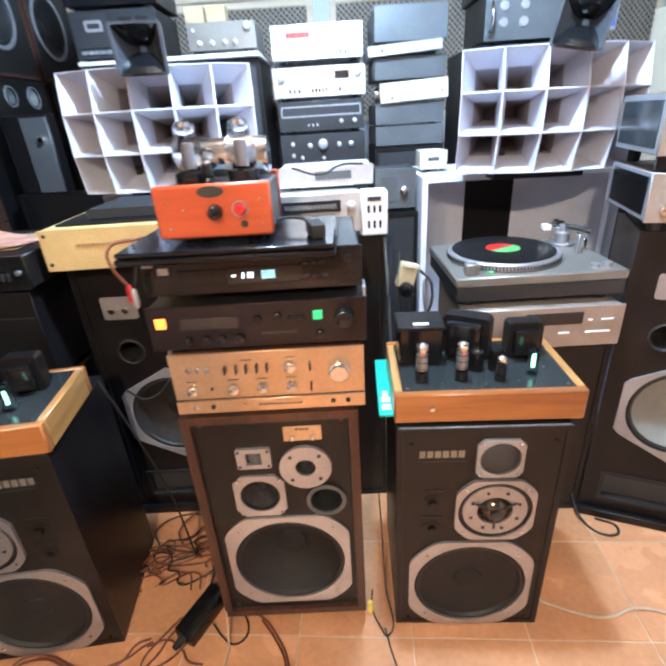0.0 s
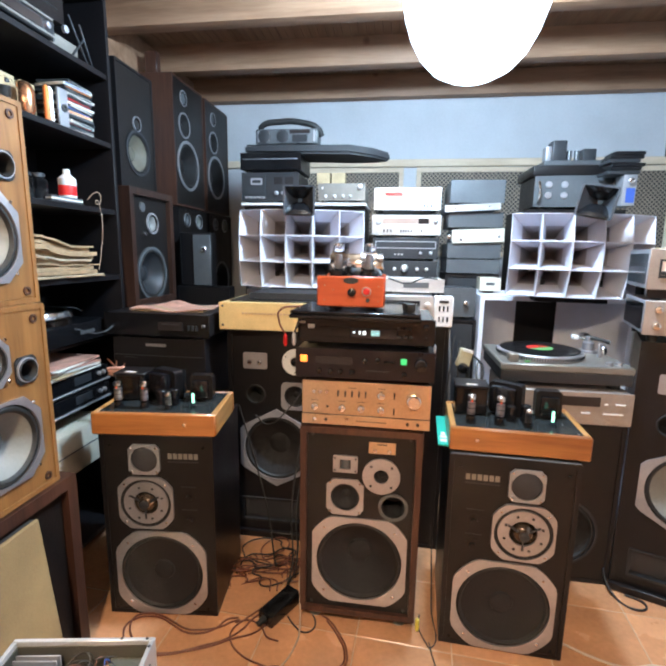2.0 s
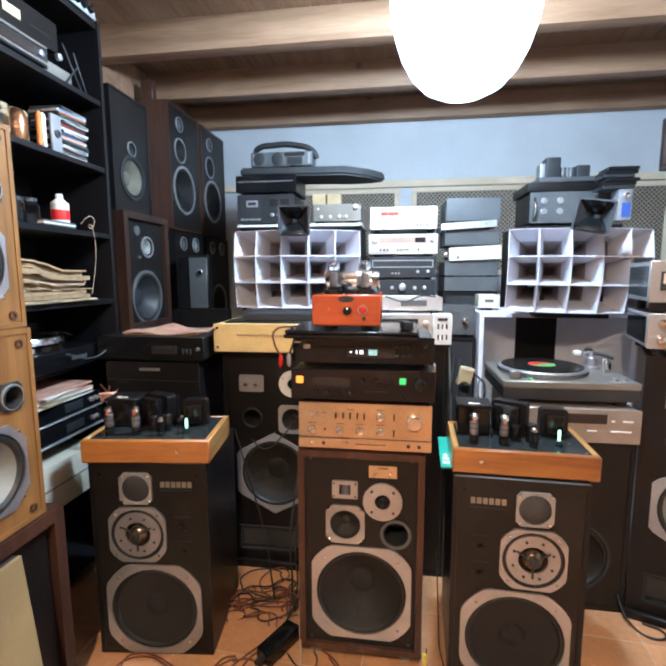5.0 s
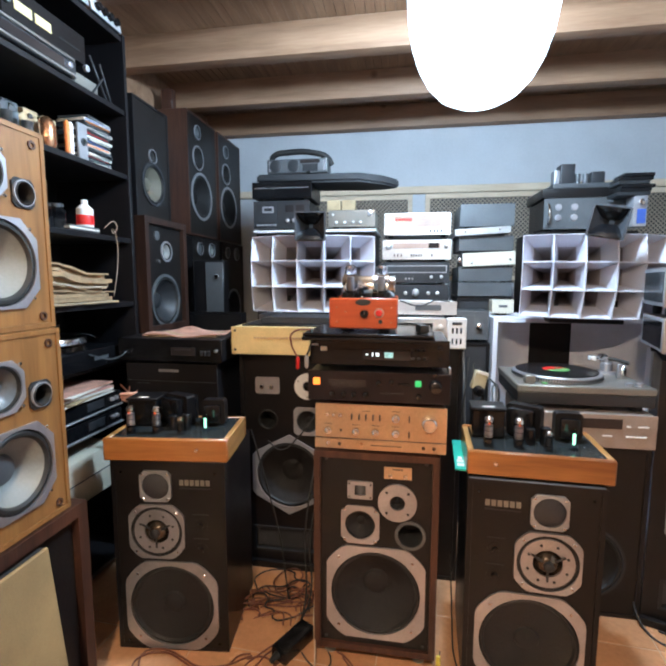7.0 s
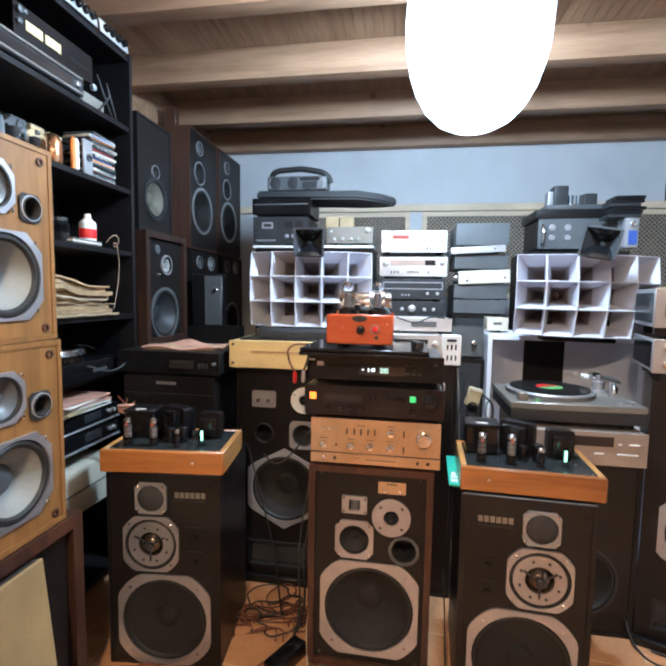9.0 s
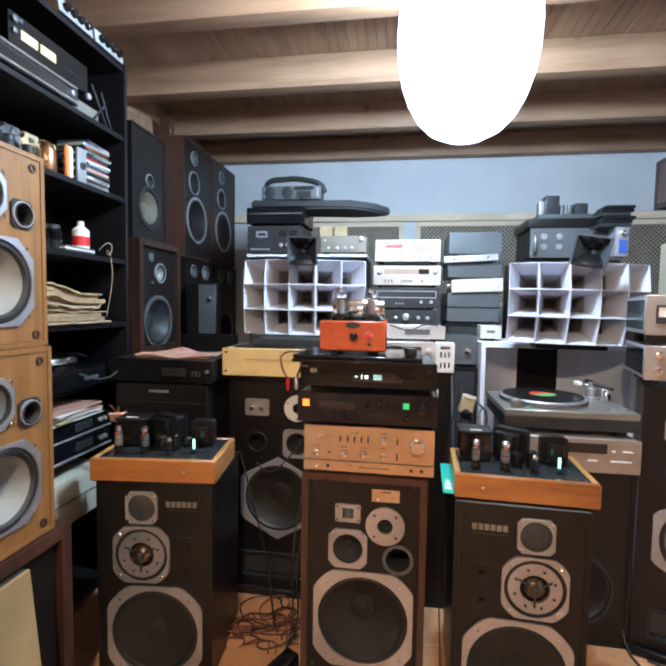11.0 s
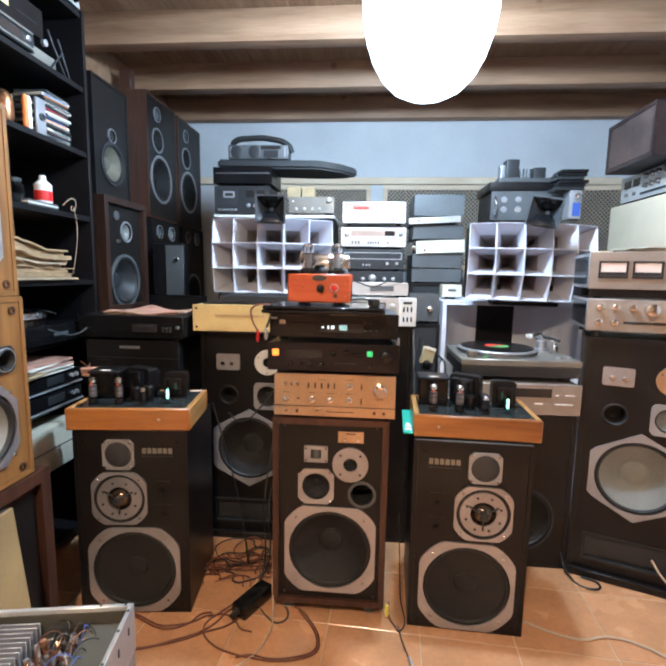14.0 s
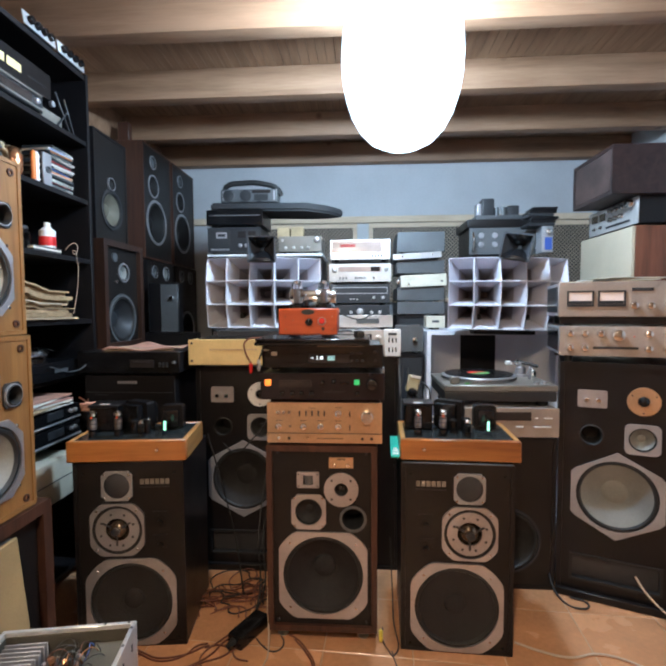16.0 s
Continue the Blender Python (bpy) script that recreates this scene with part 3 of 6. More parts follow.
def hex_speaker(m, H, label, conemat, up=0.0):
    """Tall black cabinet with a six-sided woofer frame."""
    W, D = 0.405, 0.33
    g = thing("loudspeaker", label, "loudspeaker", m, "pair of tall black loudspeakers")
    shell(g, W, H, D, 0.018, M_BLACK)
    part("baffle", plate(rect(0, H / 2, W - 0.037, H - 0.037), [circ(0, 0.405 + up, 0.132), circ(-0.088, (0.634 + up), 0.034), circ(0.078, (0.634 + up), 0.04), circ(0.078, (0.778 + up), 0.018), rect(0, 0.12, 0.3, 0.1)], 0.006, 0.018), M_BLACK, g)
    hexa = [(0.155 * a, 0.405 + up + 0.17 * b) for a, b in ((0, -1), (0.9, -0.56), (1, -0.46), (1, 0.46), (0.9, 0.56), (0, 1), (-0.9, 0.56), (-1, 0.46), (-1, -0.46), (-0.9, -0.56))]
    driver(g, 0, 0.405 + up, hexa, 0.137, conemat, M_ALU_DULL, 0.006, 0.052, 0.33, label="large woofer in a six-sided metal frame", dome=0.3)
    driver(g, 0.078, (0.634 + up), rrect(0.078, (0.634 + up), 0.115, 0.115, 0.02), 0.045, M_CONE_GREY if conemat is M_CONE_GREY else M_CONE, M_ALU_DULL, 0.006, 0.025, name="midrange")
    t = part("tweeter", plate(circ(0.078, (0.778 + up), 0.053, 44), [circ(0.078, (0.778 + up), 0.02)], -0.001, 0.008), M_CHAMP if conemat is M_CONE_GREY else M_WHITE, g, "pale round tweeter ring")
    part("dome", lathe([(0.02, 0.004), (0.017, -0.006), (0.009, -0.012), (0, -0.013)], 0.078, (0.778 + up), 0, 24), M_GLOSS, t)
    screws([(0.078 + 0.043 * math.cos(radians(a)), (0.778 + up) + 0.043 * math.sin(radians(a))) for a in (30, 150, 270)], -0.001, t, 0.003, M_DGREY)
    port(g, -0.088, (0.634 + up), 0.034, 0.006)
    p = part("control_plate", plate(rrect(-0.088, (0.776 + up), 0.1, 0.068, 0.008), (), 0.002, 0.004), M_ALU, g, "metal plate with two level controls")
    for dx in (-0.02, 0.02):
        part("knob", knob(0.009, 0.014, -0.088 + dx, (0.772 + up), 0.002, 18), M_CHROME, p)
    part("vent", plate(rect(0, 0.12, 0.31, 0.11), [rect(0, 0.12, 0.29, 0.09)], 0.002, 0.03), M_RUBBER, g)
    part("vent_mesh", box(0.3, 0.004, 0.1, (0, 0.03, 0.12), 0), M_MESH, g)
    part("plinth", box(W + 0.006, 0.02, 0.03, (0, -0.008, 0.0155), 0.003), M_BLACK, g)
    return g


hex_speaker(pose(-0.535, 1.175, 0, 0, 0, 0), 0.9, "tall black loudspeaker with a hexagonal woofer frame under a gold amplifier", M_CONE)
c22 = (math.cos(radians(-22)), math.sin(radians(-22)))
RBX, RBY = 0.762 + 0.2025 * c22[0], 1.085 + 0.2025 * c22[1]
hex_speaker(pose(RBX, RBY, 0, 0, 0, -22), 0.935, "tall black loudspeaker with a pale woofer cone carrying two silver amplifiers", M_CONE_GREY, 0.018)


def oak_speaker(m, H, label):
    W, D = 0.325, 0.24
    g = thing("loudspeaker", label, "loudspeaker", m, "stacked oak bookshelf loudspeakers")
    shell(g, W, H, D, 0.012, M_OAK)
    k = H / 0.5
    wf, md, pt = (0.012, 0.165 * k), (-0.018, 0.375 * k), (0.088, 0.338 * k)
    part("baffle", plate(rect(0, H / 2, W - 0.025, H - 0.025), [circ(*wf, 0.1), circ(*md, 0.052), circ(*pt, 0.03)], 0.003, 0.016), M_OAK, g)
    driver(g, *wf, rect(*wf, 0.21, 0.21, 0.046), 0.099, M_CONE_GREY, M_ALU, 0.003, 0.05, 0.38, 0.2, sc=[(wf[0] + a * 0.083, wf[1] + b * 0.083) for a in (-1, 1) for b in (-1, 1)], label="pale grey woofer with a thick black surround", capmat=M_GREY)
    driver(g, *md, rect(*md, 0.122, 0.122, 0.03), 0.053, M_GREY, M_ALU, 0.003, 0.02, 0.4, name="midrange", sc=[(md[0] + a * 0.05, md[1] + b * 0.05) for a in (-1, 1) for b in (-1, 1)])
    port(g, *pt, 0.023, -0.003, ring=0.005, material=M_RUBBER)
    part("port_flange", plate(rect(*pt, 0.064, 0.068, 0.01), [circ(*pt, 0.029)], -0.002, 0.006), M_DGREY, g)
    part("port_ring", plate(circ(*pt, 0.031), [circ(*pt, 0.028)], -0.006, 0.005), M_ALU_DULL, g)
    for a, b in ((-1, 0.03), (1, 0.03), (-1, H - 0.035), (1, H - 0.035)):
        part("grille_socket", lathe([(0.011, 0.003), (0.011, -0.001), (0.006, -0.001), (0.005, 0.006), (0, 0.006)], a * 0.125, b, 0, 18), M_WALNUT, g)
    return g


oak_speaker(pose(-0.957, 0.322, 0.59, 0, 0, 90), 0.485, "lower oak bookshelf loudspeaker with grey cones, no grille")
oak_speaker(pose(-0.972, 0.332, 1.077, 0, 0, 91), 0.478, "upper oak bookshelf loudspeaker with grey cones, no grille")


def framed_speaker(m, W, H, D, label, frame=None, group="", cone=None, tw=True, name="loudspeaker", fr=0.035):
    """A cabinet whose sides stand proud of a sunken dark baffle, with woofer, mid and tweeter."""
    g = thing(name, label, "loudspeaker", m, group)
    shell(g, W, H, D, fr, frame or M_WALNUT)
    r = min(0.115, (W - 2 * fr) * 0.4)
    wz, mz = H * 0.27, H * 0.72
    part("baffle", plate(rect(0, H / 2, W - 2 * fr, H - 2 * fr), [circ(0, wz, r * 0.95), circ(0.02, mz, 0.04)], 0.022, 0.016), M_BAFFLE, g)
    driver(g, 0, wz, circ(0, wz, r * 1.12, 40), r, cone or M_CONE, M_GREY, 0.022, 0.05, 0.32, 0.15)
    driver(g, 0.02, mz, circ(0.02, mz, 0.05, 32), 0.042, M_CONE_GREY, M_ALU_DULL, 0.022, 0.02, 0.4, name="tweeter")
    if tw:
        part("small_tweeter", lathe([(0.022, 0), (0.022, -0.004), (0.012, -0.006), (0, -0.003)], -0.06, mz + 0.07, 0.022, 24), M_GREY, g)
        part("level_control", knob(0.009, 0.012, -0.055, mz - 0.05, 0.022, 16), M_CHROME, g)
    return g


# walnut speaker beneath the oak pair, its cloth grille leaning against it
framed_speaker(pose(-0.95, 0.31, 0, 0, 0, 90), 0.45, 0.585, 0.28, "large walnut framed loudspeaker with its grille off, under the oak pair", cone=M_CONE)
g = thing("speaker_grille", "beige cloth speaker grille frame leaning on a walnut loudspeaker", "grille", pose(-0.855, 0.155, 0.0, -6, 0, 90))
part("cloth", box(0.4, 0.012, 0.56, (0, 0.006, 0.28), 0.005), M_BEIGECLOTH, g)
part("frame", plate(rect(0, 0.28, 0.396, 0.556), [rect(0, 0.28, 0.34, 0.5)], 0.013, 0.012), M_DULL, g)


# tower of speakers between the shelves and the back wall, all facing across the room
def column_speaker(m, W, H, D, rows, label, body=None, baffle=None, group=""):
    g = thing("loudspeaker", label, "loudspeaker", m, group)
    shell(g, W, H, D, 0.012, body or M_BLACK)
    part("baffle", plate(rect(0, H / 2, W - 0.025, H - 0.025), [circ(x, z, r * 0.9) for x, z, r, c in rows], 0.003, 0.012), baffle or M_BAFFLE, g)
    for x, z, r, c in rows:
        driver(g, x, z, circ(x, z, r * 1.1, 40), r * 0.98, c, M_DGREY if c is M_CONE_OLIVE else M_ALU_DULL, 0.003, r * 0.4, 0.35, 0.14, name="woofer" if r > 0.06 else "tweeter")
    return g


for y, lab in ((2.41, "tall walnut-sided black three-way loudspeaker stacked high"), (2.875, "tall black three-way loudspeaker stacked high in the corner")):
    column_speaker(pose(-1.44, y, 1.49, 0, 0, 90), 0.43, 0.765, 0.3, [(-0.03, 0.26, 0.14, M_CONE), (-0.07, 0.5, 0.07, M_CONE), (-0.07, 0.66, 0.042, M_GREY)], lab, M_WALNUT, group="upper row of corner loudspeakers")
    column_speaker(pose(-1.43, y, 0.74, 0, 0, 90), 0.43, 0.74, 0.3, [(0.0, 0.25, 0.13, M_CONE), (-0.1, 0.665, 0.04, M_GREY), (0.08, 0.665, 0.045, M_CONE_GREY)], "black loudspeaker in the middle of the corner stack", group="middle row of corner loudspeakers")
    column_speaker(pose(-1.43, y, 0.0, 0, 0, 90), 0.43, 0.735, 0.3, [(0.0, 0.25, 0.13, M_CONE)], "black loudspeaker on the floor under the corner stack", group="lower row of corner loudspeakers")
column_speaker(pose(-1.29, 1.535, 1.49, 0, 0, 90), 0.3, 0.53, 0.26, [(0.0, 0.165, 0.092, M_CONE_OLIVE), (0.0, 0.295, 0.03, M_CONE)], "black two-way loudspeaker with a pale woofer on a framed one")
framed_speaker(pose(-1.225, 1.525, 0.955, 0, 0, 89), 0.37, 0.53, 0.28, "dark walnut framed loudspeaker with a grey woofer", frame=M_DARKOAK, cone=M_DGREY, fr=0.03)
framed_speaker(pose(-1.225, 1.525, 0.0, 0, 0, 89), 0.37, 0.95, 0.28, "dark walnut floor loudspeaker under a framed one", frame=M_DARKOAK, fr=0.03)
g = thing("mono_amplifier", "black upright amplifier with a plain grey face and a knob", "amplifier", pose(-1.285, 2.1, 1.0))
part("case", box(0.2, 0.07, 0.32, (0, 0.04, 0.16), 0.004), M_BLACK, g)
part("front_panel", box(0.112, 0.008, 0.305, (0.04, 0.0, 0.155), 0.002), M_GREY, g)
part("knob", knob(0.014, 0.02, 0.06, 0.22, -0.004), M_CHROME, g)
column_speaker(pose(-1.24, 2.09, 0.0), 0.34, 0.998, 0.085, [(0, 0.3, 0.12, M_CONE), (0, 0.7, 0.06, M_CONE)], "slim black loudspeaker standing before the corner stack")
g = thing("timber_block", "short dark timber block on top of a tall loudspeaker", "block", pose(-1.585, 2.25, 2.256))
part("block", box(0.075, 0.05, 0.13, (0, 0, 0.065), 0.004), M_WALNUT, g)


# ---- horns ----
def multicell(m, label):
    """Fifteen flared cells side by side, their mouths on a bowed surface."""
    g = thing("multicell_horn", label, "horn loudspeaker", m, "pair of multicell horns")
    R, da, de = 0.55, radians(12.6), radians(12.2)

    def node(i, j, r):
        a, e = (i - 2.5) * da, (j - 1.5) * de
        return Vector((r * math.sin(a) * math.cos(e * 0.35), R - r * math.cos(a) * math.cos(e), r * math.sin(e)))

    rim = bmesh.new()

    def quad(bm_, p):
        bm_.faces.new([bm_.verts.new(v) for v in p])

    levels = ((R - 0.001, 0.955), (0.5, 0.87), (0.44, 0.74), (0.37, 0.62), (0.29, 0.52))
    for i in range(5):
        for j in range(3):
            loops = []
            for r, k in levels:
                cs = [node(i, j, r), node(i + 1, j, r), node(i + 1, j + 1, r), node(i, j + 1, r)]
                c = sum(cs, Vector()) / 4
                loops.append([c + (p - c) * k for p in cs])
            grid = [node(i, j, R), node(i + 1, j, R), node(i + 1, j + 1, R), node(i, j + 1, R)]
            body, throat = bmesh.new(), bmesh.new()
            for q in range(4):
                q2 = (q + 1) % 4
                quad(rim, (grid[q], grid[q2], loops[0][q2], loops[0][q]))
                for a, b in zip(loops[:3], loops[1:3]):
                    quad(body, (a[q], a[q2], b[q2], b[q]))
                # inner cell walls take the darker tone that stands for shade
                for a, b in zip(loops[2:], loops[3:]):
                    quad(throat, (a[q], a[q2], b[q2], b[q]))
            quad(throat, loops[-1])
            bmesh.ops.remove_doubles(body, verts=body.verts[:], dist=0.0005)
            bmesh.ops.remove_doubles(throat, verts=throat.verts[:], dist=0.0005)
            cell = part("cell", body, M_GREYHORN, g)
            part("throat", throat, M_HORNSHADE, cell)
    bmesh.ops.remove_doubles(rim, verts=rim.verts[:], dist=0.0002)
    # outer skin
    edge = [(i, 0) for i in range(5)] + [(5, j) for j in range(3)] + [(i, 3) for i in range(5, 0, -1)] + [(0, j) for j in range(3, 0, -1)]
    for a, b in zip(edge, edge[1:] + edge[:1]):
        quad(rim, (node(*a, R), node(*b, R), node(*b, 0.2), node(*a, 0.2)))
    part("mouth_edges", rim, M_GREYHORN, g)
    part("driver", lathe([(0.03, 0.33), (0.075, 0.345), (0.08, 0.36), (0.08, 0.45), (0.07, 0.46), (0, 0.46)], n=28), M_BLACK, g)
    part("bracket", box(0.3, 0.1, 0.02, (0, 0.17, -0.19), 0.003), M_BLACK, g)
    for sx in (-1, 1):
        part("bracket_leg", box(0.02, 0.05, 0.09, (sx * 0.12, 0.17, -0.145), 0.002), M_BLACK, g)
    return g


multicell(pose(-0.5, 1.43, 1.226, 0, 0, 5), "pale grey multicell horn on a bass bin under a tweeter")
multicell(pose(0.695, 1.425, 1.214, 0, 0.8, 1), "pale grey multicell horn standing over the turntable")


def bass_bin(m, label):
    W, H, D = 0.67, 1.028, 0.4
    g = thing("bass_bin", label, "loudspeaker", m, "pair of bass bins")
    shell(g, W, H, D, 0.02, M_WHITEWOOD)
    for s in (-1, 1):
        bm_ = bmesh.new()
        pts = [(s * (0.315 - 0.215 * (1 - math.cos(k / 10 * math.pi / 2)) ** 0.9), 0.004 + 0.3 * math.sin(k / 10 * math.pi / 2)) for k in range(11)]
        for (xa, ya), (xb, yb) in zip(pts, pts[1:]):
            bm_.faces.new([bm_.verts.new(v) for v in ((xa, ya, 0.02), (xb, yb, 0.02), (xb, yb, H - 0.02), (xa, ya, H - 0.02))])
        bmesh.ops.remove_doubles(bm_, verts=bm_.verts[:], dist=0.0005)
        part("flare", bm_, M_WHITEWOOD, g)
    part("driver_panel", box(0.23, 0.014, H - 0.05, (0, 0.315, H / 2), 0), M_BLACK, g)
    return g


bass_bin(pose(0.656, 1.62, 0), "pale grey horn-loaded bass bin behind the turntable")
bass_bin(pose(-0.475, 1.64, 0), "pale grey horn-loaded bass bin behind the gold amplifier")


def radial(m, label):
    """Square mouth with bulging upper and lower lips and flat side walls."""
    g = thing("tweeter_horn", label, "horn loudspeaker", m, "pair of small radial horns")
    R, A, apex, n_r, n_a = 0.098, radians(38), 0.072, 9, 12

    def lip(k, q, sgn):
        r, a = 0.014 + (R - 0.014) * k / n_r, -A + 2 * A * q / n_a
        return Vector((r * math.sin(a), apex - r * math.cos(a), sgn * (0.006 + 0.05 * (k / n_r) ** 2.3)))

    for sgn in (-1, 1):
        bm_ = bmesh.new()
        vs_ = [[bm_.verts.new(lip(k, q, sgn)) for q in range(n_a + 1)] for k in range(n_r + 1)]
        for k in range(n_r):
            for q in range(n_a):
                bm_.faces.new((vs_[k][q], vs_[k + 1][q], vs_[k + 1][q + 1], vs_[k][q + 1]))
        part("lip", bm_, M_GLOSS, g, "curved glossy black horn lip")
    # cheeks coloured paler than the lips, as if lit
    for q in (0, n_a):
        bm_ = bmesh.new()
        vs_ = [[bm_.verts.new(lip(k, q, sgn)) for sgn in (-1, 1)] for k in range(n_r + 1)]
        for k in range(n_r):
            bm_.faces.new((vs_[k][0], vs_[k + 1][0], vs_[k + 1][1], vs_[k][1]))
        part("cheek", bm_, M_SLATELIT, g)
    part("flange", plate(rect(0, 0, 0.136, 0.126, 0.006), [rect(0, 0, 0.12, 0.11)], -0.008, 0.012), M_SLATELIT, g)
    part("throat_plate", box(0.08, 0.004, 0.02, (0, 0.0785, 0), 0), M_RUBBER, g)
    part("driver", lathe([(0.02, 0.1), (0.045, 0.115), (0.045, 0.16), (0, 0.16)], n=24), M_BLACK, g)
    part("base", box(0.08, 0.05, 0.012, (0, 0.135, -0.046), 0.002), M_BLACK, g)
    return g


radial(pose(-0.493, 1.405, 1.43, 6, 0, 8), "small black radial tweeter horn on a multicell horn")
radial(pose(0.69, 1.39, 1.424, 3, 12, -30), "small black radial tweeter horn tilted on a multicell horn")


# ---- the centre stack ----
g = hifi("integrated_amplifier", "champagne faced integrated amplifier with many knobs and levers", pose(-0.145, 0.752, 0.69), 0.386, 0.142, 0.3, M_CHAMP, M_WALNUT, lift=0.006)
part("lower_strip", box(0.386, 0.004, 0.03, (0, -0.002, 0.021), 0.001), M_CHAMP, g)
part("joint", box(0.384, 0.002, 0.002, (0, -0.0005, 0.038), 0), M_DGREY, g)
knobs(g, [(-0.153, 0.062, 0.011), (-0.07, 0.062, 0.011), (-0.012, 0.062, 0.011), (0.047, 0.062, 0.011), (0.047, 0.107, 0.012), (0.143, 0.098, 0.022), (-0.153, 0.022, 0.006)], M_CHROME)
part("knob_cap", lathe([(0.0175, -0.0285), (0.0165, -0.031), (0, -0.031)], 0.143, 0.098, 0, 28), M_CHROME, g)
for x in (-0.155, -0.136, -0.117):
    part("push_button", knob(0.006, 0.01, x, 0.11, 0, 14), M_CHROME, g)
for x in (-0.082, -0.06, -0.04, -0.019, 0.001, 0.086):
    part("lever", box(0.004, 0.014, 0.017, (x, -0.006, 0.107), 0.001), M_DGREY, g)
part("lever", box(0.004, 0.014, 0.017, (0.086, -0.006, 0.06), 0.001), M_DGREY, g)
part("jack", lathe([(0.004, 0), (0.003, -0.003), (0, -0.003)], -0.115, 0.062, 0, 12), M_DGREY, g)
for x in (-0.118, 0.128, 0.158):
    part("jack", lathe([(0.005, -0.004), (0.005, -0.007), (0.003, -0.007), (0.003, -0.004), (0, -0.004)], x, 0.022, 0, 14), M_DGREY, g)
bars(g, 0.02, 0.022, 14, 0.09, 0.003, -0.004, M_DGREY)
for x, z in ((-0.153, 0.081), (-0.07, 0.081), (-0.012, 0.081), (0.047, 0.081), (0.143, 0.066), (-0.04, 0.124), (0.047, 0.126)):
    bars(g, x, z, 5, 0.022, 0.002, 0, M_DGREY)

g = hifi("preamplifier", "dark brown preamplifier with an orange power lamp and a green switch", pose(-0.152, 0.755, 0.833), 0.416, 0.098, 0.28, M_BROWNBLK, M_BLACK, lift=0.008)
slab(g, "power_switch", -0.182, 0.066, 0.02, 0.02, M_LEDO, 0, 0.004, "lit orange square power switch")
slab(g, "tuner_switch", 0.116, 0.068, 0.018, 0.018, M_LEDG, 0, 0.004, "lit green square switch")
slab(g, "display", -0.09, 0.062, 0.11, 0.024, M_DIALDARK, 0, 0.002)
knobs(g, [(-0.135, 0.03, 0.008), (-0.1, 0.03, 0.008), (-0.07, 0.03, 0.008), (-0.035, 0.03, 0.009), (0.002, 0.066, 0.008), (0.04, 0.07, 0.008), (0.165, 0.062, 0.018), (0.118, 0.03, 0.008)], M_GLOSS)
part("selector", box(0.034, 0.012, 0.007, (0.075, -0.006, 0.066), 0.002, None, None), M_GLOSS, g)
bars(g, 0.04, 0.035, 9, 0.07, 0.004, 0, M_DGREY)
part("chassis_rail", box(0.006, 0.05, 0.02, (0.205, 0.03, 0.105), 0.001), M_ALU_DULL, g)

g = hifi("cd_player", "black disc player with a small lit display", pose(-0.153, 0.775, 0.936), 0.41, 0.088, 0.27, M_GLOSS, M_BLACK, lift=0.01, category="disc player")
slab(g, "display", 0.01, 0.043, 0.17, 0.03, M_DIALDARK, 0, 0.002)
part("digits", plate(rect(-0.016, 0.044, 0.003, 0.011), (), -0.003, 0.001, plate(rect(-0.006, 0.044, 0.002, 0.011), (), -0.003, 0.001, plate(rect(0.0, 0.044, 0.005, 0.01), (), -0.003, 0.001, plate(rect(-0.033, 0.044, 0.007, 0.003), (), -0.003, 0.001)))), M_LEDW, g, "lit white digits")
bm = bmesh.new()
for i in range(5):
    for j in range(3):
        box(0.004, 0.001, 0.0045, (0.021 + 0.005 * i, -0.0025, 0.038 + 0.0055 * j), 0, bm)
part("track_grid", bm, M_LEDB, g, "lit grid of track numbers")
slab(g, "sticker", -0.163, 0.058, 0.02, 0.013, M_PAPERW, 0, 0.001)
bars(g, -0.19, 0.07, 4, 0.02, 0.006, 0, M_PAPERW)
slab(g, "tray", -0.09, 0.043, 0.09, 0.03, M_GLOSS, 0, 0.003)
for x, z in ((0.1, 0.06), (0.115, 0.06), (0.13, 0.06), (0.1, 0.035), (0.118, 0.035), (0.136, 0.035)):
    slab(g, "button", x, z, 0.011, 0.006, M_DGREY, 0, 0.004)
knobs(g, [(0.178, 0.066, 0.008), (0.178, 0.035, 0.004)], M_GLOSS)
part("label_strip", box(0.15, 0.002, 0.006, (0.06, 0.0, 0.086), 0), M_CHAMP, g)

g = thing("laptop", "closed flat black player lying on the disc player", "player", pose(-0.182, 0.7, 1.026, 0, 0, -2))
part("base", box(0.375, 0.25, 0.012, (0, 0.125, 0.006), 0.004), M_GLOSS, g)
part("lid", box(0.37, 0.246, 0.009, (0, 0.126, 0.0175), 0.004), M_GLOSS, g)
part("hinge", lathe([(0.008, -0.11), (0.008, 0.11), (0, 0.11)], 0.0, 0.008, 0.252, 14, m=None), M_DULL, g)
g = thing("power_adapter", "black plug adapter lying on a flat black player", "adapter", pose(-0.022, 0.73, 1.049, 0, 0, 12))
part("body", box(0.026, 0.06, 0.024, (0, 0.03, 0.012), 0.005), M_RUBBER, g)
cable("lead", [(0, 0.06, 0.012), (-0.02, 0.1, 0.02), (-0.07, 0.11, 0.014), (-0.09, 0.08, 0.004)], 0.003, M_CABLEB, g)

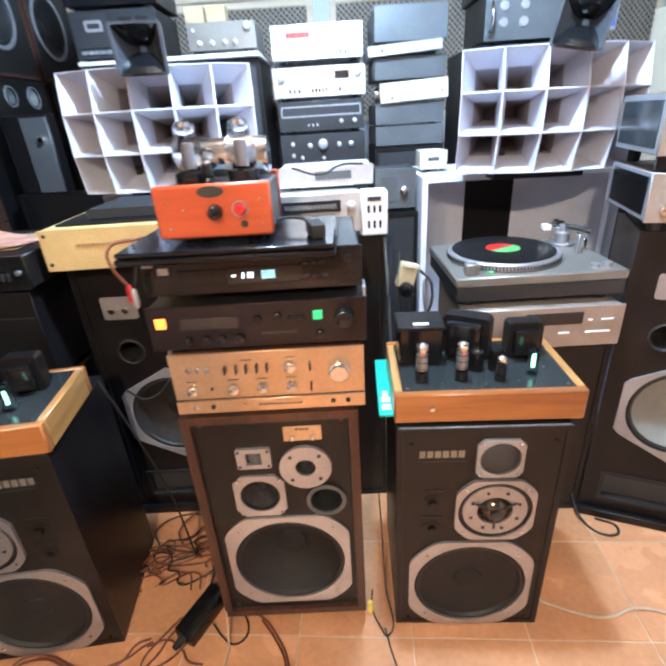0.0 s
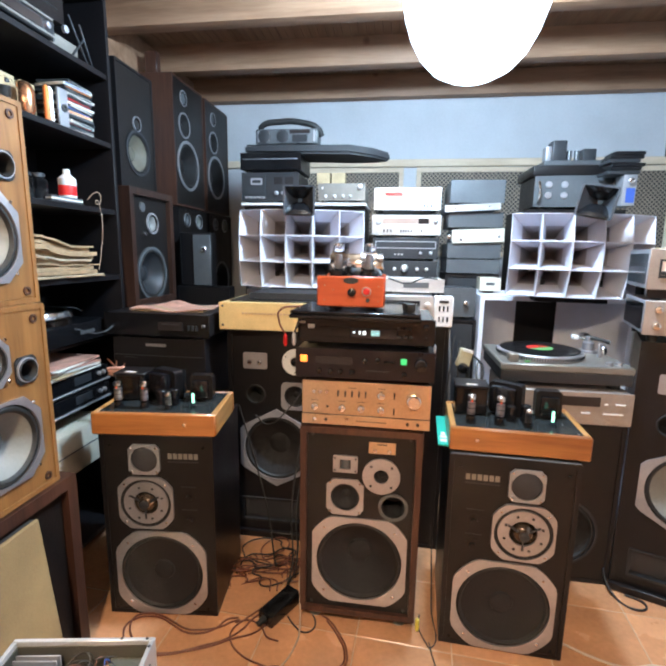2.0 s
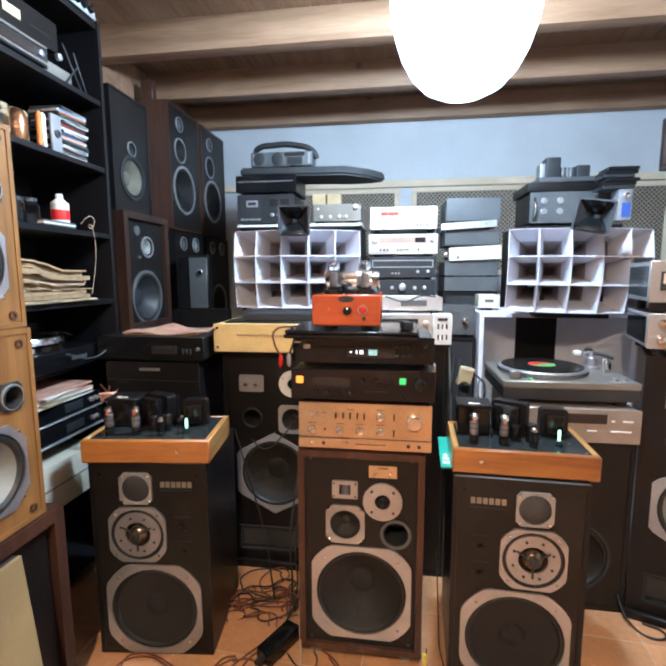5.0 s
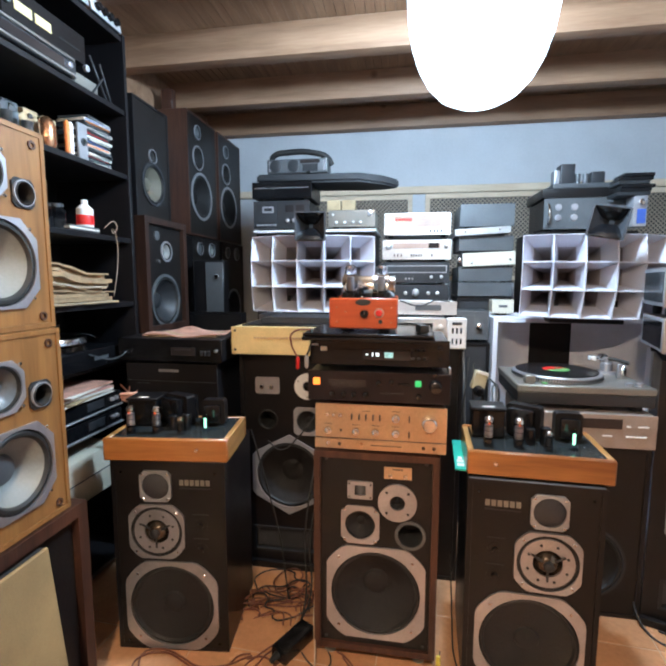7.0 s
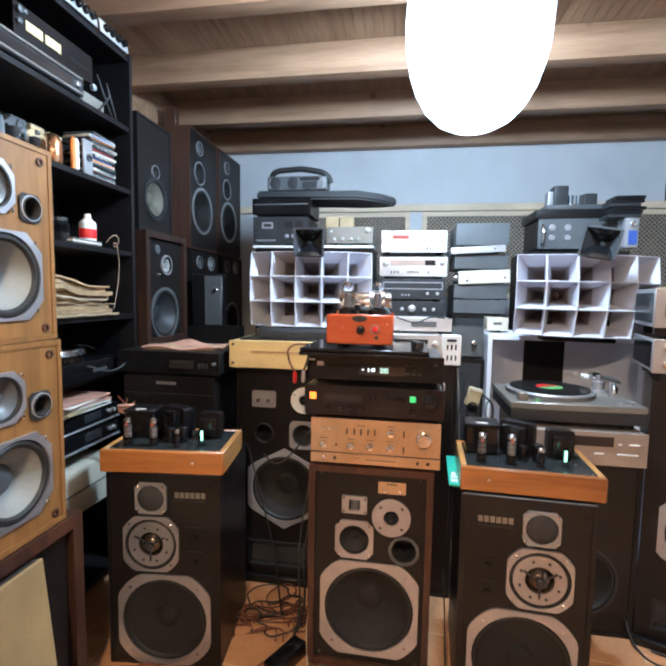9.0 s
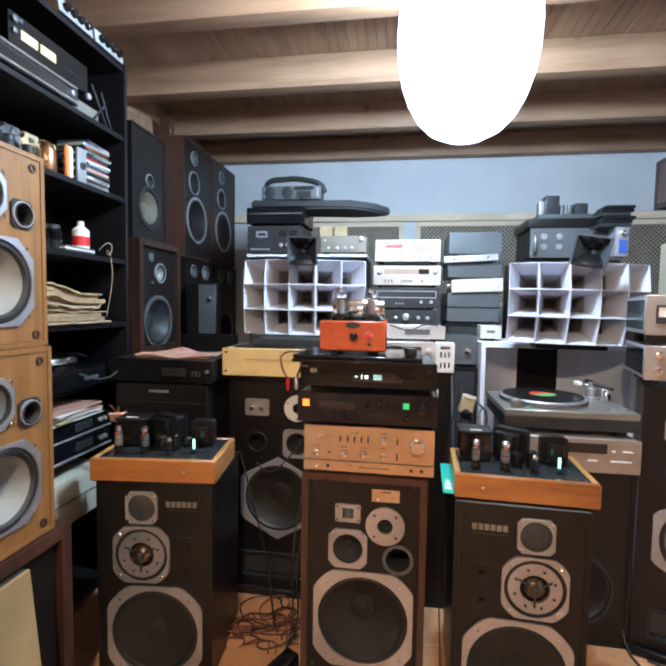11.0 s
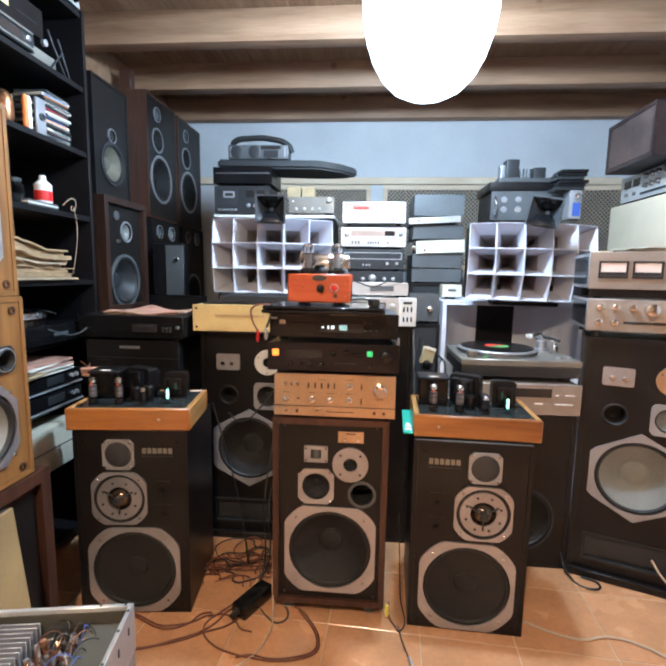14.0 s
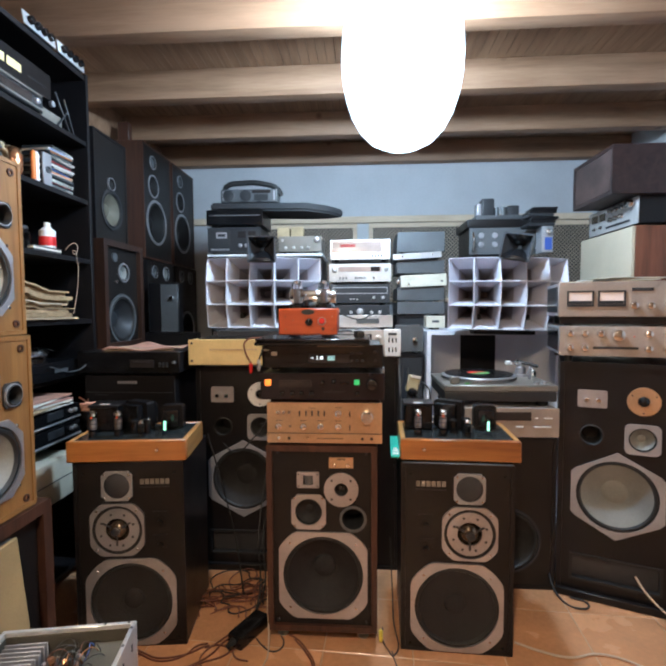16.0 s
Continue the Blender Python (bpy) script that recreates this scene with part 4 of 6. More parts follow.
g = thing("valve_amplifier", "red stained wooden valve amplifier with two glass valves", "amplifier", pose(-0.196, 0.742, 1.05, 0, 0, 0))
part("front_panel", box(0.196, 0.014, 0.088, (0, 0.007, 0.053), 0.004), M_REDWOOD, g)
part("case", box(0.184, 0.16, 0.08, (0, 0.094, 0.05), 0.003), M_GREY, g)
part("back_panel", box(0.19, 0.008, 0.09, (0, 0.178, 0.053), 0.003), M_REDWOOD, g)
part("badge", lathe([(0.022, 0), (0.022, -0.002), (0, -0.002)], 0, 0, 0, 28, m=Matrix.Translation((0.0, 0, 0.085)) @ Matrix.Diagonal((1, 1, 0.42, 1))), M_DGREY, g, "dark oval badge")
part("knob", knob(0.012, 0.016, 0.004, 0.052, 0, 22), M_GLOSS, g)
slab(g, "pointer", 0.004, 0.058, 0.002, 0.01, M_WHITE, -0.0155, 0.001)
part("knob", knob(0.009, 0.013, 0.046, 0.055, 0, 22), M_RED, g, "bright red knob")
part("knob_ring", lathe([(0.0135, 0), (0.0135, -0.004), (0.011, -0.004)], 0.046, 0.055, 0, 22), M_ALU, g)
part("jack", lathe([(0.006, 0), (0.006, -0.003), (0.003, -0.003), (0, -0.001)], 0.05, 0.03, 0, 16), M_DGREY, g)
screws([(-0.075, 0.07), (0.08, 0.07), (-0.075, 0.028), (0.08, 0.028), (-0.05, 0.058)], 0, g, 0.003)
feet(g, 0.19, 0.17, 0.01, 0.014)


def valve(parent, x, y, z, r, h, big=True, material=None, heater=False):
    v = part("valve", lathe([(r * 0.62, 0.0), (r * 0.7, h * 0.1), (r, h * 0.3), (r, h * 0.55), (r * 0.72, h * 0.7), (r * 0.68, h * 0.9), (r * 0.45, h * 0.97), (0, h)], x, z, y, 24, up=True) if big else lathe([(r, 0), (r, h * 0.82), (r * 0.8, h * 0.94), (0, h)], x, z, y, 20, up=True), M_GLASS, parent, "clear glass valve")
    part("valve_base", lathe([(r * 1.05, -0.02), (r * 1.08, -0.016), (r * 1.05, 0.002), (r * 0.7, 0.006), (0, 0.006)], x, z, y, 20, up=True), M_GLOSS, v)
    q, top = (0.4, 0.56) if big else (0.78, 0.6)
    part("anode", lathe([(r * q, h * 0.1), (r * q, h * 0.14), (r * q, h * top), (r * q * 0.8, h * top + 0.002), (0, h * top + 0.002)], x, z, y, 14, up=True), material or M_DGREY, v)
    if not big:
        for k in range(3):
            part("spacer", lathe([(r * 0.86, h * (0.16 + 0.2 * k)), (r * 0.86, h * (0.18 + 0.2 * k)), (r * 0.7, h * (0.18 + 0.2 * k))], x, z, y, 16, up=True), M_DGREY, v)
    g0 = 0.86 if big else 0.74
    part("getter", lathe([(r * (0.5 if big else 0.9), h * g0), (r * (0.5 if big else 0.86), h * 0.88), (r * 0.45, h * 0.955), (0, h * 0.975)], x, z, y, 18, up=True), M_CHROME, v, "silvered top of the glass")
    if heater:
        part("heater", lathe([(0.0025, h * 0.66), (0.0025, h * 0.71), (0, h * 0.71)], x, z, y - r * 0.7, 8, up=True), M_HEATER, v, "glowing red heater")
    return v


for x in (-0.045, 0.047):
    valve(g, x, 0.07, 0.108, 0.026, 0.086, True, M_ALU_DULL)
valve(g, -0.01, 0.045, 0.1, 0.009, 0.035, False)
part("transformer_cover", lathe([(0, -0.075), (0.031, -0.075), (0.034, -0.07), (0.034, 0.07), (0.031, 0.075), (0, 0.075)], 0, 0, 0, 28, m=Matrix.Translation((0.012, 0.128, 0.128)) @ Matrix.Rotation(math.pi / 2, 4, "Z")), M_CHROME, g, "polished cylindrical transformer cover")

# leads hanging in front of the stack
for lab, mm, pm_, pts in (("yellow and red audio lead hanging beside the stack", M_CABLE, M_RED, [(-0.362, 0.84, 1.046), (-0.425, 0.815, 1.032), (-0.425, 0.81, 1.0), (-0.408, 0.822, 0.955)]), ("black audio lead with a silver plug beside the stack", M_CABLEB, M_ALU_DULL, [(-0.35, 0.76, 1.052), (-0.345, 0.745, 1.03), (-0.352, 0.742, 1.0), (-0.362, 0.742, 0.975)])):
    g = thing("audio_lead", lab, "cable", Matrix.Translation(pts[0]))
    o = Vector(pts[0])
    cable("lead", [Vector(q) - o for q in pts], 0.0032, mm, g)
    e = Vector(pts[-1]) - o
    part("plug", lathe([(0.003, 0.004), (0.0065, -0.004), (0.0065, -0.028), (0.003, -0.036), (0, -0.036)], e.x, e.z, e.y, 14, up=True), pm_, g)


# ---- valve amplifiers on the monitors ----
def tube_amp(m, button, label):
    W, D, H = 0.39, 0.25, 0.072
    g = thing("valve_amplifier", label, "amplifier", m, "pair of wooden based valve amplifiers")
    t = 0.018
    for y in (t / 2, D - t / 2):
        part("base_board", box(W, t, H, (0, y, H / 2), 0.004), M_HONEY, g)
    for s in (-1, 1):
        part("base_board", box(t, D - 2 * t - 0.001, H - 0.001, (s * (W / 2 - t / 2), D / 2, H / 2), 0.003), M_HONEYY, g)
    part("chassis", box(W - 2 * t, D - 2 * t, 0.006, (0, D / 2, H - 0.005), 0.001), M_ENAMEL, g)
    part("power_button", knob(0.006, 0.009, button, H * 0.55, 0, 16), M_CHROME, g)
    for x, y in ((-0.165, 0.03), (0.165, 0.03), (-0.165, 0.215), (0.165, 0.215), (-0.09, 0.05), (-0.09, 0.1), (0.0, 0.04), (0.07, 0.05), (0.14, 0.1), (0.06, 0.12)):
        part("screw", lathe([(0.004, 0), (0.004, 0.003), (0, 0.004)], x, H - 0.005, y, 10, up=True), M_CHROME, g)
    for x in (-0.132, -0.048):
        valve(g, x, 0.06, H + 0.018, 0.0135, 0.072, False, M_ALU_DULL, heater=True)
    valve(g, 0.032, 0.052, H + 0.008, 0.011, 0.05, False)
    for x, y, h in ((-0.008, 0.1, 0.05), (0.034, 0.1, 0.055)):
        part("capacitor", lathe([(0.015, 0), (0.015, h), (0.012, h + 0.003), (0, h + 0.003)], x, H - 0.006, y, 20, up=True), M_GLOSS, g)
    v = part("tuning_eye", lathe([(0.011, 0), (0.011, 0.05), (0.008, 0.058), (0, 0.06)], 0.105, H - 0.004, 0.075, 20, up=True), M_GLASS, g, "glass indicator valve glowing green")
    part("eye_screen", box(0.007, 0.003, 0.032, (0.105, 0.073, H + 0.03), 0.001), M_MAGIC, v)
    t1 = part("transformer", box(0.098, 0.085, 0.088, (-0.125, 0.168, H + 0.044), 0.004), M_GLOSS, g, "square black transformer with a flanged lid")
    part("lid", box(0.106, 0.093, 0.008, (-0.125, 0.168, H + 0.09), 0.002), M_BLACK, t1)
    turned = Matrix.Translation((-0.012, 0.172, H)) @ Matrix.Rotation(radians(-28), 4, "Z")
    t2 = part("transformer", plate(rrect(0, 0.05, 0.105, 0.1, 0.012), (), -0.018, 0.036), M_BLACK, g, "black transformer with rounded end bells", m=turned)
    for sy in (-1, 1):
        part("end_bell", box(0.078, 0.032, 0.086, (0, sy * 0.033, 0.05), 0.014), M_GLOSS, t2)
    t3 = part("transformer", plate(rrect(0.11, H + 0.044, 0.078, 0.084, 0.012), (), 0.145, 0.034), M_BLACK, g, "upright black transformer with rounded end bells")
    part("end_bell", box(0.054, 0.02, 0.06, (0.11, 0.136, H + 0.042), 0.009), M_GLOSS, t3)
    part("end_bell", box(0.054, 0.02, 0.06, (0.11, 0.188, H + 0.042), 0.009), M_GLOSS, t3)
    cable("lead", [(-0.07, 0.2, H + 0.02), (-0.05, 0.215, H + 0.04), (-0.03, 0.21, H + 0.012)], 0.0022, M_CABLEW, g)
    part("paper_label", box(0.034, 0.012, 0.001, (-0.125, 0.14, H + 0.0948), 0), M_PAPERW, g)
    return g


tube_amp(pose(0.303, 0.742, 0.641, 0, 0, -2.5), -0.118, "wooden based valve amplifier with black transformers on a monitor")
tube_amp(pose(-0.799, 0.692, 0.64, 0, 0, 7), 0.1, "wooden based valve amplifier with black transformers beside the shelves")
g = thing("booklet", "teal booklet with white print lying on a loudspeaker under an amplifier", "booklet", pose(0.1, 0.78, 0.6385, 0, 0, -3))
part("cover", box(0.05, 0.25, 0.006, (0.004, 0.125, 0.003), 0.001), M_TEAL, g)
for y, w in ((0.03, 0.02), (0.06, 0.02), (0.085, 0.012)):
    part("print", box(w, 0.02, 0.001, (-0.004, y, 0.0065), 0), M_PAPERW, g)


# ---- turntable group ----
g = thing("loudspeaker", "plain black loudspeaker cabinet carrying a beige player and a turntable", "loudspeaker", pose(0.55, 1.09, 0))
shell(g, 0.42, 0.625, 0.3, 0.015, M_BLACK)
part("baffle", plate(rect(0, 0.3125, 0.389, 0.594), [circ(0.02, 0.2, 0.12)], 0.003, 0.014), M_BAFFLE, g)
driver(g, 0.02, 0.2, circ(0.02, 0.2, 0.135, 40), 0.125, M_CONE, M_DULL, 0.003)
g = hifi("cd_player", "beige disc player with a dark display under a turntable", pose(0.542, 1.062, 0.627), 0.426, 0.124, 0.3, M_CHAMP2, M_CHAMP2, lift=0.008, category="disc player")
slab(g, "display", 0.03, 0.092, 0.15, 0.034, M_DIALDARK)
for x, z, w in ((0.125, 0.085, 0.012), (0.17, 0.085, 0.032), (0.15, 0.05, 0.065), (0.06, 0.05, 0.03)):
    slab(g, "button", x, z, w, 0.005, M_WHITE, 0, 0.004)
g = thing("turntable", "grey direct drive turntable with a record on its platter", "turntable", pose(0.535, 1.085, 0.752))
for sx in (-1, 1):
    for y in (0.05, 0.3):
        part("foot", lathe([(0.022, 0), (0.024, 0.016), (0.018, 0.02), (0, 0.02)], sx * 0.18, 0, y, 20, up=True), M_RUBBER, g)
part("plinth", box(0.44, 0.34, 0.04, (0, 0.17, 0.04), 0.005), M_DGREY, g)
part("deck", box(0.446, 0.346, 0.026, (0, 0.17, 0.073), 0.004), M_TT, g)
p = part("platter", lathe([(0, 0.086), (0.15, 0.086), (0.155, 0.09), (0.155, 0.104), (0.15, 0.108), (0, 0.108)], -0.045, 0, 0.175, 64, up=True), M_ALU, g)
bm = bmesh.new()
for i in range(110):
    a = 2 * math.pi * i / 110
    box(0.003, 0.005, 0.009, (-0.045 + 0.1555 * math.cos(a), 0.175 + 0.1555 * math.sin(a), 0.0965), 0, bm)
tagged(part("strobe_dots", bm, M_DGREY, p), kind="stuff")
part("spindle", lathe([(0.003, 0.108), (0.003, 0.122), (0, 0.123)], -0.045, 0, 0.175, 10, up=True), M_CHROME, g)
part("strobe_lamp", box(0.036, 0.03, 0.03, (-0.175, 0.035, 0.1), 0.004), M_TT, g)
part("start_button", lathe([(0.01, 0.086), (0.01, 0.09), (0, 0.091)], -0.125, 0, 0.03, 16, up=True), M_LABELG, g)
part("arm_base", lathe([(0.034, 0.086), (0.034, 0.094), (0.022, 0.096), (0.022, 0.125), (0.012, 0.13), (0.012, 0.15), (0, 0.15)], 0.165, 0, 0.26, 28, up=True), M_ALU, g)
part("counterweight", lathe([(0.016, 0.0), (0.016, 0.03), (0, 0.03)], 0.163, 0.143, 0.275, 22), M_CHROME, g)
cable("tonearm", [(0.165, 0.26, 0.143), (0.14, 0.262, 0.144), (0.12, 0.262, 0.144)], 0.005, M_CHROME, g)
part("headshell", box(0.022, 0.03, 0.016, (0.112, 0.26, 0.145), 0.003), M_WHITE, g)
cable("arm_tail", [(0.165, 0.255, 0.146), (0.195, 0.235, 0.142), (0.225, 0.215, 0.134)], 0.0075, M_RUBBER, g, "black arm tail")
part("arm_weight", lathe([(0.012, 0.09), (0.014, 0.1), (0.014, 0.116), (0.009, 0.122), (0, 0.122)], 0.196, 0, 0.2, 20, up=True), M_CHROME, g)
part("cueing_lever", box(0.006, 0.05, 0.006, (0.19, 0.2, 0.13), 0.002), M_CHROME, g)
part("arm_rest", box(0.012, 0.012, 0.055, (0.17, 0.165, 0.112), 0.002), M_ALU, g)
for x, y in ((0.185, 0.04), (0.15, 0.035)):
    part("speed_button", lathe([(0.012, 0.086), (0.012, 0.096), (0, 0.097)], x, 0, y, 18, up=True), M_ALU, g)
g = thing("record", "black vinyl record with a half red, half green label", "record", pose(0.49, 1.26, 0.8605))
part("disc", lathe([(0, 0), (0.142, 0), (0.143, 0.0015), (0.142, 0.003), (0, 0.003)], n=64, up=True), M_VINYL, g)
for a0, mm in ((0, M_RED), (math.pi, M_LABELG)):
    bm = bmesh.new()
    pts = [(0.048 * math.cos(a0 + 0.5 + math.pi * k / 16), 0.048 * math.sin(a0 + 0.5 + math.pi * k / 16)) for k in range(17)]
    f = bm.faces.new([bm.verts.new((x, y, 0.0036)) for x, y in pts])
    e = bmesh.ops.extrude_face_region(bm, geom=[f])
    bmesh.ops.translate(bm, vec=(0, 0, 0.0006), verts=[v for v in e["geom"] if isinstance(v, bmesh.types.BMVert)])
    part("label", bm, mm, g)

# ---- gold amplifier and the black stack at the left ----
g = hifi("power_amplifier", "gold faced power amplifier on a tall black loudspeaker", pose(-0.535, 1.12, 0.902, 0, 0, 2), 0.42, 0.117, 0.34, M_GOLDAMP, M_GOLDAMP, lift=0.01)
screws([(a * 0.195, z) for a in (-1, 1) for z in (0.028, 0.102)], 0, g, 0.005, M_DGREY)
bars(g, -0.02, 0.075, 16, 0.2, 0.007, 0, M_CHAMP)
part("top_cover", box(0.38, 0.28, 0.006, (0.01, 0.18, 0.119), 0.002), M_BLACK, g)
g = thing("dust_cover", "flat black tray lying on a gold amplifier", "tray", pose(-0.5, 1.2, 1.026))
part("tray", plate(rrect(0, 0.0125, 0.3, 0.025, 0.006), (), 0, 0.22), M_DULL, g)

g = hifi("power_amplifier", "large black power amplifier behind a wooden valve amplifier", pose(-0.985, 1.08, 0.6), 0.385, 0.272, 0.34, M_BLACK, M_BLACK)
bars(g, -0.01, 0.243, 8, 0.085, 0.011, 0, M_ALU_DULL, 0.15)
part("panel_line", box(0.37, 0.003, 0.003, (0, -0.001, 0.2), 0), M_DGREY, g)
bars(g, -0.12, 0.19, 6, 0.06, 0.004, 0, M_DGREY)
g = thing("loudspeaker", "black loudspeaker cabinet under a black power amplifier", "loudspeaker", pose(-0.985, 1.1, 0))
shell(g, 0.4, 0.598, 0.32, 0.015, M_BLACK)
part("baffle", box(0.37, 0.012, 0.57, (0, 0.012, 0.299), 0), M_BAFFLE, g)
g = hifi("disc_player", "wide black player under an old magazine", pose(-0.98, 1.06, 0.874, 0, 0, 0), 0.43, 0.098, 0.34, M_GLOSS, M_BLACK, category="disc player")
slab(g, "display", 0.06, 0.05, 0.1, 0.032, M_DIALDARK)
bars(g, 0.06, 0.058, 7, 0.07, 0.004, -0.002, M_DGREY)
for x in (0.135, 0.15, 0.165):
    slab(g, "button", x, 0.045, 0.009, 0.02, M_DGREY)
knobs(g, [(0.195, 0.055, 0.007)], M_GREY)
g = thing("magazine", "worn red magazine lying curled on a black player", "magazine", pose(-0.96, 1.09, 0.973, 0, 0, 4))
bm = bmesh.new()
vs = [[bm.verts.new((-0.15 + 0.03 * i, 0.02 + 0.04 * j, 0.004 + 0.006 * math.sin(i * 0.8 + j) + 0.012 * (j == 5) * math.exp(-((i - 4) ** 2) / 2))) for j in range(6)] for i in range(11)]
for i in range(10):
    for j in range(5):
        bm.faces.new((vs[i][j], vs[i + 1][j], vs[i + 1][j + 1], vs[i][j + 1]))
e = bmesh.ops.extrude_face_region(bm, geom=bm.faces[:])
bmesh.ops.translate(bm, vec=(0, 0, 0.004), verts=[v for v in e["geom"] if isinstance(v, bmesh.types.BMVert)])
part("cover", bm, M_REDPAPER, g)
part("pages", box(0.29, 0.19, 0.004, (0, 0.12, 0.0015), 0.001), M_PAPER, g)


# ---- middle: silver tuner and what lies about it ----
g = thing("loudspeaker", "slim black cabinet behind the centre stack", "loudspeaker", pose(-0.07, 1.2, 0))
shell(g, 0.42, 0.94, 0.28, 0.015, M_BLACK)
part("baffle", box(0.39, 0.012, 0.91, (0, 0.012, 0.47), 0), M_BAFFLE, g)
g = hifi("tuner", "silver tuner with a dark dial behind the centre stack", pose(-0.105, 1.2, 0.942), 0.37, 0.112, 0.26, M_SILVER, M_SILVER, category="tuner")
slab(g, "dial", 0.05, 0.08, 0.16, 0.03, M_DIALDARK)
bars(g, 0.05, 0.08, 20, 0.14, 0.012, -0.002, M_PAPERW, 0.8)
knobs(g, [(0.158, 0.078, 0.012)], M_SILVER)
g = thing("switch_box", "white selector box with two rows of black slots", "selector", pose(0.112, 1.178, 0.94))
part("case", box(0.07, 0.06, 0.114, (0, 0.03, 0.06), 0.003), M_WHITE, g)
for x in (-0.015, 0.0, 0.015):
    for z in (0.032, 0.072):
        slab(g, "slot", x, z, 0.006, 0.02, M_GLOSS, 0, 0.002)
slab(g, "window", 0, 0.098, 0.035, 0.01, M_DGREY, 0, 0.002)
part("foot", box(0.06, 0.05, 0.004, (0, 0.03, 0.001), 0), M_RUBBER, g)
g = hifi("tape_deck", "silver tape deck with a grey window", pose(-0.01, 1.28, 1.056), 0.26, 0.06, 0.16, M_SILVER, M_SILVER, category="tape deck", lift=0.006)
slab(g, "window", 0.02, 0.035, 0.1, 0.022, M_GREY)
cable("lead", [(-0.1, 1.25, 1.118), (-0.02, 1.23, 1.1), (0.03, 1.24, 1.12), (0.09, 1.26, 1.118)], 0.003, M_CABLEB, None, "black lead lying over a silver tape deck", "cable")
g = thing("cabinet", "black equipment cabinet behind the cream devices", "cabinet", pose(0.235, 1.66, 0))
shell(g, 0.16, 0.905, 0.28, 0.012, M_BLACK)
part("door", box(0.134, 0.01, 0.88, (0, 0.01, 0.4525), 0.001), M_DULL, g)
g = hifi("phono_stage", "grey metal box with a chrome knob", pose(0.235, 1.68, 0.907), 0.15, 0.15, 0.16, M_GREY, M_DGREY, category="preamplifier")
knobs(g, [(0.03, 0.075, 0.014)], M_CHROME)
slab(g, "window", -0.02, 0.08, 0.06, 0.09, M_GREY)
g = hifi("preamplifier", "small cream box on a bass bin", pose(0.385, 1.75, 1.03), 0.1, 0.075, 0.12, M_CREAM, M_CREAM, category="preamplifier")
slab(g, "badge", 0.0, 0.045, 0.04, 0.012, M_GREY)

# ---- receivers and grey amplifiers at the back ----
g = thing("cabinet", "dark cabinet under a stack of receivers", "cabinet", pose(-0.025, 2.27, 0))
shell(g, 0.44, 1.02, 0.36, 0.015, M_BLACK)
part("door", box(0.41, 0.012, 0.985, (0, 0.012, 0.51), 0.001), M_DULL, g)
g = hifi("amplifier", "black amplifier with silver knobs at the foot of a stack", pose(-0.025, 2.25, 1.022), 0.39, 0.15, 0.34, M_DGREY, M_BLACK, "receiver stack")
knobs(g, [(-0.14, 0.11, 0.009), (-0.14, 0.06, 0.009), (-0.06, 0.1, 0.011), (0.0, 0.105, 0.022), (0.075, 0.1, 0.011), (0.13, 0.1, 0.011), (-0.1, 0.05, 0.008), (0.0, 0.045, 0.008)], M_SILVER)
g = hifi("receiver", "black receiver with a long dial", pose(-0.025, 2.25, 1.174), 0.39, 0.134, 0.34, M_DGREY, M_BLACK, "receiver stack", "receiver")
slab(g, "dial", 0.0, 0.092, 0.35, 0.034, M_SMOKE)
part("dial_frame", plate(rect(0, 0.092, 0.36, 0.044), [rect(0, 0.092, 0.35, 0.034)], -0.004, 0.005), M_ALU_DULL, g)
knobs(g, [(0.09, 0.045, 0.009), (0.15, 0.045, 0.01), (-0.06, 0.035, 0.005), (-0.04, 0.035, 0.005), (-0.02, 0.035, 0.005)], M_SILVER)
g = hifi("receiver", "silver receiver with an amber dial", pose(-0.025, 2.24, 1.312), 0.405, 0.128, 0.34, M_SILVER, M_SILVER, "receiver stack", "receiver")
slab(g, "dial", 0.0, 0.092, 0.28, 0.032, M_DIAL)
slab(g, "dial_end", 0.1, 0.092, 0.06, 0.03, M_DIALDARK, -0.002)
knobs(g, [(-0.165, 0.09, 0.018), (0.17, 0.092, 0.014), (0.17, 0.035, 0.006), (-0.17, 0.035, 0.006)], M_SILVER)
for x in (-0.13, -0.11, -0.09, -0.03, -0.015, 0.0, 0.015, 0.03, 0.09):
    part("switch", box(0.008, 0.012, 0.016, (x, -0.005, 0.035), 0.002), M_DGREY, g)
g = hifi("tuner", "silver tuner with a glass dial on top of the stack", pose(-0.025, 2.24, 1.457, -2.6, 0, 0), 0.39, 0.14, 0.34, M_SILVER, M_SILVER, "receiver stack", "tuner")
slab(g, "dial", -0.02, 0.09, 0.32, 0.07, M_DIAL)
part("dial_frame", plate(rect(-0.02, 0.09, 0.33, 0.08), [rect(-0.02, 0.09, 0.32, 0.07)], -0.005, 0.006), M_CHROME, g)
slab(g, "pointer", -0.08, 0.1, 0.1, 0.02, M_RED, -0.002, 0.001)
for x in (0.08, 0.1, 0.12, 0.14):
    part("switch", box(0.009, 0.014, 0.02, (x, -0.006, 0.032), 0.002), M_DGREY, g)
g = thing("cabinet", "dark cabinet under grey amplifiers", "cabinet", pose(0.345, 2.07, 0))
shell(g, 0.29, 1.105, 0.36, 0.015, M_BLACK)
part("door", box(0.26, 0.012, 1.07, (0, 0.012, 0.5525), 0.001), M_DULL, g)
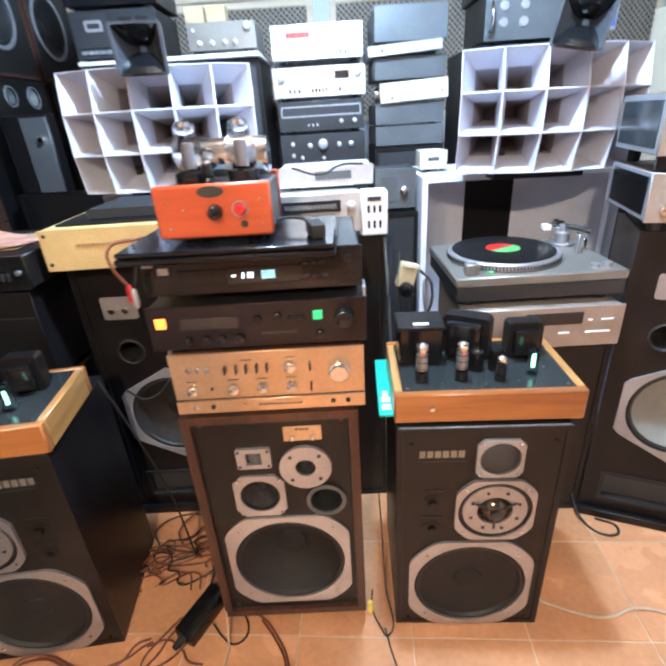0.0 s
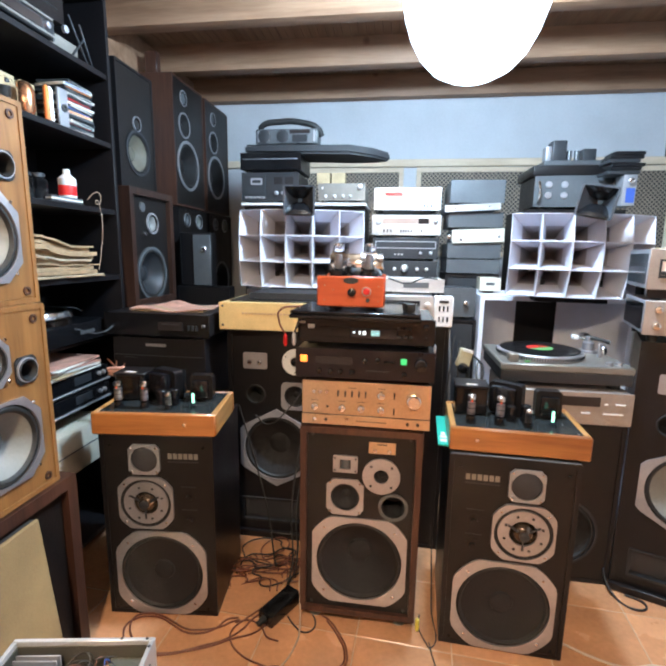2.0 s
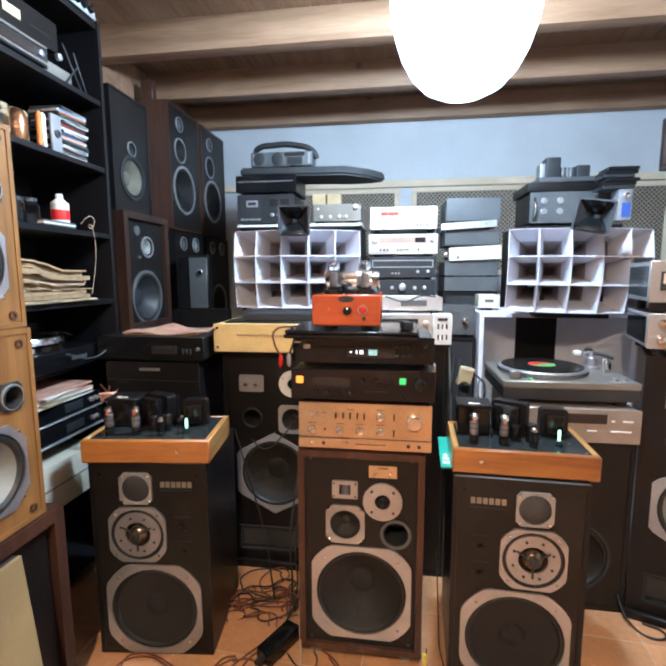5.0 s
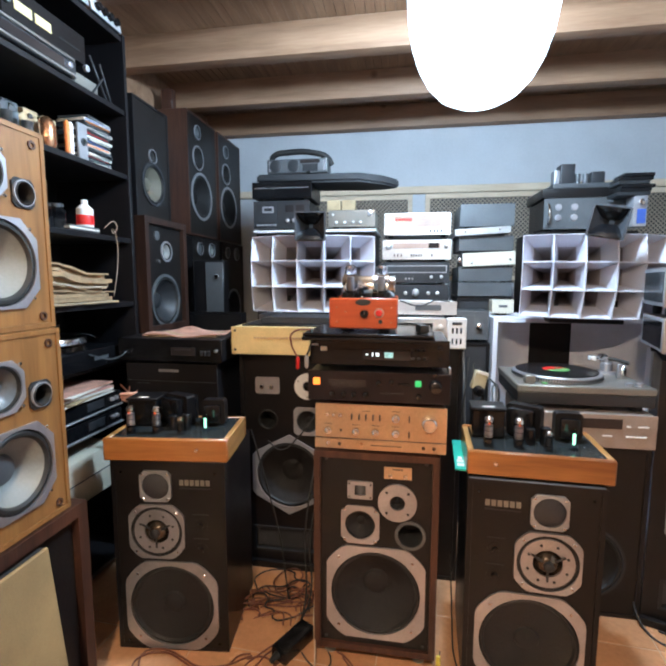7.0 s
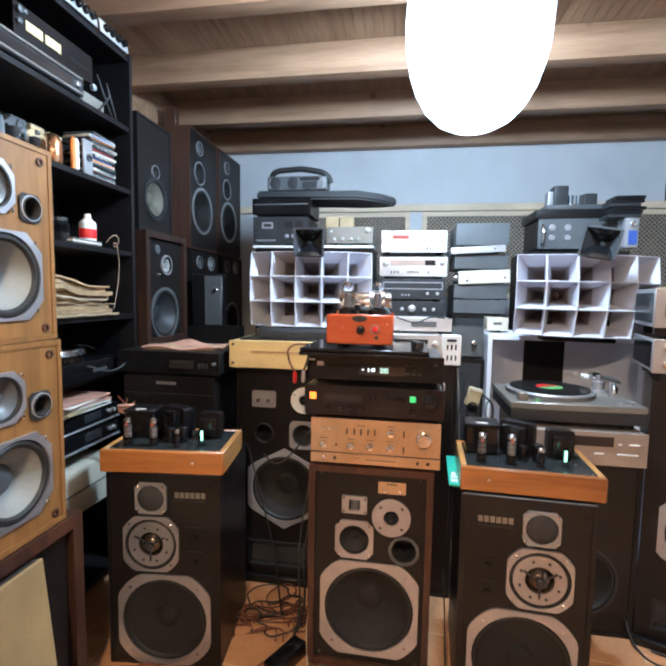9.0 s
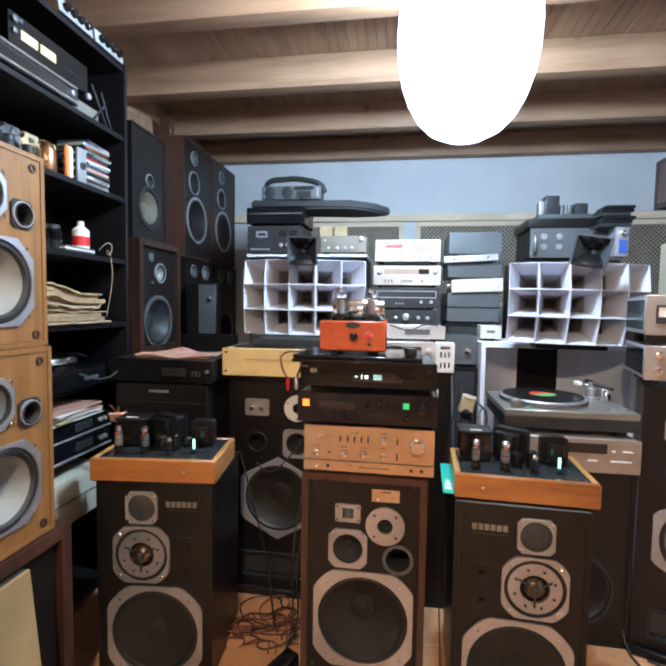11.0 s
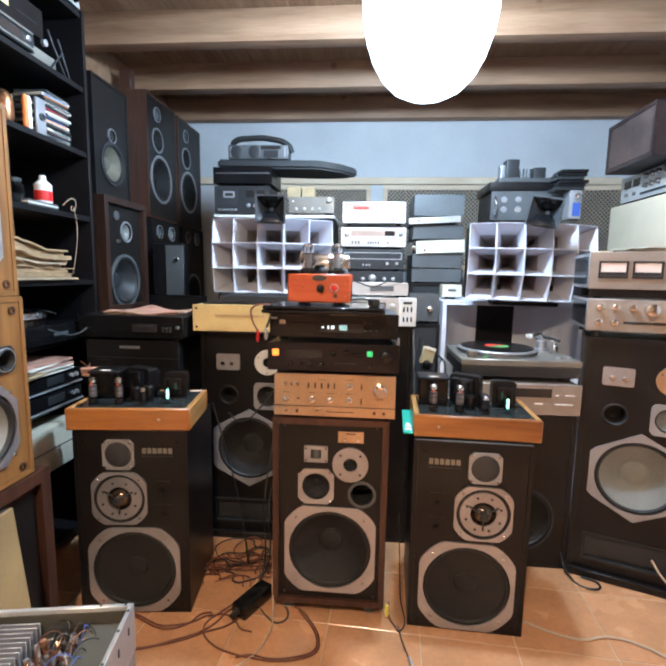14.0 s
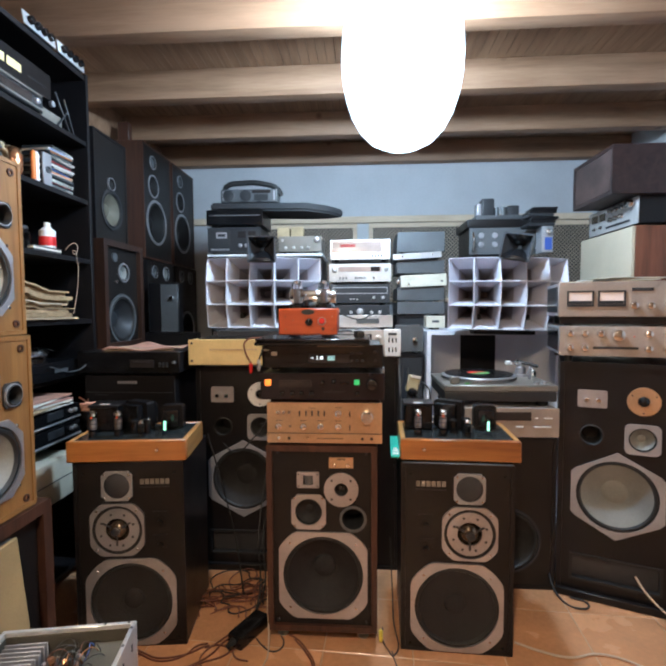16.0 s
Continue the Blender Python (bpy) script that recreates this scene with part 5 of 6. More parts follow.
for z, h, lab in ((1.108, 0.08, "dark grey amplifier case at the foot of a stack"), (1.19, 0.085, "dark grey amplifier case in a stack"), (1.355, 0.085, "dark grey amplifier case in a stack"), (1.485, 0.125, "dark grey amplifier case on top of a stack")):
    g = hifi("amplifier", lab, pose(0.345, 2.06, z, 0, 0, 1), 0.285, h, 0.32, M_GREY, M_GREY, "grey amplifier stack", lift=0.004)
g = hifi("amplifier", "amplifier with a cream front plate and two screws", pose(0.36, 2.04, 1.277, 0, -2.5, 0), 0.275, 0.074, 0.32, M_CREAM, M_GREY, "grey amplifier stack", lift=0.002)
screws([(-0.09, 0.02), (0.11, 0.03)], 0, g, 0.007)
part("knob", knob(0.016, 0.02, -0.15, 0.035, 0.02), M_CHROME, g)
g = hifi("amplifier", "thin amplifier with a silver front edge", pose(0.32, 2.03, 1.443, 0, -3, 0), 0.29, 0.038, 0.32, M_SILVER, M_GREY, "grey amplifier stack", lift=0.002)
screws([(-0.09, 0.02), (0.09, 0.022)], 0, g, 0.006)

# ---- high at the left: deck, amplifier, portable radio ----
g = thing("cabinet", "black cabinet with perforated steel sides behind a horn", "cabinet", pose(-0.625, 2.14, 0))
shell(g, 0.72, 1.475, 0.42, 0.018, M_BLACK)
part("mesh_front", box(0.684, 0.01, 1.44, (0, 0.01, 0.7375), 0), M_MESH, g)
g = thing("shelf_board", "white edged board carrying a cassette deck and an amplifier", "board", pose(-0.625, 2.1, 1.477))
part("board", box(0.735, 0.45, 0.016, (0, 0.225, 0.009), 0.002), M_WHITE, g)
g = hifi("cassette_deck", "dark grey cassette deck with a tape window and meters", pose(-0.825, 2.13, 1.496), 0.345, 0.172, 0.3, M_DGREY, M_BLACK, category="cassette deck")
slab(g, "tape_door", -0.09, 0.1, 0.13, 0.11, M_DULL, 0, 0.005)
part("tape_window", plate(rect(-0.08, 0.12, 0.07, 0.038, 0.004), [rect(-0.08, 0.12, 0.05, 0.018)], -0.007, 0.003), M_ALU, g)
for x in (0.05, 0.115):
    slab(g, "level_meter", x, 0.125, 0.05, 0.04, M_DIALDARK)
knobs(g, [(0.04, 0.055, 0.012), (0.08, 0.055, 0.012), (0.13, 0.055, 0.014)], M_ALU_DULL)
for i in range(5):
    part("key", box(0.02, 0.012, 0.012, (-0.14 + 0.025 * i, -0.006, 0.03), 0.002), M_ALU_DULL, g)
g = hifi("amplifier", "silver amplifier with a row of small knobs", pose(-0.4, 2.11, 1.496), 0.272, 0.106, 0.28, M_TT, M_TT)
knobs(g, [(-0.09, 0.035, 0.009), (-0.04, 0.035, 0.009), (0.01, 0.035, 0.009), (0.05, 0.035, 0.009), (0.105, 0.085, 0.015), (-0.11, 0.08, 0.006)], M_SILVER)
for x in (-0.09, 0.0):
    g = thing("small_box", "small pale cardboard box standing on an amplifier", "box", pose(-0.43 + x, 2.2, 1.604))
    part("carton", box(0.08, 0.06, 0.07, (0, 0.03, 0.036), 0.002), M_PAPER, g)
g = hifi("video_recorder", "black recorder with a thin bright line on a cassette deck", pose(-0.82, 2.12, 1.67), 0.36, 0.105, 0.3, M_GLOSS, M_BLACK, category="recorder")
slab(g, "trim_line", 0.0, 0.07, 0.33, 0.004, M_ALU_DULL, 0, 0.003)
g = thing("instrument_case", "flat black padded case with a pointed end lying on recorders", "case", pose(-0.56, 2.12, 1.777))
bm = bmesh.new()
out = [(-0.42, 0.02), (0.2, 0.0), (0.34, 0.04), (0.43, 0.13), (0.34, 0.22), (0.2, 0.3), (-0.42, 0.28)]
f = bm.faces.new([bm.verts.new((x, y, 0)) for x, y in out])
e = bmesh.ops.extrude_face_region(bm, geom=[f])
bmesh.ops.translate(bm, vec=(0, 0, 0.05), verts=[v for v in e["geom"] if isinstance(v, bmesh.types.BMVert)])
bmesh.ops.bevel(bm, geom=bm.edges[:], offset=0.012, segments=3, affect="EDGES")
for v in bm.verts:
    if v.co.x > 0.0:
        v.co.z -= 0.3 * max(0.0, v.co.x - 0.0) ** 1.3 * 0.35
part("cover", bm, M_DULL, g)
part("strap", box(0.02, 0.29, 0.004, (-0.1, 0.15, 0.052), 0.001), M_BLACK, g)
g = thing("portable_radio", "silver portable cassette radio with a curved black handle", "radio", pose(-0.735, 2.16, 1.83))
part("body", box(0.37, 0.12, 0.085, (0, 0.06, 0.0425), 0.012), M_GREY, g)
for x in (-0.13, -0.02):
    part("speaker_grille", lathe([(0.036, 0), (0.036, -0.004), (0.03, -0.006), (0, -0.006)], x, 0.042, 0, 28), M_DGREY, g)
slab(g, "dial", 0.08, 0.066, 0.12, 0.02, M_DIALDARK)
slab(g, "tape_door", 0.08, 0.03, 0.09, 0.04, M_DGREY)
for x in (-0.165, 0.165):
    slab(g, "trim_strip", x, 0.042, 0.012, 0.06, M_ALU)
cable("handle", [(-0.17, 0.06, 0.09), (-0.16, 0.05, 0.11), (-0.05, 0.045, 0.132), (0.08, 0.045, 0.126), (0.18, 0.05, 0.09), (0.2, 0.06, 0.05)], 0.017, M_RUBBER, g)

# ---- high at the right ----
g = thing("cabinet", "black cabinet behind the horn over the turntable", "cabinet", pose(0.86, 2.12, 0))
shell(g, 0.52, 1.462, 0.4, 0.018, M_BLACK)
part("mesh_front", box(0.484, 0.01, 1.43, (0, 0.01, 0.731), 0), M_MESH, g)
g = hifi("power_amplifier", "black power amplifier with chrome handles and four round switches", pose(0.845, 2.1, 1.463), 0.405, 0.172, 0.32, M_GREY, M_BLACK)
for s in (-1, 1):
    cable("handle", [(s * 0.185, 0.0, 0.03), (s * 0.185, -0.03, 0.045), (s * 0.185, -0.03, 0.13), (s * 0.185, 0.0, 0.145)], 0.006, M_CHROME, g)
for x in (-0.13, -0.05):
    for z in (0.07, 0.125):
        part("switch", lathe([(0.018, 0), (0.016, -0.008), (0, -0.01)], x, z, 0, 18), M_ALU, g)
g = thing("tray", "black lipped tray on a power amplifier", "tray", pose(0.845, 2.1, 1.637))
part("tray", box(0.43, 0.33, 0.05, (0, 0.165, 0.025), 0.006), M_BLACK, g)
g = thing("valve_amplifier", "small grey valve amplifier with covered transformers", "amplifier", pose(0.85, 2.12, 1.689))
part("chassis", box(0.33, 0.2, 0.026, (0, 0.1, 0.013), 0.003), M_GREY, g)
part("transformer", box(0.075, 0.09, 0.11, (-0.08, 0.08, 0.081), 0.008), M_DGREY, g)
part("transformer_bell", box(0.03, 0.07, 0.08, (-0.132, 0.08, 0.068), 0.008), M_ALU_DULL, g)
part("transformer", box(0.07, 0.07, 0.07, (0.08, 0.09, 0.061), 0.008), M_DGREY, g)
for x in (-0.02, 0.02):
    part("capacitor", lathe([(0.014, 0), (0.014, 0.06), (0, 0.063)], x, 0.026, 0.07, 20, up=True), M_GREY, g)
g = thing("media_player", "small silver player standing on end with a blue display", "player", pose(1.045, 1.94, 1.463))
part("body", box(0.064, 0.09, 0.15, (0, 0.045, 0.075), 0.006), M_ALU_DULL, g)
slab(g, "display", 0.005, 0.05, 0.04, 0.07, M_BLUELCD)
knobs(g, [(0.0, 0.118, 0.014)], M_CHROME)
g = thing("disc_cases", "stack of black disc cases on a silver player", "disc cases", pose(1.02, 1.94, 1.614))
for i in range(6):
    part("disc_case", box(0.15 - 0.01 * (i % 2), 0.12, 0.016, (0.01 * ((i * 7) % 3 - 1), 0.06, 0.009 + 0.018 * i), 0.002), M_GLOSS if i % 3 else M_DGREY, g)

# ---- right: amplifiers on the tall speaker ----
def on_rb(z, dx=0.0095, dy=0.029, turn=-14):
    return Matrix.Translation((RBX + dx, RBY + dy, z)) @ Matrix.Rotation(radians(turn), 4, "Z")


g = hifi("integrated_amplifier", "champagne faced amplifier with two rows of chrome knobs", on_rb(0.937, 0.0075, -0.001), 0.435, 0.138, 0.3, M_CHAMP2, M_WALNUT, lift=0.024)
knobs(g, [(-0.18, 0.11, 0.012), (-0.13, 0.11, 0.012), (-0.076, 0.11, 0.012), (-0.02, 0.105, 0.022), (0.08, 0.11, 0.013), (0.14, 0.11, 0.013), (-0.18, 0.055, 0.012), (-0.13, 0.055, 0.012), (0.08, 0.055, 0.013), (0.14, 0.055, 0.013)], M_CHROME)
slab(g, "slot", -0.025, 0.056, 0.15, 0.009, M_DGREY)
part("power_lamp", lathe([(0.003, 0), (0.002, -0.003), (0, -0.003)], 0.035, 0.1, 0, 10), M_RED, g)
part("side_frame", box(0.004, 0.29, 0.108, (-0.2155, 0.152, 0.083), 0.001), M_ALU_DULL, g)
part("side_window", box(0.004, 0.26, 0.088, (-0.2175, 0.15, 0.083), 0.001), M_GLOSS, g)
g = hifi("power_amplifier", "silver amplifier with two lit level meters", on_rb(1.077, 0.0055, -0.001), 0.44, 0.165, 0.3, M_CHAMP2, M_BLACK, lift=0.034)
part("dark_strip", box(0.43, 0.01, 0.03, (0, 0.008, 0.02), 0.001), M_GLOSS, g)
for x in (-0.145, -0.04):
    f = part("meter_frame", plate(rect(x, 0.102, 0.092, 0.06), [rect(x, 0.104, 0.08, 0.046)], -0.004, 0.005), M_DGREY, g)
    slab(f, "meter_face", x, 0.108, 0.078, 0.034, M_METER, 0.0, 0.002, "lit pale meter face")
    slab(f, "meter_foot", x, 0.088, 0.078, 0.012, M_DGREY, 0.0, 0.003)
slab(g, "display", 0.06, 0.135, 0.07, 0.012, M_DGREY)
knobs(g, [(0.032, 0.075, 0.013), (0.085, 0.075, 0.013), (0.14, 0.075, 0.013)], M_CHROME)
part("side_frame", box(0.004, 0.29, 0.126, (-0.218, 0.152, 0.1), 0.001), M_ALU_DULL, g)
part("side_window", box(0.004, 0.26, 0.1, (-0.22, 0.15, 0.1), 0.001), M_SMOKE, g)
g = thing("paper_stack", "loose papers and a magazine lying on an amplifier", "papers", on_rb(1.244, 0.0, 0.0))
for i in range(4):
    part("sheet", box(0.3 - 0.03 * i, 0.21, 0.0025, (0, 0, 0), 0, None, Matrix.Translation((0.02 * i - 0.02, 0.14, 0.002 + 0.004 * i)) @ Matrix.Rotation(radians(7 * i - 9), 4, "Z")), M_PAPERW if i % 2 else M_PAPER, g)

g = thing("loudspeaker", "dark loudspeaker cabinet carrying a pale grille loudspeaker", "loudspeaker", pose(1.31, 1.82, 0, 0, 0, -90))
shell(g, 0.52, 0.96, 0.36, 0.016, M_BLACK)
part("baffle", box(0.486, 0.012, 0.926, (0, 0.014, 0.48), 0), M_BAFFLE, g)
g = thing("loudspeaker", "teak loudspeaker with a pale cloth grille, turned across the room", "loudspeaker", pose(1.31, 1.815, 0.963, 0, 0, -90))
shell(g, 0.52, 0.58, 0.34, 0.016, wood("teak_veneer", (0.1, 0.034, 0.018), (0.2, 0.07, 0.036), 2, 0.4))
part("grille", box(0.514, 0.018, 0.574, (0, -0.0095, 0.29), 0.005), M_OLIVECLOTH, g)
g = hifi("tuner", "silver tuner with two dials on a pale grille loudspeaker", pose(1.32, 1.8, 1.545, 0, 0, -90), 0.47, 0.142, 0.3, M_SILVER, M_BLACK, category="tuner")
for x in (-0.17, -0.09):
    slab(g, "meter", x, 0.1, 0.06, 0.04, M_DIALDARK)
knobs(g, [(0.0, 0.115, 0.013), (0.05, 0.115, 0.013), (0.1, 0.115, 0.013), (0.18, 0.115, 0.02), (0.05, 0.07, 0.013), (0.1, 0.07, 0.013), (0.0, 0.07, 0.013), (-0.17, 0.045, 0.009), (-0.1, 0.045, 0.009)], M_CHROME)
slab(g, "slot", 0.06, 0.035, 0.22, 0.012, M_DGREY)
g = thing("loudspeaker", "scuffed dark brown loudspeaker lying on its side on a tuner", "loudspeaker", pose(1.18, 1.735, 1.69, 0, 0, -90))
shell(g, 0.4, 0.235, 0.52, 0.016, wood("scuffed_dark_veneer", (0.012, 0.007, 0.007), (0.038, 0.02, 0.018), 0, 0.4))
part("grille", box(0.366, 0.012, 0.202, (0, 0.008, 0.1175), 0.004), mat("scuffed_brown_cloth", (0.055, 0.034, 0.03), 0.7, var=0.6, scale=9), g)


# ---- black shelves on the left ----
SX, SY0, SY1 = -1.25, -0.25, 1.29
SD = 0.36
g = thing("bookcase", "tall open black bookcase full of old hifi, papers and discs", "bookcase", pose(SX, 0, 0))
for y in (SY0, SY1):
    part("side_panel", box(SD, 0.018, 2.2, (-SD / 2, y - 0.009 * (1 if y > 0 else -1), 1.1), 0.001), M_SHELF, g)
part("back_panel", box(0.008, SY1 - SY0, 2.19, (-SD + 0.004, (SY0 + SY1) / 2, 1.1), 0), M_SHELF, g)
LEV = (0.06, 0.40, 0.62, 0.87, 1.105, 1.375, 1.64, 1.9, 2.19)
for z in LEV:
    part("shelf", box(SD - 0.01, SY1 - SY0 - 0.038, 0.02, (-SD / 2, (SY0 + SY1) / 2, z - 0.01), 0.001), M_SHELF, g)


def on_shelf(y, z, x=-0.02, turn=90):
    """A pose on a shelf, with the thing's front across the room."""
    return pose(SX + x, y, z, 0, 0, turn)


for y, lab in ((0.98, "silver strip with four black knobs lying on the bookcase"), (1.17, "silver strip with four black knobs at the end of the bookcase")):
    g = thing("knob_panel", lab, "panel", pose(SX + 0.005, y, 2.192, -8, 0, 90), "knob strips")
    part("panel", box(0.175, 0.006, 0.05, (0, 0, 0.026), 0.004), M_SILVER, g)
    for i in range(4):
        part("knob", knob(0.014, 0.018, -0.055 + 0.036 * i, 0.026, -0.003, 18), M_GLOSS, g)
    part("bracket", box(0.16, 0.05, 0.004, (0, 0.025, 0.002), 0.001), M_DGREY, g)
g = hifi("cassette_deck", "black deck with two lit yellow meters", on_shelf(0.9, 1.984, -0.03), 0.36, 0.11, 0.24, M_BLACK, M_BLACK, category="cassette deck")
for x in (-0.1, -0.02):
    slab(g, "level_meter", x, 0.055, 0.068, 0.03, M_METERY, 0, 0.003, "lit yellow level meter")
knobs(g, [(-0.165, 0.085, 0.012), (-0.165, 0.05, 0.01), (-0.14, 0.09, 0.008)], M_GREY)
bars(g, 0.1, 0.05, 10, 0.1, 0.006, 0, M_DGREY)
g = hifi("receiver", "long silver receiver with a dark dial lying on the shelf", on_shelf(0.72, 1.901, -0.01), 0.56, 0.08, 0.26, M_DGREY, M_BLACK, category="receiver")
slab(g, "dial", 0.0, 0.043, 0.44, 0.03, M_DIALDARK)
for z in (0.069, 0.018):
    part("trim_bar", box(0.54, 0.01, 0.01, (0, -0.004, z), 0.003), M_TT, g)
knobs(g, [(0.24, 0.043, 0.011)], M_ALU)
g = thing("portable_radio", "small silver radio frame with folded struts on the shelf", "radio", on_shelf(1.06, 1.901, -0.02))
part("body", box(0.14, 0.08, 0.045, (0, 0.04, 0.0235), 0.006), M_TT, g)
for x, tilt, L in ((0.062, -34, 0.16), (0.03, 40, 0.11), (0.09, -26, 0.14)):
    part("strut", box(0.007, 0.008, L, (0, 0, L / 2), 0.002, None, Matrix.Translation((x + 0.05 * (tilt < 0), -0.004, 0.0)) @ Matrix.Rotation(radians(tilt), 4, "Y")), M_DGREY, g)
part("clamp", lathe([(0.012, 0), (0.012, -0.012), (0.006, -0.014), (0, -0.014)], 0.0, 0.075, 0.0, 20), M_ALU_DULL, g)

# discs, jars, bottles
rng = random.Random(4)
cols = [M_PAPERW, M_GREY, M_RED, M_BLUE, M_GLOSS, M_WHITE, M_ORANGE, M_DGREY]
for i in range(17):
    g = thing("disc_case", "plastic disc case with a printed spine in a leaning stack", "disc case", on_shelf(1.13 + rng.uniform(-0.012, 0.012), 1.641 + 0.0105 * i, -0.03, 90 + rng.uniform(-5, 5)), "stack of discs")
    part("case", box(0.142, 0.125, 0.0095, (0, 0.062, 0.005), 0.001), M_SMOKE if i % 3 else M_PAPERW, g)
    slab(g, "spine", 0.0, 0.005, 0.13, 0.0065, cols[(i * 5) % 8], 0.0, 0.001)
for i, (y, mm, lab) in enumerate(((0.8, M_GREY, "upright book with a grey cover"), (0.88, M_PAPER, "upright book with a tan cover"), (0.965, M_PAPER, "upright book with a worn tan cover"))):
    g = thing("book", lab, "book", on_shelf(y, 1.641, -0.1))
    part("cover", box(0.06, 0.1, 0.13, (0, 0.05, 0.066), 0.002), mm, g)
    slab(g, "title", 0, 0.1, 0.03, 0.02, M_GREY)
for y, mm, r, h in ((0.74, M_GLASS, 0.032, 0.11), (0.82, M_GLASS, 0.034, 0.1), (0.9, M_COPPER, 0.03, 0.115), (0.66, M_GLASS, 0.03, 0.11), (0.58, M_GLASS, 0.03, 0.1)):
    g = thing("radio_valve" if mm is M_GLASS else "metal_tin", "large glass transmitting valve on the shelf" if mm is M_GLASS else "shiny copper coloured tin on the shelf", "valve" if mm is M_GLASS else "tin", on_shelf(y, 1.641, -0.03))
    part("bulb" if mm is M_GLASS else "tin", lathe([(r * 0.7, 0.0), (r, h * 0.2), (r, h * 0.7), (r * 0.6, h * 0.92), (0, h)], 0, 0.001, 0.03, 24, up=True), mm, g)
    part("base", lathe([(r * 0.75, 0), (r * 0.75, h * 0.22), (0, h * 0.22)], 0, 0.001, 0.03, 20, up=True), M_GLOSS, g)
    if mm is M_GLASS:
        part("anode", lathe([(r * 0.45, h * 0.3), (r * 0.45, h * 0.7), (0, h * 0.72)], 0, 0, 0.03, 14, up=True), M_GREY, g)
for y, mm in ((0.935, M_ORANGE), (0.952, M_WHITE)):
    g = thing("paint_tube", "upright coloured tube on the shelf", "tube", on_shelf(y, 1.641, -0.01))
    part("tube", lathe([(0.009, 0), (0.009, 0.1), (0.004, 0.11), (0, 0.112)], 0, 0.001, 0.0, 14, up=True), mm, g)
g = thing("wall_socket", "grey metal plate with a socket among the discs", "socket", on_shelf(1.03, 1.641, -0.02, 90))
part("plate", box(0.05, 0.012, 0.13, (0, 0.006, 0.066), 0.003), M_ALU_DULL, g)
part("socket", lathe([(0.014, 0), (0.014, -0.006), (0.009, -0.006), (0.008, 0), (0, 0)], 0, 0.065, 0, 20), M_GREY, g)
g = thing("carton_box", "low grey carton behind the disc stack", "carton", on_shelf(0.7, 1.641, -0.17))
part("carton", box(0.5, 0.12, 0.14, (0, 0.06, 0.071), 0.003), M_GREY, g)

g = thing("bottle", "white plastic bottle with a red label", "bottle", pose(-1.29, 1.04, 1.397))
part("body", lathe([(0.028, 0), (0.03, 0.004), (0.03, 0.068), (0.012, 0.085), (0, 0.085)], n=28, up=True), M_WHITE, g)
part("label", lathe([(0.0305, 0.008), (0.0308, 0.01), (0.0308, 0.042), (0.0305, 0.044)], n=28, up=True), M_RED, g)
part("cap", lathe([(0.012, 0.083), (0.012, 0.1), (0.01, 0.102), (0, 0.102)], n=20, up=True), M_WHITE, g)
g = thing("disc_cases", "low pile of pale disc cases under a bottle", "disc cases", on_shelf(1.0, 1.376, -0.01))
for i in range(3):
    part("disc_case", box(0.16, 0.1, 0.006, (0, 0.05, 0.004 + 0.0065 * i), 0.001), M_PAPERW if i % 2 else M_GREY, g)
for y, h in ((0.92, 0.09), (0.86, 0.085), (0.8, 0.1)):
    g = thing("glass_jar", "clear glass jar with a dark lid on the shelf", "jar", pose(-1.31, y, 1.376))
    part("jar", lathe([(0.028, 0.001), (0.03, 0.01), (0.03, h * 0.75), (0.022, h * 0.85), (0, h * 0.85)], n=24, up=True), M_GLASS, g)
    part("lid", lathe([(0.024, h * 0.86), (0.024, h), (0, h)], n=20, up=True), M_DGREY, g)
    part("contents", lathe([(0.024, 0.004), (0.024, h * 0.4), (0, h * 0.42)], n=18, up=True), M_DULL, g)

# newspapers, sagging
g = thing("newspaper_pile", "sagging pile of yellowed old newspapers", "newspapers", on_shelf(0.96, 1.106, 0.0))
rng = random.Random(31)
zn = 0.002
for k in range(15):
    bm = bmesh.new()
    th = rng.choice((0.004, 0.006, 0.008, 0.014, 0.017))
    L, dx, dy, ph = rng.uniform(0.34, 0.4) - 0.004 * k, rng.uniform(-0.012, 0.012), rng.uniform(-0.018, 0.012), rng.uniform(0, 6)
    lift = max(0.0, (k - 4) / 10)
    vs = []
    for i in range(21):
        u = i / 20
        sag = 0.05 * lift * (1 / (1 + math.exp((u - 0.4) * 12)) - 0.6) + 0.006 * lift * math.sin(u * 8 + 0.25 * k) + 0.0012 * math.sin(u * 31 + ph)
        vs.append([bm.verts.new((-0.2 + L * u + dx, dy + 0.006 * math.sin(u * 17 + ph) * (1 - j) + 0.22 * j, zn + max(sag, -0.02 * lift))) for j in range(2)])
    for i in range(20):
        bm.faces.new((vs[i][0], vs[i + 1][0], vs[i + 1][1], vs[i][1]))
    e = bmesh.ops.extrude_face_region(bm, geom=bm.faces[:])
    bmesh.ops.translate(bm, vec=(0, 0, th * 0.92), verts=[v for v in e["geom"] if isinstance(v, bmesh.types.BMVert)])
    part("newspaper", bm, M_NEWSPALE if k in (1, 5, 9) else M_NEWS, g)
    zn += th
cable("wire", [(-1.27, 1.12, 1.4), (-1.25, 1.13, 1.425), (-1.243, 1.15, 1.43), (-1.243, 1.16, 1.4), (-1.25, 1.145, 1.385), (-1.243, 1.135, 1.4), (-1.242, 1.155, 1.36), (-1.24, 1.155, 1.28), (-1.242, 1.14, 1.2), (-1.25, 1.13, 1.13)], 0.0012, M_CABLEW, None, "thin pale wire hanging off a shelf", "wire")

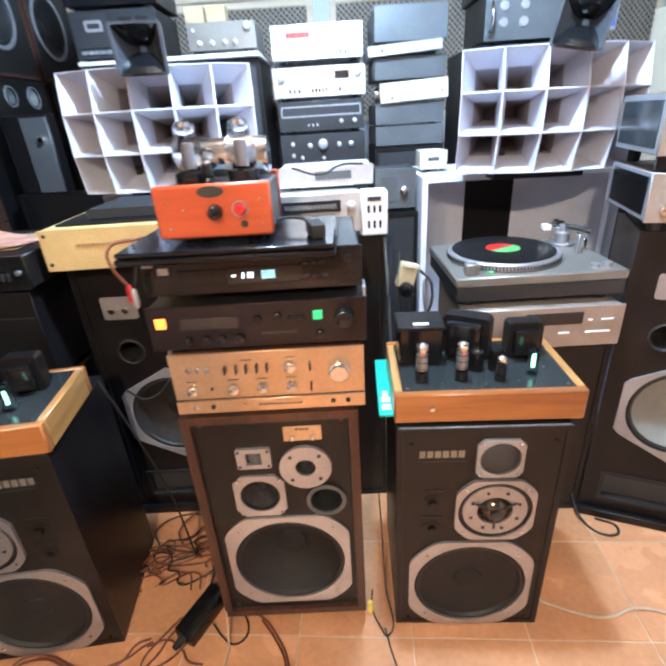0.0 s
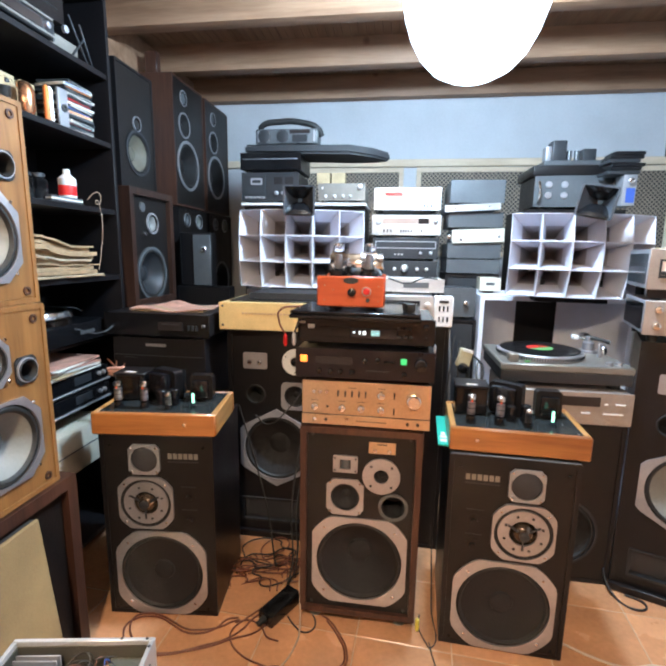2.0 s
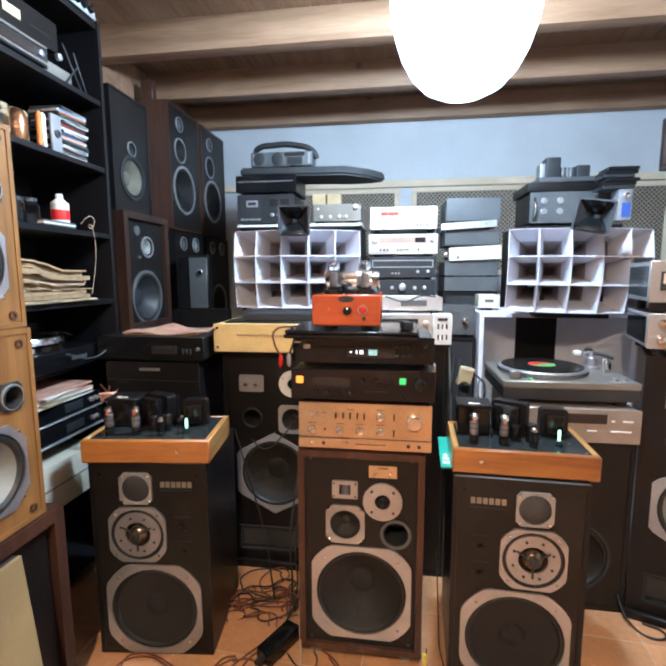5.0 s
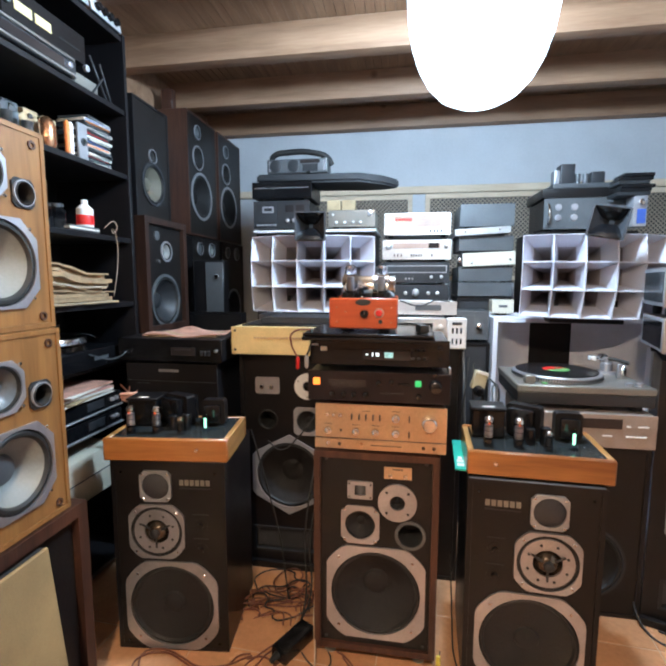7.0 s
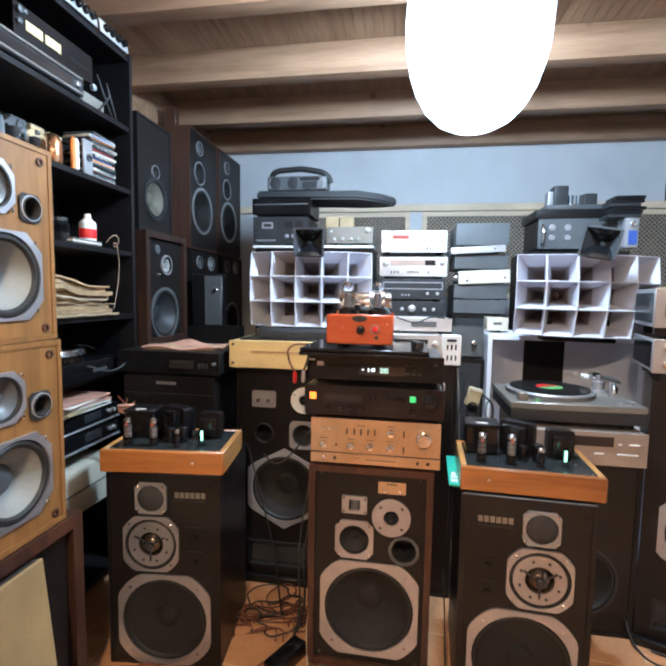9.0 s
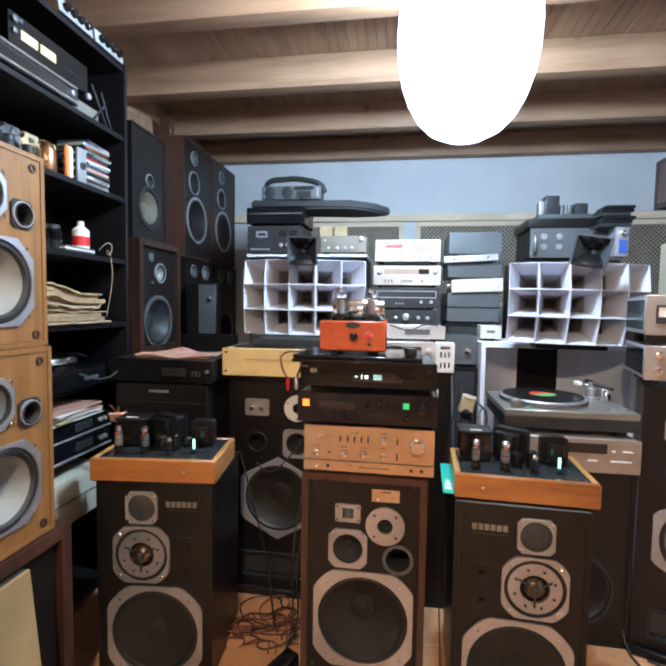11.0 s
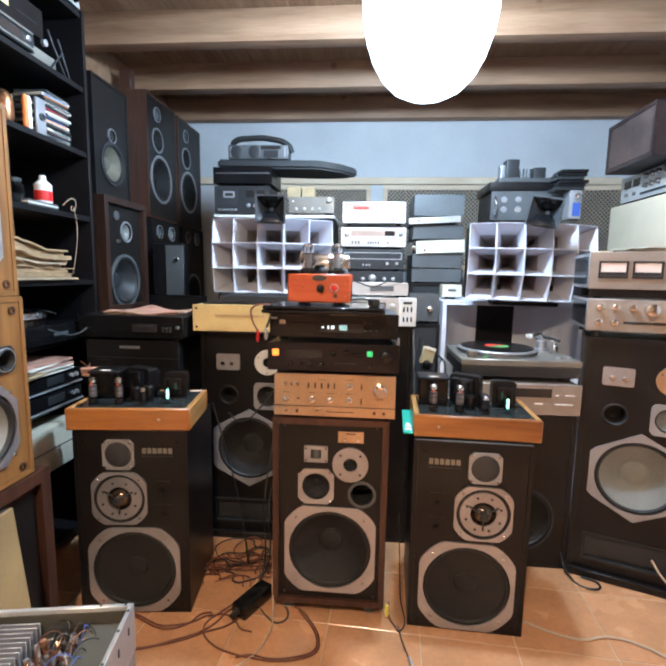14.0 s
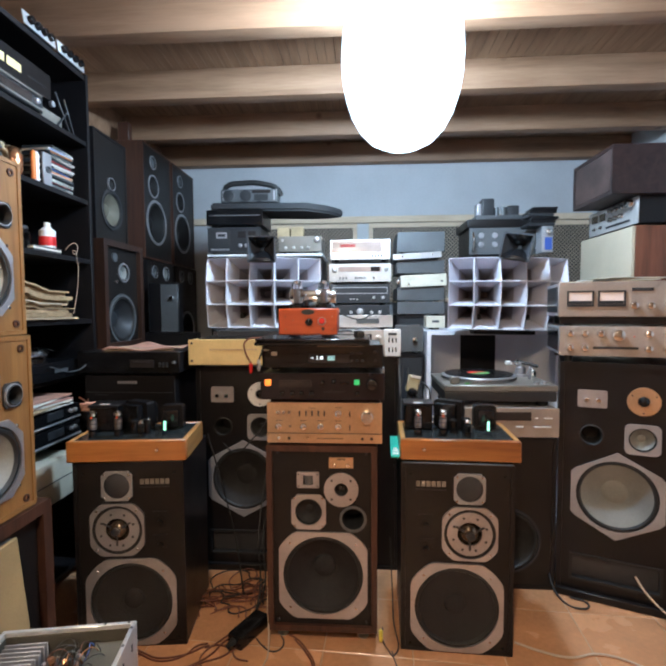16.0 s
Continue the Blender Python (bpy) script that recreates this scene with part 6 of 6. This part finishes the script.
# lower shelves
g = thing("turntable", "black turntable with a bright platter edge on the shelf", "turntable", on_shelf(0.9, 0.872, 0.05))
part("plinth", box(0.42, 0.3, 0.07, (0, 0.16, 0.036), 0.006), M_GLOSS, g)
part("platter_rim", lathe([(0.14, 0.096), (0.152, 0.1), (0.152, 0.104), (0.144, 0.12), (0.13, 0.122)], -0.04, 0, 0.16, 48, up=True), M_CHROME, g, "polished platter rim")
part("platter", lathe([(0.14, 0.072), (0.145, 0.076), (0.145, 0.092), (0.13, 0.096), (0, 0.096)], -0.04, 0, 0.16, 48, up=True), M_CHROME, g)
part("mat", lathe([(0.132, 0.0965), (0.132, 0.1), (0, 0.1)], -0.04, 0, 0.16, 40, up=True), M_RUBBER, g)
part("arm_base", lathe([(0.026, 0.072), (0.022, 0.11), (0, 0.112)], 0.165, 0, 0.22, 20, up=True), M_ALU_DULL, g)
cable("tonearm", [(0.165, 0.22, 0.112), (0.15, 0.12, 0.114), (0.11, 0.05, 0.108)], 0.004, M_CHROME, g)
bars(g, 0.08, 0.035, 7, 0.08, 0.012, 0.01, M_GREY)
part("cover_edge", box(0.42, 0.006, 0.03, (0, 0.29, 0.13), 0.001), M_SMOKE, g)
cable("wire", [(-1.2, 0.9, 0.93), (-1.17, 1.0, 0.9), (-1.16, 1.08, 0.93), (-1.18, 1.12, 0.96)], 0.002, M_GREY, None, "pale wire drooping from a turntable", "wire")
g = thing("magazine_pile", "untidy pile of red and white magazines on a deck", "magazines", on_shelf(0.88, 0.765, 0.06))
for i in range(6):
    part("magazine", box(0.27, 0.2, 0.006, (0, 0, 0), 0.001, None, Matrix.Translation((0.01 * math.sin(i * 2), 0.1, 0.005 + 0.0075 * i)) @ Matrix.Rotation(radians(8 * math.sin(i * 1.9)), 4, "Z")), (M_PAPERW, M_PAPER, M_PAPERW, M_REDPAPER, M_PAPERW, M_REDPAPER)[i], g)
for z, lab in ((0.622, "black cassette deck with a silver edge low on the shelves"), (0.693, "slim black deck with a silver edge low on the shelves")):
    g = hifi("cassette_deck", lab, on_shelf(0.86, z, 0.05), 0.42, 0.07, 0.26, M_GLOSS, M_BLACK, category="cassette deck", lift=0.006)
    part("trim_bar", box(0.42, 0.01, 0.006, (0, -0.003, 0.014), 0.002), M_ALU_DULL, g)
    slab(g, "window", 0.06, 0.045, 0.09, 0.03, M_DGREY)
    knobs(g, [(0.15, 0.045, 0.008), (0.175, 0.045, 0.008)], M_ALU_DULL)
g = thing("white_case", "bulky off-white plastic case low on the shelves", "case", on_shelf(0.87, 0.401, 0.06))
part("case", box(0.34, 0.26, 0.17, (0, 0.13, 0.086), 0.02), M_CREAM, g)
part("seam", box(0.342, 0.004, 0.004, (0, 0.0, 0.09), 0), M_GREY, g)
g = thing("audio_plug", "bundle of pink audio plugs between shelf and amplifier", "plugs", pose(-1.06, 0.93, 0.76, 0, 0, 10))
for i in range(3):
    part("plug", lathe([(0.004, -0.03), (0.007, -0.02), (0.007, 0.02), (0.004, 0.04), (0, 0.04)], 0, 0, 0, 12, m=Matrix.Translation((0.0, 0.0, 0.012 * i)) @ Matrix.Rotation(radians(80 + 9 * i), 4, "Z")), M_REDPAPER, g)
    part("lead", lathe([(0.003, 0), (0.003, 0.15), (0, 0.15)], 0, 0, 0, 8, m=Matrix.Translation((-0.02, 0.02, 0.012 * i)) @ Matrix.Rotation(radians(10 + 12 * i), 4, "Z")), M_CABLE, g)


# ---- open chassis in the foreground ----
g = thing("stool", "low dark wooden stool under an open chassis", "stool", pose(-0.471, 0.107, 0, 0, 0, 10))
part("seat", box(0.25, 0.235, 0.03, (-0.125, -0.118, 0.27), 0.004), M_SHELF, g)
for lx in (-0.022, -0.228):
    for ly in (-0.022, -0.212):
        part("leg", box(0.03, 0.03, 0.255, (lx, ly, 0.1275), 0.003), M_SHELF, g)
CH = pose(-0.471, 0.107, 0.286, 0, 0, 10) @ Matrix.Scale(0.69, 4)
g = thing("amplifier_chassis", "open silver amplifier chassis with heat sinks and wiring inside", "amplifier", CH)
W, D, H = 0.36, 0.34, 0.345
x0 = -W
bm = bmesh.new()
for sx, sy, c in ((W, 0.012, (x0 + W / 2, -0.006, H - 0.07)), (W, 0.012, (x0 + W / 2, -D + 0.006, H - 0.07))):
    box(sx, sy, 0.14, c, 0.002, bm)
for c in ((-0.006, -D / 2, H - 0.07), (x0 + 0.006, -D / 2, H - 0.07)):
    box(0.012, D - 0.024, 0.14, c, 0.002, bm)
part("frame", bm, M_SILVER, g)
part("body", box(W - 0.004, D - 0.004, H - 0.14, (x0 + W / 2, -D / 2, (H - 0.14) / 2), 0.002), M_ALU_DULL, g)
for x in (-0.02, -0.085):
    part("screw", lathe([(0.004, 0), (0.003, 0.002), (0, 0.002)], x, H, -0.006, 10, up=True), M_DGREY, g)
for y in (-0.03, -0.1, -0.2):
    part("screw", lathe([(0.004, 0), (0.003, 0.002), (0, 0.002)], -0.006, H, y, 10, up=True), M_DGREY, g)
for y in (-0.05, -0.12, -0.19):
    part("side_slot", box(0.003, 0.006, 0.022, (0.0005, y, H - 0.045), 0.001), M_DGREY, g)
liner = bmesh.new()
box(W - 0.03, 0.003, 0.128, (x0 + W / 2, -0.0145, H - 0.076), 0, liner)
for x in (x0 + 0.0145, -0.0145):
    box(0.003, D - 0.034, 0.128, (x, -D / 2, H - 0.076), 0, liner)
part("liner", liner, M_LINER, g, "dull dark inside of the chassis walls")
hs = part("heat_sink", box(0.1, 0.24, 0.01, (x0 + 0.075, -0.15, H - 0.1), 0.001), M_ALU_DULL, g)
for i in range(15):
    part("fin", box(0.112 - 0.004 * (i % 3), 0.004, 0.07, (x0 + 0.076, -0.032 - 0.0155 * i, H - 0.056), 0.001), M_ALU_DULL, hs)
part("partition", box(0.088, 0.19, 0.09, (-0.064, -0.115, H - 0.085), 0.002), M_LINER, g)
part("capacitor", lathe([(0.03, 0), (0.03, 0.075), (0.026, 0.08), (0, 0.08)], -0.062, H - 0.1, -0.262, 28, up=True), M_SILVER, g, "large silver capacitor")
rng = random.Random(9)
part("circuit_board", box(0.13, 0.28, 0.004, (x0 + 0.2, -0.17, H - 0.11), 0), mat("circuit_board_brown", (0.12, 0.09, 0.03), 0.5), g)
pm = (M_GREY, M_CHROME, M_DULL, M_COPPER, M_ALU_DULL, M_CABLE)
for i in range(110):
    x, y, r = x0 + 0.14 + rng.random() * 0.13, -0.03 - rng.random() * 0.27, rng.uniform(0.003, 0.009)
    h = rng.uniform(0.015, 0.065)
    part("component", lathe([(r, 0), (r, h), (r * 0.8, h + 0.002), (0, h + 0.002)], 0, 0, 0, 10, up=True, m=Matrix.Translation((x, y, H - 0.108)) @ Matrix.Rotation(rng.uniform(-0.5, 0.5), 4, "X") @ Matrix.Rotation(rng.uniform(-0.5, 0.5), 4, "Y")), pm[i % 6], g)
for i in range(26):
    x, y = x0 + 0.15 + rng.random() * 0.1, -0.05 - rng.random() * 0.2
    cable("wire", [(x, y, H - 0.09), (x + rng.uniform(-0.02, 0.04), y + 0.03, H - 0.04), (x + rng.uniform(0, 0.05), y + 0.05, H - 0.03), (x + 0.04, y + rng.uniform(0.03, 0.08), H - 0.08)], 0.0013, (M_CABLE, M_CABLEB, M_GREY, M_COPPER, M_CABLEB, M_RED if i == 5 else M_BLUE)[i % 6], g)


# ---- cables and small things on the floor ----
g = thing("power_plug", "black plug adapter lying among cables on the tiles", "plug", pose(-0.434, 0.735, 0.0, 0, 0, -28))
part("body", box(0.062, 0.15, 0.045, (0, 0.04, 0.0235), 0.009), M_GLOSS, g)
part("collar", lathe([(0.012, 0), (0.008, -0.03), (0, -0.03)], 0.0, 0.03, -0.036, 14), M_RUBBER, g)


def floor_cable(pts, r, material, label):
    cable("cable", [(x, y, z if len(p) > 2 else r + 0.0015) for p in pts for x, y, z in [(p[0], p[1], p[2] if len(p) > 2 else 0)]], r, material, None, label, "cable", group="floor cables")


floor_cable([(-0.85, 0.56), (-0.885, 0.6), (-0.896, 0.635), (-0.875, 0.665), (-0.842, 0.678), (-0.798, 0.678), (-0.751, 0.659), (-0.69, 0.636), (-0.648, 0.639), (-0.603, 0.666), (-0.578, 0.708), (-0.545, 0.72)], 0.003, M_CABLE, "brown loudspeaker cable looping before a monitor")
floor_cable([(-0.84, 0.58), (-0.88, 0.63), (-0.885, 0.67), (-0.851, 0.69), (-0.793, 0.685), (-0.746, 0.667), (-0.693, 0.648), (-0.641, 0.654), (-0.591, 0.674), (-0.56, 0.7), (-0.538, 0.712)], 0.003, M_CABLE, "brown loudspeaker cable running beside another")
floor_cable([(-0.84, 0.54), (-0.735, 0.55), (-0.681, 0.564), (-0.615, 0.598), (-0.56, 0.628), (-0.516, 0.677), (-0.496, 0.724), (-0.47, 0.756), (-0.445, 0.78)], 0.003, M_CABLE, "brown cable trailing over the tiles to a plug")
floor_cable([(-0.82, 0.534), (-0.735, 0.544), (-0.66, 0.57), (-0.592, 0.6), (-0.537, 0.635), (-0.477, 0.667), (-0.445, 0.705)], 0.003, M_CABLE, "brown cable lying close beside another")
floor_cable([(-0.274, 0.776), (-0.247, 0.760), (-0.204, 0.708), (-0.173, 0.647), (-0.175, 0.593), (-0.224, 0.563), (-0.304, 0.548), (-0.364, 0.552), (-0.426, 0.562), (-0.494, 0.587), (-0.541, 0.632), (-0.549, 0.666), (-0.520, 0.718), (-0.479, 0.775)], 0.0028, M_CABLE, "brown cable in a wide loop before the centre loudspeaker")
floor_cable([(-0.252, 0.756), (-0.209, 0.701), (-0.180, 0.646), (-0.182, 0.598), (-0.229, 0.571), (-0.314, 0.555), (-0.375, 0.563), (-0.413, 0.549)], 0.0028, M_CABLE, "brown cable running close beside a looped one")
floor_cable([(-0.385, 0.752), (-0.353, 0.717), (-0.317, 0.696), (-0.292, 0.711), (-0.288, 0.742), (-0.303, 0.773)], 0.0025, M_CABLEB, "thin black cable looping from a plug to a castor")
floor_cable([(-0.55, 0.7), (-0.501, 0.715), (-0.455, 0.69), (-0.43, 0.66), (-0.39, 0.65)], 0.0028, M_CABLE, "short brown cable end by a plug")
floor_cable([(-0.36, 1.0, 0.4), (-0.355, 0.9, 0.3), (-0.35, 0.78, 0.12), (-0.335, 0.72, 0.03), (-0.331, 0.68), (-0.335, 0.64), (-0.352, 0.58), (-0.39, 0.53), (-0.45, 0.49)], 0.0027, M_CABLEW, "pale cable dropping beside the centre loudspeaker")
rng = random.Random(21)
for k in range(11):
    cx, cy = rng.uniform(-0.56, -0.42), rng.uniform(0.92, 1.1)
    a0, pts = rng.uniform(0, 6.3), []
    for q in range(9):
        a = a0 + q * rng.uniform(0.5, 0.8)
        pts.append((cx + (0.075 + 0.015 * (q % 3)) * math.cos(a) * (1.7 if k % 2 else 1.2), cy + (0.045 + 0.012 * (q % 4)) * math.sin(a + 0.3 * k), 0.006 + 0.005 * ((k + q) % 5)))
    floor_cable([(pts[0][0], pts[0][1])] + pts + [(pts[-1][0] + 0.02, pts[-1][1] - 0.05)], 0.0028, M_CABLE if k % 4 else M_CABLEB, "cable tangled on the tiles between two loudspeakers")
for k in range(2):
    floor_cable([(-0.42 + 0.02 * k, 1.16, 0.5 - 0.1 * k), (-0.43 + 0.02 * k, 1.0, 0.25), (-0.41 + 0.015 * k, 0.92, 0.06), (-0.42, 0.86 + 0.02 * k), (-0.42, 0.78)], 0.0035, M_CABLEB, "black cable hanging behind the centre loudspeaker")
floor_cable([(0.055, 0.83), (0.05, 0.78), (0.07, 0.72), (0.085, 0.7), (0.09, 0.8, 0.06), (0.085, 0.9, 0.3)], 0.0022, M_CABLEB, "thin black cable between two loudspeakers")
floor_cable([(0.08, 0.72), (0.09, 0.66), (0.105, 0.6)], 0.0022, M_CABLEB, "end of a thin black cable with a plug")
g = thing("jack_plug", "silver jack plug on the tiles", "plug", pose(0.105, 0.6, 0.006, 0, 0, -165))
part("plug", lathe([(0.003, 0), (0.005, 0.006), (0.005, 0.026), (0.002, 0.03), (0.002, 0.045), (0, 0.045)], n=12), M_ALU, g)
g = thing("audio_plug", "yellow plug lying between two loudspeakers", "plug", pose(0.045, 0.77, 0.02, 70, 0, 0))
part("plug", lathe([(0.004, -0.02), (0.007, -0.014), (0.007, 0.014), (0.003, 0.018), (0, 0.018)], n=12), M_YELLOW, g)
floor_cable([(0.5, 0.78), (0.58, 0.74), (0.66, 0.72), (0.76, 0.74), (0.86, 0.7), (0.95, 0.6), (1.05, 0.5)], 0.004, M_CABLEW, "pale cable snaking over the tiles")
floor_cable([(1.15, 0.8, 0.1), (1.02, 0.78, 0.02), (0.98, 0.68), (1.05, 0.62), (1.2, 0.66), (1.3, 0.6)], 0.0045, M_CABLEW, "white mains cable in a loop before a tall loudspeaker")
floor_cable([(0.98, 0.93, 0.16), (1.0, 0.9, 0.12), (1.06, 0.85, 0.06), (1.15, 0.8)], 0.004, M_CABLEW, "pale cable out of a loudspeaker vent")
floor_cable([(0.73, 1.2, 0.3), (0.74, 1.12, 0.1), (0.76, 1.02), (0.82, 0.97), (0.85, 1.0), (0.8, 1.04)], 0.004, M_CABLEB, "black cable looping beside a tall loudspeaker")
floor_cable([(-0.56, 0.98, 0.62), (-0.52, 1.0, 0.58), (-0.46, 1.05, 0.62), (-0.4, 1.1, 0.7)], 0.003, M_CABLEB, "black lead strung between amplifiers")
floor_cable([(-0.62, 0.97, 0.66), (-0.58, 0.98, 0.5), (-0.52, 0.98, 0.25), (-0.48, 0.95, 0.03)], 0.003, M_CABLEB, "black lead dropping behind a monitor")
rng = random.Random(12)
for k in range(7):
    x = 0.14 + 0.02 * k
    floor_cable([(x, 1.2, 0.93 - 0.02 * k), (x + rng.uniform(-0.02, 0.03), 1.16, 0.8), (x + rng.uniform(-0.03, 0.03), 1.15, 0.6), (x + rng.uniform(-0.02, 0.02), 1.16, 0.3), (x, 1.18, 0.02)], 0.004, M_CABLEB if k % 6 else M_GREY, "cable hanging in the gap beside the centre stack")
g = thing("junction_box", "small cream junction box hanging among cables", "junction box", pose(0.19, 1.17, 0.8, 0, 14, 0))
part("box", box(0.05, 0.03, 0.07, (0, 0, 0.03), 0.004), M_YELLOWED, g)
part("cover_strip", box(0.04, 0.004, 0.012, (0.004, -0.016, 0.062), 0.001), M_PAPERW, g)
part("plug", lathe([(0.02, 0), (0.02, -0.02), (0.012, -0.035), (0, -0.035)], 0.004, -0.005, -0.015, 18), M_GLOSS, g)


# ---- floor tiles ----
S, J = 0.298, 0.004
bm = box(S - J, S - J, 0.012, (0, 0, -0.006), 0.0014)
me = bpy.data.meshes.new("tile")
bm.to_mesh(me)
bm.free()
me.materials.append(M_TILE)
laid = pose(0.148, 0.694, 0, 0, 0, -3.5)
for i in range(-12, 12):
    for j in range(-14, 14):
        at = laid @ Vector(((i + 0.5) * S, (j + 0.5) * S, 0))
        if X0 + 0.045 < at.x < X1 - 0.045 and Y0 + 0.045 < at.y < Y1 - 0.045:
            t = new("tile", me)
            t.parent = floor
            t.location, t.rotation_euler = at, (0, 0, radians(-3.5))
